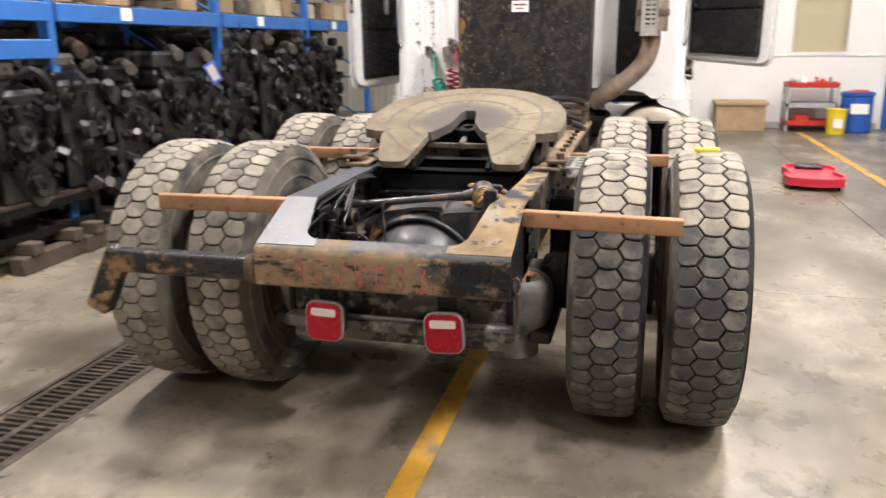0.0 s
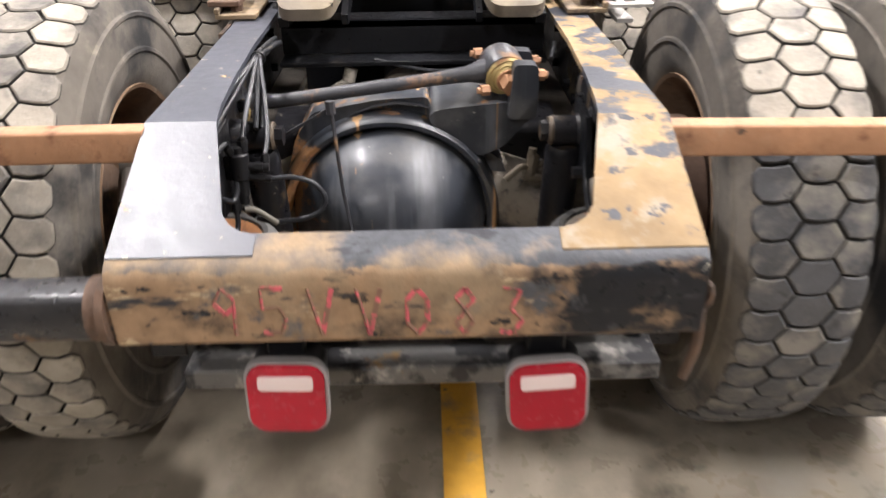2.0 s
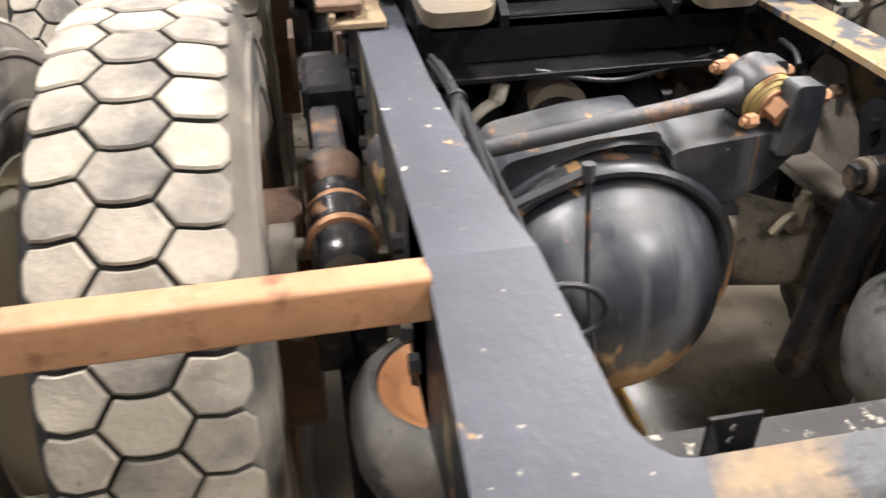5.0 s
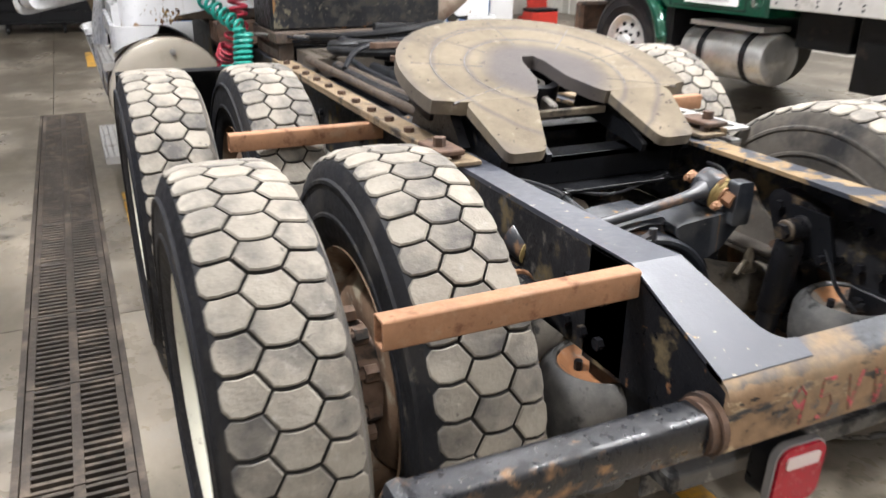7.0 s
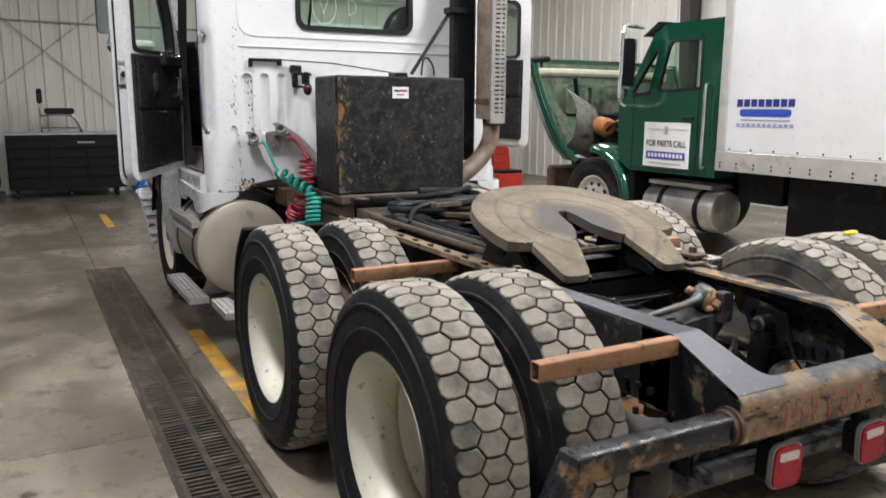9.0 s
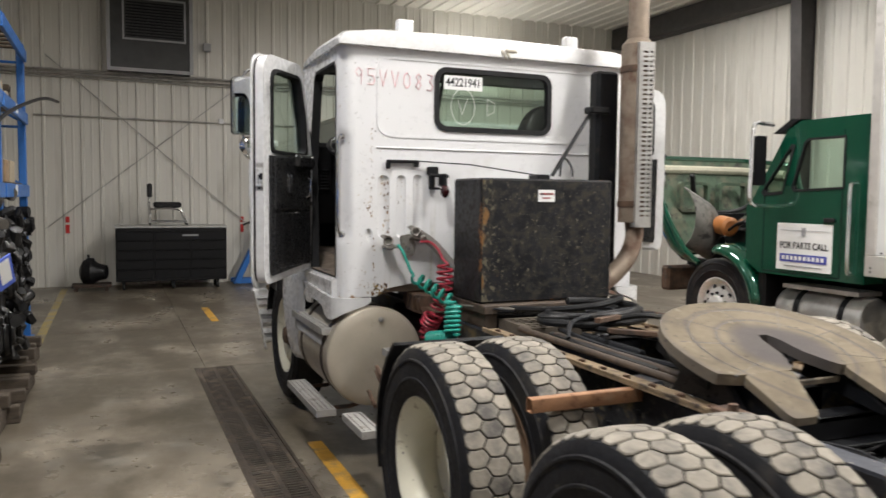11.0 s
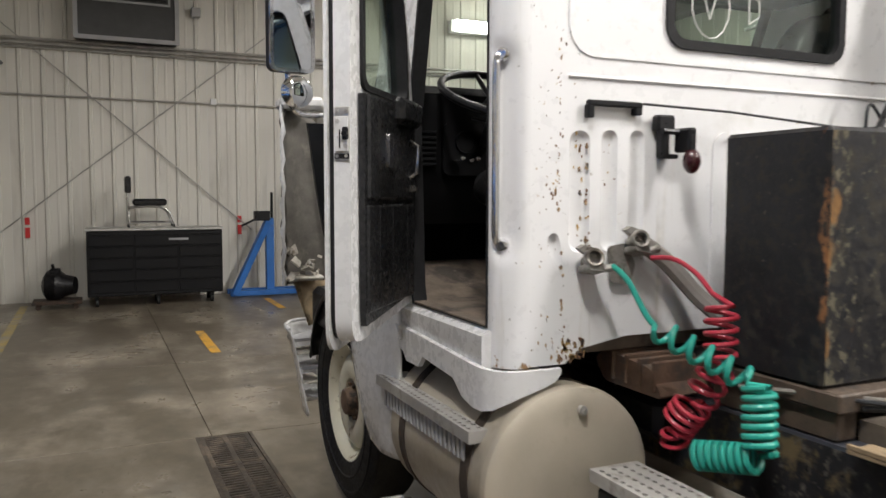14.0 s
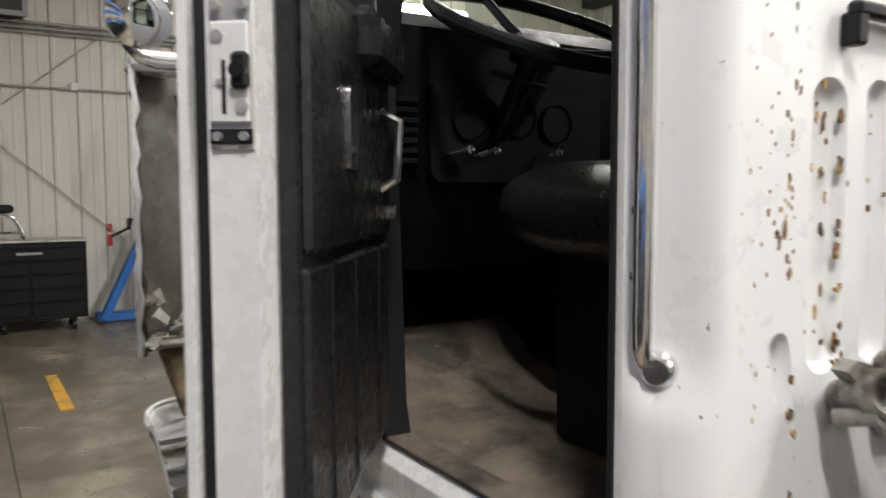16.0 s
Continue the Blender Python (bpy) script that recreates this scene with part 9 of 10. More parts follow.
for x in (-0.15, 0.12):
    tube(b, [(sx + x, sy - 0.17, 1.41), (sx + x, sy + 0.17, 1.41)], 0.015, 8)
part("chrome_frame", b, CHROME, stl)
for x in (-0.30, 0.31):
    for s in (-1, 1):
        b = B()
        cyl(b, (sx + x - 0.012, sy + s * 0.18, 1.135), (sx + x + 0.012, sy + s * 0.18, 1.135), 0.024, n=12)
        part("caster", b, PLASTIC, stl)

# blue hoist, dark gearbox on a dolly
hs = thing("engine_crane", "blue folding engine crane standing against the wall", "engine crane")
b = B()
tube_pts = [(-0.28, 13.6, 0.06), (0.30, 13.75, 1.15)]
box(b, -0.05, 0.05, -0.05, 0.05, 0.0, 1.25, 0.006, pose(-0.30, 13.62, 0.05, 0, 27, 12))
part("strut", b, BLUE_STEEL, hs)
b = B()
box(b, 0.22, 0.34, 13.70, 13.82, 0.05, 1.22, 0.006)
part("mast", b, BLUE_STEEL, hs)
b = B()
box(b, -0.35, 0.75, 13.60, 13.70, 0.03, 0.11, 0.006)
box(b, -0.35, 0.75, 13.90, 14.0, 0.03, 0.11, 0.006)
part("base_leg", b, BLUE_STEEL, hs)
b = B()
box(b, 0.05, 0.28, 13.68, 13.84, 1.18, 1.33, 0.01)
cyl(b, (0.32, 13.76, 1.2), (0.32, 13.76, 1.62), 0.02, n=8)
cyl(b, (-0.15, 13.76, 1.10), (0.10, 13.76, 1.22), 0.018, n=8)
part("winch", b, PLASTIC, hs)
gbx = thing("gearbox", "dark greasy gearbox on a small dolly", "gearbox")
b = B()
lathe(b, [(0.0, -0.15), (0.14, -0.15), (0.21, -0.10), (0.21, 0.04), (0.15, 0.12), (0.12, 0.25), (0, 0.25)], (-2.72, 13.55, 0.32), (1, -0.3, 0), 20)
box(b, -2.80, -2.66, 13.45, 13.6, 0.45, 0.56, 0.02)
cyl(b, (-2.74, 13.5, 0.5), (-2.76, 13.48, 0.62), 0.02, n=8)
part("casing", b, ENG_A, gbx)
b = B()
box(b, -3.02, -2.40, 13.35, 13.75, 0.07, 0.12, 0.006)
for x in (-2.95, -2.48):
    for y in (13.4, 13.7):
        cyl(b, (x, y - 0.015, 0.035), (x, y + 0.015, 0.035), 0.035, n=12)
part("dolly", b, ENG_C, gbx)

# ---- office front with door, window and shop things ----
OY, OX0, OX1, OZ = 11.95, 1.2, 6.0, 2.95
off = thing("wall_office", "white board front of the site office", "wall", kind="structure")
b = B()
dx0, dx1, dz = 4.60, 5.53, 2.05
wx0, wx1, wz0, wz1 = 3.14, 3.96, 1.24, 2.15
plate(b, [(OX0, 0.0), (dx0, 0.0), (dx0, dz), (dx1, dz), (dx1, 0.0), (OX1, 0.0), (OX1, OZ), (OX0, OZ)], [[(wx0, wz0), (wx1, wz0), (wx1, wz1), (wx0, wz1)]], "y", OY, OY + 0.12)
part("front", b, OFFICE, off, smooth=0)
b = B()
box(b, OX1 - 0.12, OX1, OY + 0.121, Y1 - 0.05, 0, OZ)
box(b, OX0, OX0 + 0.12, OY + 0.121, Y1 - 0.05, 0, OZ)
part("return_wall", b, OFFICE, off, smooth=0)
b = B()
box(b, OX0 - 0.02, OX1 + 0.02, OY - 0.02, Y1 - 0.05, OZ, OZ + 0.06)
part("lid", b, OFFICE, off, smooth=0)
b = B()
box(b, OX0, dx0 - 0.06, OY - 0.016, OY - 0.001, 0.0, 0.10, 0.003)
box(b, dx1 + 0.06, OX1, OY - 0.016, OY - 0.001, 0.0, 0.10, 0.003)
tagged(part("skirting", b, GREY_TRIM, off))
b = B()
box(b, OX0, wx0 - 0.06, OY - 0.012, OY - 0.001, 1.17, 1.20, 0.003)
box(b, wx0 - 0.06, dx0 - 0.06, OY - 0.012, OY - 0.001, 1.17, 1.20, 0.003)
part("wall_trim", b, OFFICE, off)
wn = thing("window_1", "office window with a beige blind in a white frame", "window", kind="structure")
b = B()
ring_prism(b, [(wx0 - 0.05, wz0 - 0.05), (wx1 + 0.05, wz0 - 0.05), (wx1 + 0.05, wz1 + 0.05), (wx0 - 0.05, wz1 + 0.05)], [(wx0, wz0), (wx1, wz0), (wx1, wz1), (wx0, wz1)], "y", OY - 0.02, OY + 0.03)
part("window_frame", b, WHITE_PLAIN, wn)
b = B()
box(b, wx0, wx1, OY + 0.07, OY + 0.08, wz0, wz1)
part("blind", b, mat("beige_blind", (0.62, 0.52, 0.38), 0.8, var=0.06, bump=0.05), wn)
b = B()
box(b, wx0, wx1, OY + 0.04, OY + 0.045, wz0, wz1)
g = part("pane", b, glass_mat("clear_glass", (0.9, 0.92, 0.9)), wn)
g.visible_shadow = False
BLUE_DOOR = mat("blue_door_paint", (0.015, 0.11, 0.38), 0.38, var=0.1, scale=3, layers=[((0.05, 0.10, 0.2), 4, 0.6, 0.8, 0.6)], bump=0.05)
dr1 = thing("door_1", "blue painted steel door with a glazed upper light", "door", kind="structure")
b = B()
plate(b, [(dx0 + 0.005, 0.01), (dx1 - 0.005, 0.01), (dx1 - 0.005, dz - 0.005), (dx0 + 0.005, dz - 0.005)], [[(4.74, 0.98), (5.36, 0.98), (5.36, 1.75), (4.74, 1.75)]], "y", OY + 0.03, OY + 0.075)
part("leaf", b, BLUE_DOOR, dr1)
b = B()
ring_prism(b, [(4.70, 0.94), (5.40, 0.94), (5.40, 1.79), (4.70, 1.79)], [(4.75, 0.99), (5.35, 0.99), (5.35, 1.74), (4.75, 1.74)], "y", OY + 0.015, OY + 0.085)
part("light_frame", b, WHITE_PLAIN, dr1)
b = B()
box(b, 4.74, 5.36, OY + 0.05, OY + 0.056, 0.98, 1.75)
g = part("pane", b, bpy.data.materials["clear_glass"], dr1)
g.visible_shadow = False
b = B()
box(b, 5.42, 5.48, OY + 0.018, OY + 0.03, 0.95, 1.12, 0.004)
tube(b, [(5.45, OY + 0.02, 1.02), (5.45, OY - 0.03, 1.02), (5.36, OY - 0.035, 1.02)], 0.009, 8)
part("door_handle", b, CHROME, dr1)
b = B()
for xa, xb in ((dx0 - 0.055, dx0), (dx1, dx1 + 0.055)):
    box(b, xa, xb, OY - 0.012, OY + 0.10, 0.0, dz + 0.055, 0.004)
box(b, dx0, dx1, OY - 0.012, OY + 0.10, dz, dz + 0.055, 0.004)
part("door_frame", b, WHITE_PLAIN, dr1)
b = B()
box(b, 5.32, 5.78, 11.55, 11.9, 0.0, 0.012, 0.003)
thing("doormat", "pale flat mat at the foot of the office door", "mat", bm=b, material=GREY_TRIM)

sh = thing("tool_cart", "grey tool cart with red trays holding small tools", "cart")
b = B()
for x in (3.06, 3.78):
    for y in (11.35, 11.75):
        box(b, x - 0.02, x + 0.02, y - 0.02, y + 0.02, 0.0, 0.76, 0.004)
part("leg", b, GREY_TRIM, sh)
REDT = mat("red_tray_enamel", (0.50, 0.035, 0.022), 0.4, var=0.15, bump=0.05)
for z in (0.10, 0.38, 0.70):
    b = B()
    box(b, 3.04, 3.80, 11.33, 11.77, z, z + 0.015, 0.003)
    for xa, xb, ya, yb in ((3.04, 3.80, 11.33, 11.345), (3.04, 3.80, 11.755, 11.77), (3.04, 3.055, 11.345, 11.755), (3.785, 3.80, 11.345, 11.755)):
        box(b, xa, xb, ya, yb, z + 0.015, z + 0.08, 0.003)
    part("tray", b, REDT if z != 0.38 else GREY_TRIM, sh)
rr = random.Random(9)
for i in range(7):
    b = B()
    x = 3.12 + 0.095 * i
    h = rr.uniform(0.06, 0.15)
    cyl(b, (x, 11.45 + rr.uniform(0, 0.2), 0.715), (x, 11.45 + rr.uniform(0, 0.2), 0.715 + h), rr.uniform(0.025, 0.05), n=14)
    thing("shop_can", "small can on the tool cart", "can", "cans on the cart", bm=b, material=rr.choice((GALV, ENG_A, REDT, WHITE_PLAIN)))
b = B()
box(b, 3.20, 3.42, 11.40, 11.6, 0.115, 0.26, 0.01)
thing("red_tool_box", "small red box on the lower tray", "tool box", bm=b, material=REDT)
b = B()
box(b, 1.98, 2.74, 11.30, 11.85, 0.0, 0.42, 0.004)
cb = thing("carton", "large brown cardboard carton by the office wall", "box", bm=b, material=CARD)
b = B()
box(b, 1.95, 2.77, 11.27, 11.87, 0.42, 0.47, 0.003)
part("lid", b, CARD, cb)
b = B()
lathe(b, [(0.0, 0.0), (0.22, 0.0), (0.235, 0.02), (0.235, 0.30), (0.245, 0.31), (0.235, 0.32), (0.235, 0.56), (0.25, 0.58), (0.25, 0.62), (0.235, 0.63), (0.22, 0.60), (0, 0.58)], (4.10, 11.45, 0.0), (0, 0, 1), 28)
bd = thing("blue_drum", "blue plastic drum used as a waste bin", "drum", bm=b, material=mat("blue_plastic", (0.014, 0.09, 0.42), 0.4, var=0.12, bump=0.05))
b = B()
box(b, 3.96, 4.22, 11.2045, 11.2105, 0.30, 0.46)
part("paper_label", b, PAPER, bd)
b = B()
for k in range(5):
    ball(b, (4.02 + 0.045 * k, 11.42 + 0.03 * (k % 2), 0.63), 0.055, 10, 6, (1, 1, 0.7))
part("rags", b, mat("red_rag", (0.5, 0.10, 0.10), 0.9, bump=0.2), bd)
b = B()
lathe(b, [(0.0, 0.0), (0.13, 0.0), (0.145, 0.36), (0.155, 0.365), (0.155, 0.385), (0.14, 0.385), (0.135, 0.37), (0, 0.35)], (3.76, 11.15, 0.0), (0, 0, 1), 24)
pl = thing("yellow_pail", "yellow plastic pail on the concrete floor", "pail", bm=b, material=mat("yellow_plastic", (0.72, 0.55, 0.03), 0.4, var=0.08, bump=0.04))
b = B()
box(b, 3.69, 3.83, 11.003, 11.009, 0.10, 0.24)
part("label", b, PAPER, pl)
# red creeper on the floor
cr = thing("mechanic_creeper", "red plastic mechanic's creeper lying on the concrete", "creeper")
b = B()
pts = [(-0.30, -0.52), (-0.34, -0.3), (-0.26, 0.0), (-0.32, 0.25), (-0.28, 0.5), (-0.12, 0.58), (0.12, 0.58), (0.28, 0.5), (0.32, 0.25), (0.26, 0.0), (0.34, -0.3), (0.30, -0.52), (0.1, -0.60), (-0.1, -0.60)]
cm = pose(2.53, 6.36, 0.0, 0, 0, -5) @ Matrix.Diagonal((0.85, 0.9, 0.85, 1))
prism(b, pts, "z", 0.055, 0.115, cm)
ring_prism(b, pts, [(x * 0.9, y * 0.93) for x, y in pts], "z", 0.1, 0.15, cm)
part("body", b, mat("red_plastic", (0.60, 0.03, 0.06), 0.35, var=0.1, bump=0.05), cr)
b = B()
box(b, -0.16, 0.16, 0.30, 0.56, 0.115, 0.165, 0.02, cm)
part("headrest", b, VINYL, cr)
for x, y in ((-0.25, -0.45), (0.25, -0.45), (-0.25, 0.4), (0.25, 0.4), (-0.25, 0), (0.25, 0)):
    b = B()
    p = cm @ Vector((x, y, 0.03))
    cyl(b, p - Vector((0.012, 0, 0)), p + Vector((0.012, 0, 0)), 0.03, n=12)
    part("caster", b, PLASTIC, cr)
# red jack stand things near the far right
jk = thing("floor_jack", "red floor jack standing upright with holes in its frame", "jack")
b = B()
plate(b, [(-0.16, 0.0), (0.16, 0.0), (0.14, 0.72), (-0.14, 0.72)], [[(0.06 * i + 0.015 * math.cos(a * 1.05), 0.12 + 0.13 * j + 0.015 * math.sin(a * 1.05)) for a in range(6)] for i in (-1, 0, 1) for j in range(4)], "y", -0.02, 0.02, pose(7.3, 13.2, 0.0, -8, 0, 10) @ Matrix.Diagonal((1.6, 1.4, 1.45, 1)))
part("frame", b, REDT, jk)
b = B()
box(b, -0.18, 0.18, -0.03, 0.20, 0.0, 0.05, 0.006, pose(7.3, 13.2, 0.0, 0, 0, 10) @ Matrix.Diagonal((1.6, 1.4, 1.0, 1)))
part("foot", b, REDT, jk)
b = B()
box(b, 6.2, 6.75, 11.6, 11.95, 0.0, 0.28, 0.015)
t = thing("red_tool_case", "red and black tool case on the floor by the wall", "tool case", bm=b, material=REDT)
b = B()
box(b, 6.2, 6.75, 11.6, 11.95, 0.282, 0.34, 0.015)
part("lid", b, CHEST, t)

# ---- green box truck parked alongside ----
GREEN = mat("metallic_green_paint", (0.003, 0.066, 0.036), 0.12, 0.25, var=0.12, scale=2, bump=0.02, coat=1.0)
BEIGE_IN = mat("dull_green_moulding", (0.060, 0.095, 0.060), 0.75, var=0.3, layers=[((0.17, 0.16, 0.11), 4, 0.48, 0.66, 0.85), ((0.03, 0.032, 0.027), 7, 0.53, 0.68, 0.8)], bump=0.3)
BEIGE = mat("beige_fibreglass", (0.46, 0.44, 0.34), 0.7, var=0.15, layers=[((0.22, 0.21, 0.17), 6, 0.58, 0.75, 0.8)], bump=0.2)
gt = thing("box_truck", "green box truck with white box body, hood tipped open", "truck")
GX, GW = 3.70, 2.2
gt.location = (-0.06, -0.085, 0)
b = B()
side = [(3.93, 0.93), (5.12, 0.93), (5.30, 1.05), (5.32, 1.60), (5.24, 1.66), (4.82, 2.33), (4.66, 2.41), (3.93, 2.41)]
win = [(4.16, 1.765), (4.72, 1.74), (4.75, 1.78), (4.62, 2.20), (4.57, 2.24), (4.16, 2.24)]
vent_win = [(4.85, 1.72), (5.10, 1.70), (5.12, 1.74), (4.76, 2.20), (4.72, 2.18)]
for x in (GX, GX + GW - 0.05):
    plate(b, side, [win, vent_win], "x", x, x + 0.05)
for (ya, za), (yb, zb) in (((3.93, 0.93), (3.93, 2.41)), ((3.93, 2.41), (4.66, 2.41)), ((4.66, 2.41), (4.82, 2.33))):
    face(b, [(GX + 0.05, ya, za), (GX + GW - 0.05, ya, za), (GX + GW - 0.05, yb, zb), (GX + 0.05, yb, zb)])
box(b, GX + 0.05, GX + GW - 0.05, 5.20, 5.30, 0.95, 1.66, 0.01)
gc = part("cab", b, GREEN, gt, "glossy dark green cab")
b = B()
ring_prism(b, win, [((y - 4.43) * 0.93 + 4.43, (z - 2.01) * 0.92 + 2.01) for y, z in win], "x", GX - 0.006, GX + 0.03)
ring_prism(b, vent_win, [((y - 4.92) * 0.84 + 4.92, (z - 1.90) * 0.84 + 1.90) for y, z in vent_win], "x", GX - 0.006, GX + 0.03)
part("window_seal", b, SEAL, gc)
for x in (GX + 0.01, GX + GW - 0.03):
    b = B()
    plate(b, win, [], "x", x, x + 0.005)
    plate(b, vent_win, [], "x", x, x + 0.005)
    g = part("pane", b, CAB_GLASS, gc)
    g.visible_shadow = False
b = B()
for y in (4.18, 5.08):
    box(b, GX - 0.003, GX - 0.0005, y - 0.004, y + 0.004, 0.96, 2.3)
box(b, GX - 0.003, GX - 0.0005, 4.18, 5.08, 0.955, 0.963)
box(b, GX - 0.022, GX - 0.001, 4.24, 4.36, 1.46, 1.50, 0.005)
part("door_gap", b, SEAL, gc)
b = B()
tube(b, curve([(GX - 0.005, 4.06, 1.02), (GX - 0.05, 4.06, 1.05), (GX - 0.05, 4.06, 1.5), (GX - 0.05, 4.06, 1.78), (GX - 0.005, 4.06, 1.81)], 4), 0.015, 8)
part("grab_bar", b, CHROME, gc)
b = B()
prism(b, [(5.00, 2.31), (4.78, 2.44), (4.68, 2.43), (4.88, 2.32)], "x", GX, GX + GW)
part("visor", b, CHEST, gc)
b = B()
A = [(GX + 0.05, 5.22, 1.66), (GX + GW - 0.05, 5.22, 1.66), (GX + GW - 0.1, 4.82, 2.32), (GX + 0.1, 4.82, 2.32)]
face(b, A)
g = part("windscreen", b, CAB_GLASS, gc)
g.visible_shadow = False
b = B()
box(b, GX + 0.2, GX + 0.7, 4.2, 4.35, 1.2, 2.0, 0.05)
box(b, GX + 0.2, GX + 0.7, 4.3, 4.75, 1.2, 1.35, 0.05)
box(b, GX + 1.3, GX + 1.9, 4.2, 4.35, 1.2, 2.0, 0.05)
box(b, GX + 0.1, GX + GW - 0.1, 4.95, 5.2, 1.3, 1.68, 0.04)
part("cab_interior", b, INTERIOR, gc)
m = pose(GX + 0.5, 4.80, 1.62, -35, 0, 0)
b = B()
tube(b, [m @ Vector((0.22 * math.cos(a * math.pi / 12), 0.22 * math.sin(a * math.pi / 12), 0)) for a in range(24)], 0.014, 8, True)
part("steering_wheel", b, PLASTIC, gc)
# notice on the door
b = B()
box(b, GX - 0.008, GX - 0.004, 4.26, 4.895, 0.99, 1.44)
sg = part("door_sign", b, PAPER, gt, "white paper notice taped on the door")
lettering("FOR PARTS CALL", pose(GX - 0.010, 4.578, 1.225, 90, 0, -90), 0.088, INK, sg, "sign_text", "bold black words", 0.0015, 0.55)
b = B()
box(b, GX - 0.012, GX - 0.009, 4.31, 4.85, 1.07, 1.145)
part("sign_band", b, mat("blue_print", (0.045, 0.06, 0.36), 0.6, bump=0), sg, "blue band")
b = B()
for k in range(10):
    box(b, GX - 0.014, GX - 0.0125, 4.34 + k * 0.05, 4.372 + k * 0.05, 1.088, 1.128)
part("number_bars", b, PAPER, sg)
b = B()
box(b, GX - 0.012, GX - 0.009, 4.36, 4.80, 1.025, 1.034)
part("sign_line", b, GREY_TRIM, sg)
b = B()
box(b, GX - 0.012, GX - 0.009, 4.30, 4.85, 1.37, 1.374)
part("sign_line", b, GREY_TRIM, sg)
b = B()
box(b, GX - 0.0125, GX - 0.0095, 4.555, 4.60, 1.32, 1.40)
part("sign_emblem", b, GREY_TRIM, sg)
# box body
b = B()
bx0, bx1, by0, by1, bz0, bz1 = 3.68, 6.21, -4.0, 3.895, 1.19, 3.95
box(b, bx0, bx1, by0, by1, bz0, bz1, 0.01)
bd = part("box_body", b, WHITE_PLAIN, gt, "smooth white box body with riveted lower rail")
RAILM = mat("scuffed_alu_rail", (0.55, 0.53, 0.50), 0.45, 0.4, var=0.12, layers=[((0.3, 0.27, 0.23), 6, 0.58, 0.75, 0.7)], bump=0.1)
b = B()
box(b, bx0 - 0.012, bx0 + 0.02, by0, by1 + 0.012, 1.01, bz0, 0.004)
box(b, bx1 - 0.02, bx1 + 0.012, by0, by1 + 0.012, 1.01, bz0, 0.004)
box(b, bx0 - 0.012, bx0 + 0.10, by1 - 0.09, by1 + 0.014, bz0, bz1, 0.01)
box(b, bx0, bx1, by0, by1, 1.06, bz0 - 0.002)
part("lower_rail", b, RAILM, bd)
rb = B()
lathe(rb, [(0.0, -0.005), (0.008, -0.004), (0.011, 0.0)], (0, 0, 0), (1, 0, 0), 8)
rme = mesh_of("rivet", rb, CAST, 30)
for k in range(26):
    for z in (1.05, 1.085):
        sub("rivet", rme, bd, pose(bx0 - 0.012, by1 - 0.05 - k * 0.19, z))
    sub("rivet", rme, bd, pose(bx0 - 0.001, by1 - 0.14 - k * 0.24, 1.215))
NAVY = mat("navy_vinyl", (0.02, 0.03, 0.22), 0.4, bump=0)
x = bx0 - 0.0035
for k in range(8):
    b = B()
    y = 3.70 - k * 0.077
    box(b, x, x + 0.002, y - 0.062, y, 1.60, 1.665)
    part("name_bar", b, NAVY, bd, "navy vinyl bar")
b = B()
prism(b, rounded(3.125, 3.665, 1.515, 1.58, 0.03, 4), "x", x, x + 0.002)
part("company_band", b, mat("royal_blue_vinyl", (0.03, 0.07, 0.40), 0.4, bump=0), bd)
b = B()
for k in range(11):
    y = 3.695 - k * 0.056
    box(b, x, x + 0.002, y - 0.04, y, 1.425, 1.452)
box(b, x, x + 0.002, 3.135, 3.645, 1.477, 1.488)
part("number_bars", b, mat("pale_blue_vinyl", (0.25, 0.30, 0.48), 0.4, bump=0), bd)
# chassis, tank, wheels, fender
b = B()
box(b, 4.31, 4.39, -3.9, 6.9, 0.72, 0.94, 0.006)
ch = part("chassis_rail", b, BLACK_STEEL, gt, "black truck chassis rail")
# the wide block at y 1.2 to 3.3 is added to darken the underside
for nm, bx in (("chassis_rail", (5.31, 5.39, -3.9, 6.9, 0.72, 0.94)), ("cab_mount", (4.0, 5.6, 3.4, 3.9, 0.70, 1.05)), ("cross_beam", (4.0, 5.6, 0.2, 0.4, 0.60, 1.0)), ("cross_beam", (3.75, 5.85, -1.8, -1.7, 0.3, 0.9)), ("side_box", (3.95, 5.85, 1.2, 3.3, 0.45, 1.0)), ("splash_plate", (3.80, 5.95, -1.65, -1.63, 0.25, 1.05))):
    b = B()
    box(b, *bx, 0.01)
    part(nm, b, BLACK_STEEL, gt)
b = B()
lathe(b, [(0.0, 3.98), (0.16, 3.985), (0.205, 4.0), (0.215, 4.03), (0.215, 4.93), (0.20, 4.96), (0, 4.97)], (3.97, 0, 0.58), (0, 1, 0), 36)
tk = part("fuel_tank", b, ALU, gt, "polished aluminium fuel tank")
b = B()
step_plate(b, 3.80, 4.1, 4.05, 4.9, 0.84, 5)
part("tank_step", b, GALV, tk)
for y in (4.2, 4.7):
    b = B()
    lathe(b, [(0.217, y - 0.03), (0.223, y - 0.03), (0.223, y + 0.03), (0.217, y + 0.03)], (3.97, 0, 0.58), (0, 1, 0), 36)
    part("strap", b, CHEST, tk)
WHT = mat("polished_alloy", (0.70, 0.69, 0.67), 0.35, 0.45, var=0.08, bump=0.03)
b = B()
lathe(b, [(0.288, 0.10), (0.30, 0.112), (0.288, 0.115), (0.262, 0.09), (0.235, 0.075), (0.16, 0.095), (0.10, 0.10), (0.095, 0.15), (0.05, 0.17), (0, 0.17)], (0, 0, 0), (1, 0, 0), 40)
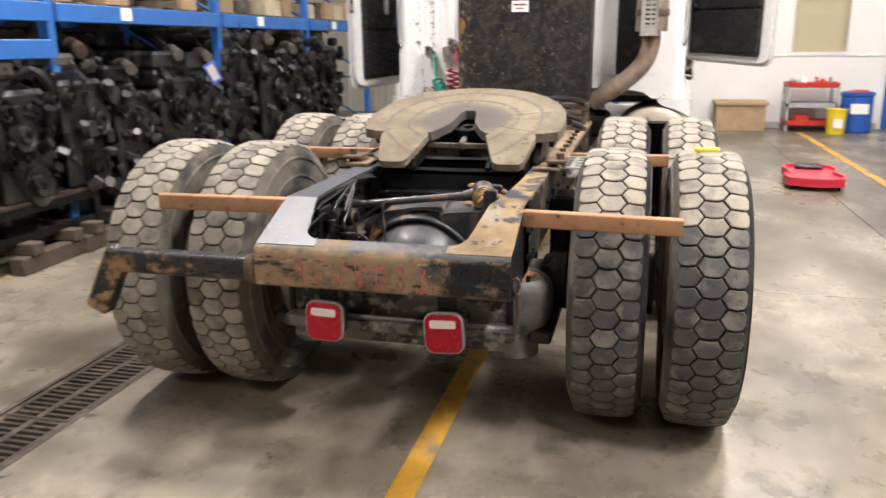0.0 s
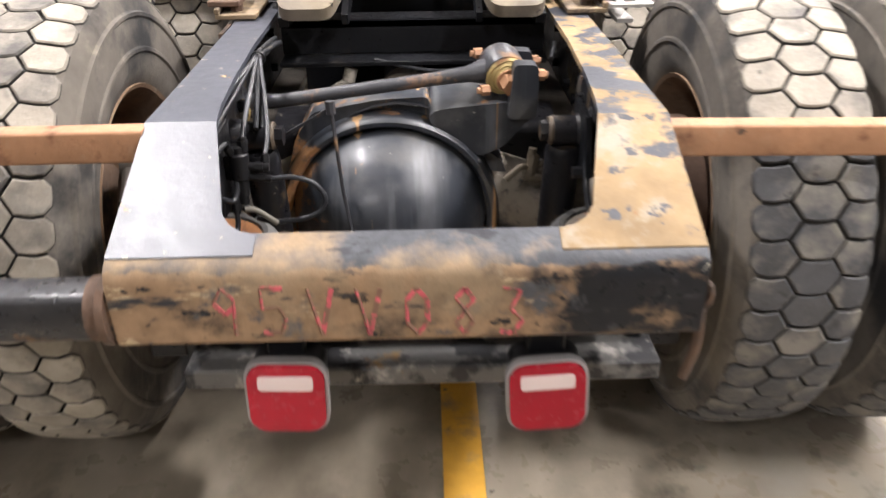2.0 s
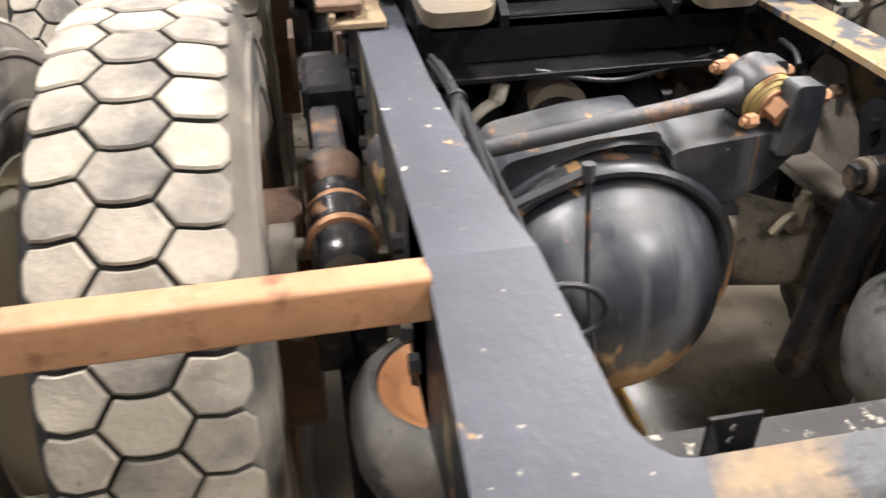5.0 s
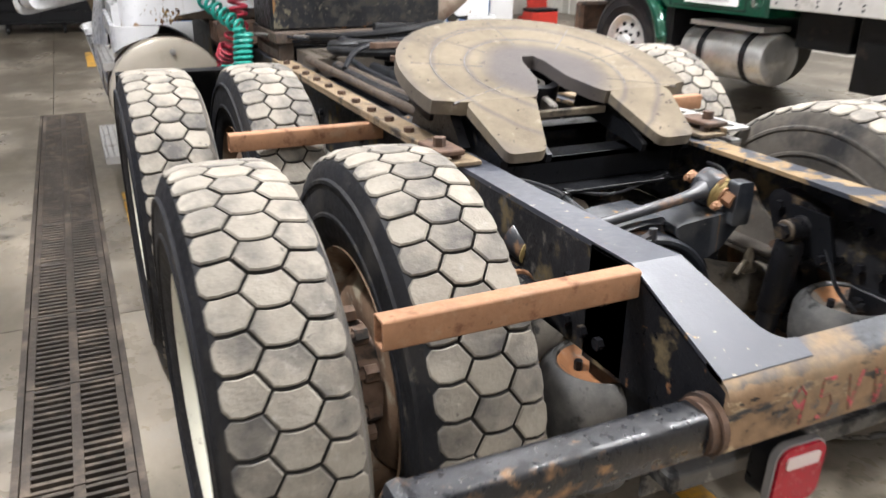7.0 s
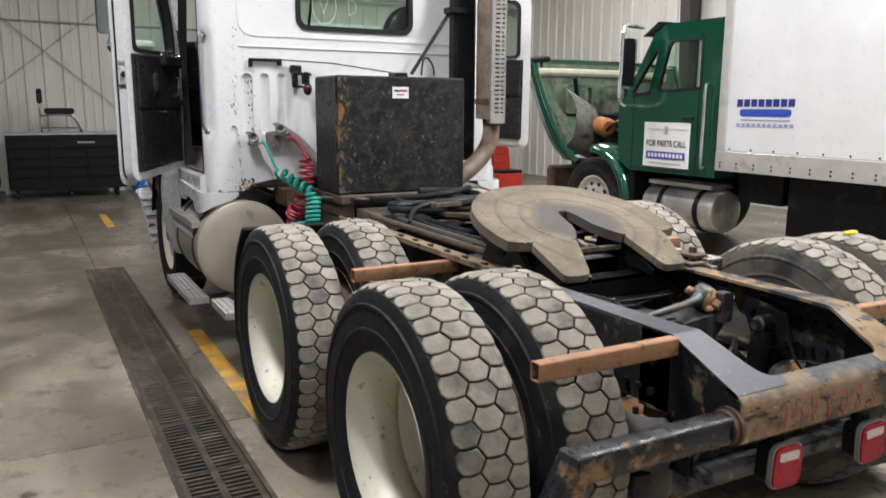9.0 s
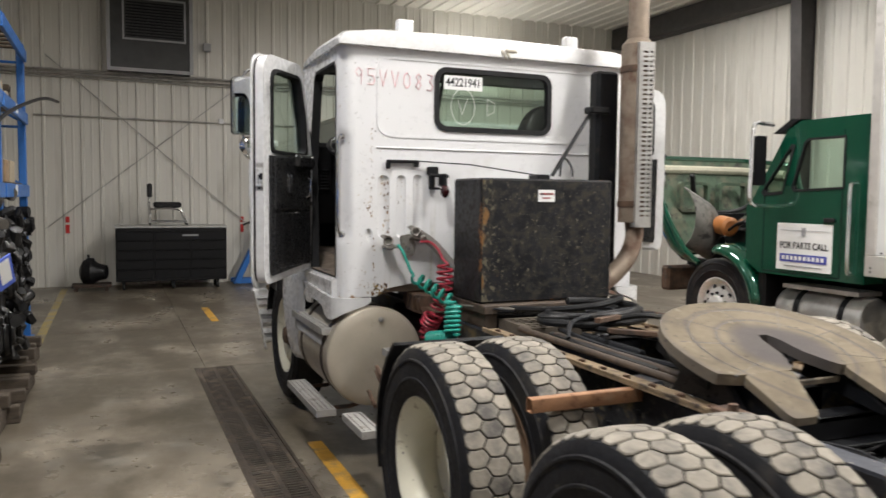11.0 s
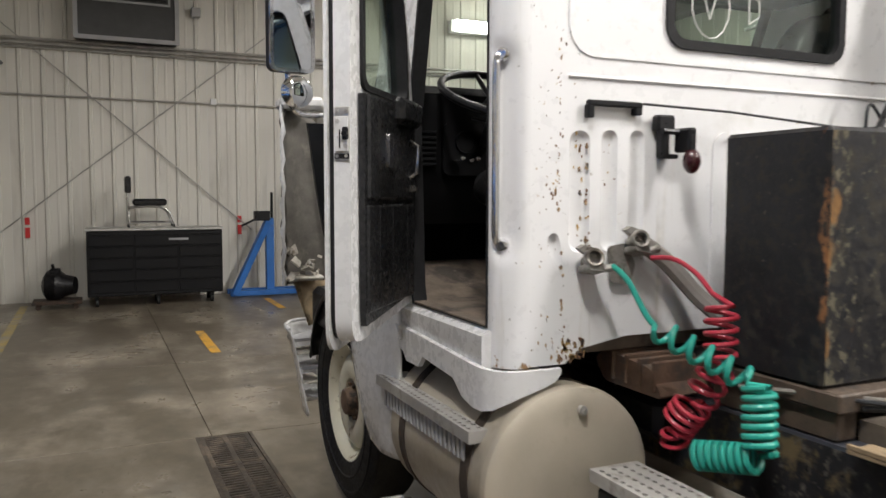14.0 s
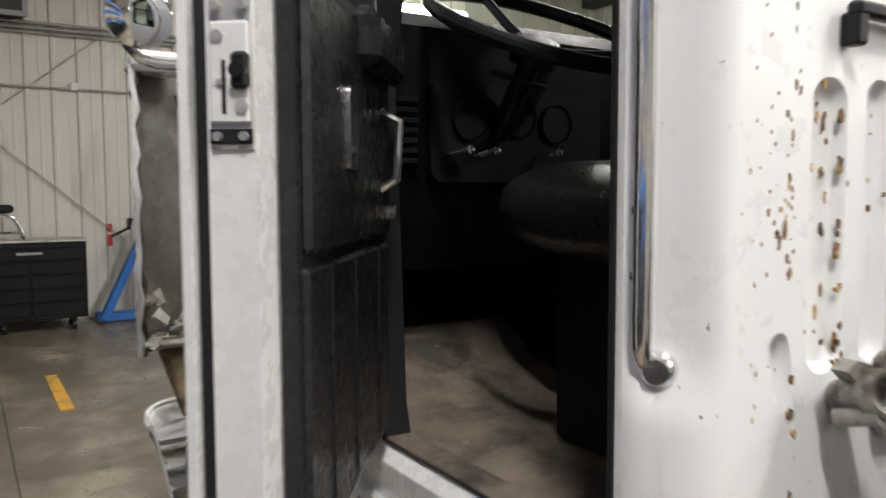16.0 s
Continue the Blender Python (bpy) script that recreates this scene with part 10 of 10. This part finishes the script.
lathe(b, [(0.262, 0.09), (0.258, 0.0), (0.262, -0.09), (0.288, -0.10)], (0, 0, 0), (1, 0, 0), 40)
ALLOY = mesh_of("alloy_rim", b, WHT, 40)
b = B()
cyl(b, (0.080, 0.20, 0), (0.088, 0.20, 0), 0.026, n=12)
HOLE = mesh_of("rim_hole", b, CHEST, 35)
b = B()
cyl(b, (0.09, 0.13, 0), (0.125, 0.13, 0), 0.014, n=6)
NUT = mesh_of("wheel_nut", b, CHEST, 35)
for yy, xs in ((5.75, (3.86, 5.72)), (-0.9, (3.86, 4.2, 5.4, 5.72))):
    for x in xs:
        b = B()
        cyl(b, (-0.05, 0, 0), (0.05, 0, 0), 0.11, n=16)
        w = sub("wheel", mesh_of("wheel_core", b, CAST, 35), gt, pose(x, yy, 0.515))
        t = pose(0, 0, 0, 0, 0, 180 if x < 4.7 else 0)
        sub("tyre", TYRE_FRONT, w, t)
        sub("rim", ALLOY, w, t, "polished alloy rim")
        for k in range(10):
            sub("rim_hole", HOLE, w, t @ pose(0, 0, 0, 36 * k, 0, 0))
            sub("wheel_nut", NUT, w, t @ pose(0, 0, 0, 36 * k + 17, 0, 0))
b = B()
rows = []
for i in range(15):
    a = radians(172 - 82 * i / 14)
    rows.append([b.verts.new((xx, 5.75 + rr * math.cos(a), 0.515 + rr * math.sin(a))) for xx, rr in ((3.665, 0.565), (3.655, 0.595), (3.675, 0.635), (3.73, 0.662), (3.85, 0.675), (4.15, 0.68))])
for ra, rb in zip(rows, rows[1:]):
    for j in range(5):
        b.faces.new([ra[j], ra[j + 1], rb[j + 1], rb[j]])
fd = part("fender", b, GREEN, gt, "glossy green fender arched over the rear of the front wheel", smooth=60)
so = fd.modifiers.new("thick", "SOLIDIFY")
so.thickness = 0.012
b = B()
box(b, 3.72, 5.85, 5.06, 5.16, 0.58, 0.95, 0.02)
box(b, 3.95, 5.65, 5.32, 5.36, 0.62, 1.62, 0.01)
part("firewall", b, CHEST, gt, "black splash panel and firewall behind the engine")
# hood tipped forward: shell open to the rear
def hood_at(t, a, k=1.0):
    """A point of the tipped hood: t up from its low edge, a round from side to side."""
    w = (1.08 + 0.10 * t) * k
    x = 4.80 - w * math.copysign(abs(math.cos(a)) ** 0.5, math.cos(a))
    d = 0.60 * k * (math.sin(a) ** 0.7) * (1 - 0.2 * t)
    return Vector((x, 6.02 + 0.80 * t ** 0.60 + d, 0.95 + 1.17 * t + 0.06 * math.sin(a)))


b = B()
rows = [[b.verts.new(hood_at(i / 10, math.pi * j / 16)) for j in range(17)] for i in range(11)]
for ra, rb in zip(rows, rows[1:]):
    for j in range(16):
        b.faces.new([ra[j], ra[j + 1], rb[j + 1], rb[j]])
hd = part("hood", b, [GREEN, BEIGE_IN], gt, "green hood tipped forward showing its bare inside", smooth=60)
so = hd.modifiers.new("thick", "SOLIDIFY")
so.thickness, so.offset, so.material_offset = 0.03, 0, 1
b = B()
tube(b, [hood_at(1.0, math.pi * j / 16) for j in range(17)], 0.035, 8)
for a in (0.0, math.pi):
    tube(b, [hood_at(i / 10, a) for i in range(11)], 0.03, 8)
part("hood_lip", b, GREEN, hd)
b = B()
tube(b, [hood_at(0.88, math.pi * j / 16, 0.95) for j in range(1, 16)], 0.055, 8)
part("hood_crossbar", b, BEIGE, hd, "beige moulded crossbar inside the hood")
LINERM = mat("grey_liner", (0.15, 0.145, 0.13), 0.85, var=0.25, layers=[((0.05, 0.048, 0.045), 7, 0.52, 0.66, 0.9)], bump=0.4)
for s in (1, -1):
    b = B()
    rows = []
    for i in range(7):
        a = radians(-65 + 140 * i / 6)
        rows.append([b.verts.new((4.80 - s * (1.0 - dx), 6.48 - 0.30 * math.cos(a) + 0.10 * dx, 1.45 + 0.36 * math.sin(a) - 0.45 * dx)) for dx in (0.0, 0.2, 0.40)])
    for ra, rb in zip(rows, rows[1:]):
        for j in range(2):
            b.faces.new([ra[j], ra[j + 1], rb[j + 1], rb[j]])
    ln_ = part("wheel_liner", b, LINERM, hd, "grey dusty wheel arch liner")
    so = ln_.modifiers.new("thick", "SOLIDIFY")
    so.thickness = 0.015
for x0 in (4.25, 4.87):
    b = B()
    ring_prism(b, rounded(x0, x0 + 0.47, 1.50, 1.88, 0.05, 4), rounded(x0 + 0.04, x0 + 0.43, 1.54, 1.84, 0.04, 4), "y", 6.98, 7.06)
    part("hood_stiffener", b, BEIGE_IN, hd)
b = B()
tube(b, curve([(4.05, 6.55, 1.95), (4.3, 6.75, 1.62), (4.7, 6.85, 1.50), (5.1, 6.8, 1.55), (5.4, 6.7, 1.8)], 6), 0.03, 8)
part("hood_hose", b, HOSE, hd)
b = B()
box(b, 3.62, 3.74, 6.62, 6.95, 2.13, 2.20, 0.025, None)
tube(b, curve([(3.70, 6.78, 2.08), (3.66, 6.72, 2.13), (3.66, 6.70, 2.16)], 4), 0.014, 6)
hm = part("hood_mirror", b, CHEST, hd, "small black hood mirror with an amber marker")
b = B()
ball(b, (3.66, 6.86, 2.09), 0.03, 10, 6)
part("marker_lamp", b, mat("amber_lens", (0.7, 0.22, 0.02), 0.25, bump=0), hm)
b = B()
box(b, 4.35, 5.25, 5.35, 6.35, 0.85, 1.35, 0.05)
box(b, 4.5, 5.1, 5.4, 6.2, 1.35, 1.55, 0.05)
box(b, 4.25, 5.4, 6.40, 6.46, 0.75, 1.5, 0.01)
ge = part("engine", b, ENG_A, gt, "open engine bay with hoses")
for k in range(14):
    b = B()
    tube(b, curve([(4.02 + 0.09 * k, 5.4, 1.15 + 0.05 * (k % 4)), (4.05 + 0.1 * k, 5.7, 1.42 + 0.06 * (k % 3)), (4.15 + 0.09 * k, 6.2, 1.2 + 0.04 * (k % 5))], 4), 0.016 + 0.007 * (k % 3), 7)
    part("hose", b, CHROME if k % 4 == 1 else ENG_A if k % 3 else CHEST, ge)
b = B()
lathe(b, [(0.0, -0.13), (0.08, -0.13), (0.11, -0.10), (0.11, 0.10), (0.08, 0.13), (0, 0.13)], (4.16, 6.10, 1.36), (0.2, 1, 0.1), 20)
part("reservoir", b, mat("orange_plastic", (0.36, 0.14, 0.04), 0.5, var=0.25, bump=0.05), ge, "orange plastic tank in the engine bay")
b = B()
box(b, 3.9, 5.7, 6.75, 6.9, 0.55, 0.85, 0.03)
part("front_bumper", b, RUSTY, gt, "dull brown front bumper")
b = B()
prism(b, rounded(-0.07, 0.07, 1.80, 2.28, 0.03, 3), "y", 0.0, 0.07, pose(3.50, 4.95, 0))
gm = part("side_mirror", b, CHEST, gt, "tall black side mirror on a bright arm")
b = B()
tube(b, curve([(3.72, 5.02, 2.40), (3.56, 4.98, 2.40), (3.42, 4.97, 2.37), (3.405, 4.97, 2.0), (3.405, 4.97, 1.66), (3.56, 5.0, 1.60), (3.70, 5.05, 1.60)], 5), 0.020, 8)
part("mirror_arm", b, CHROME, gm)
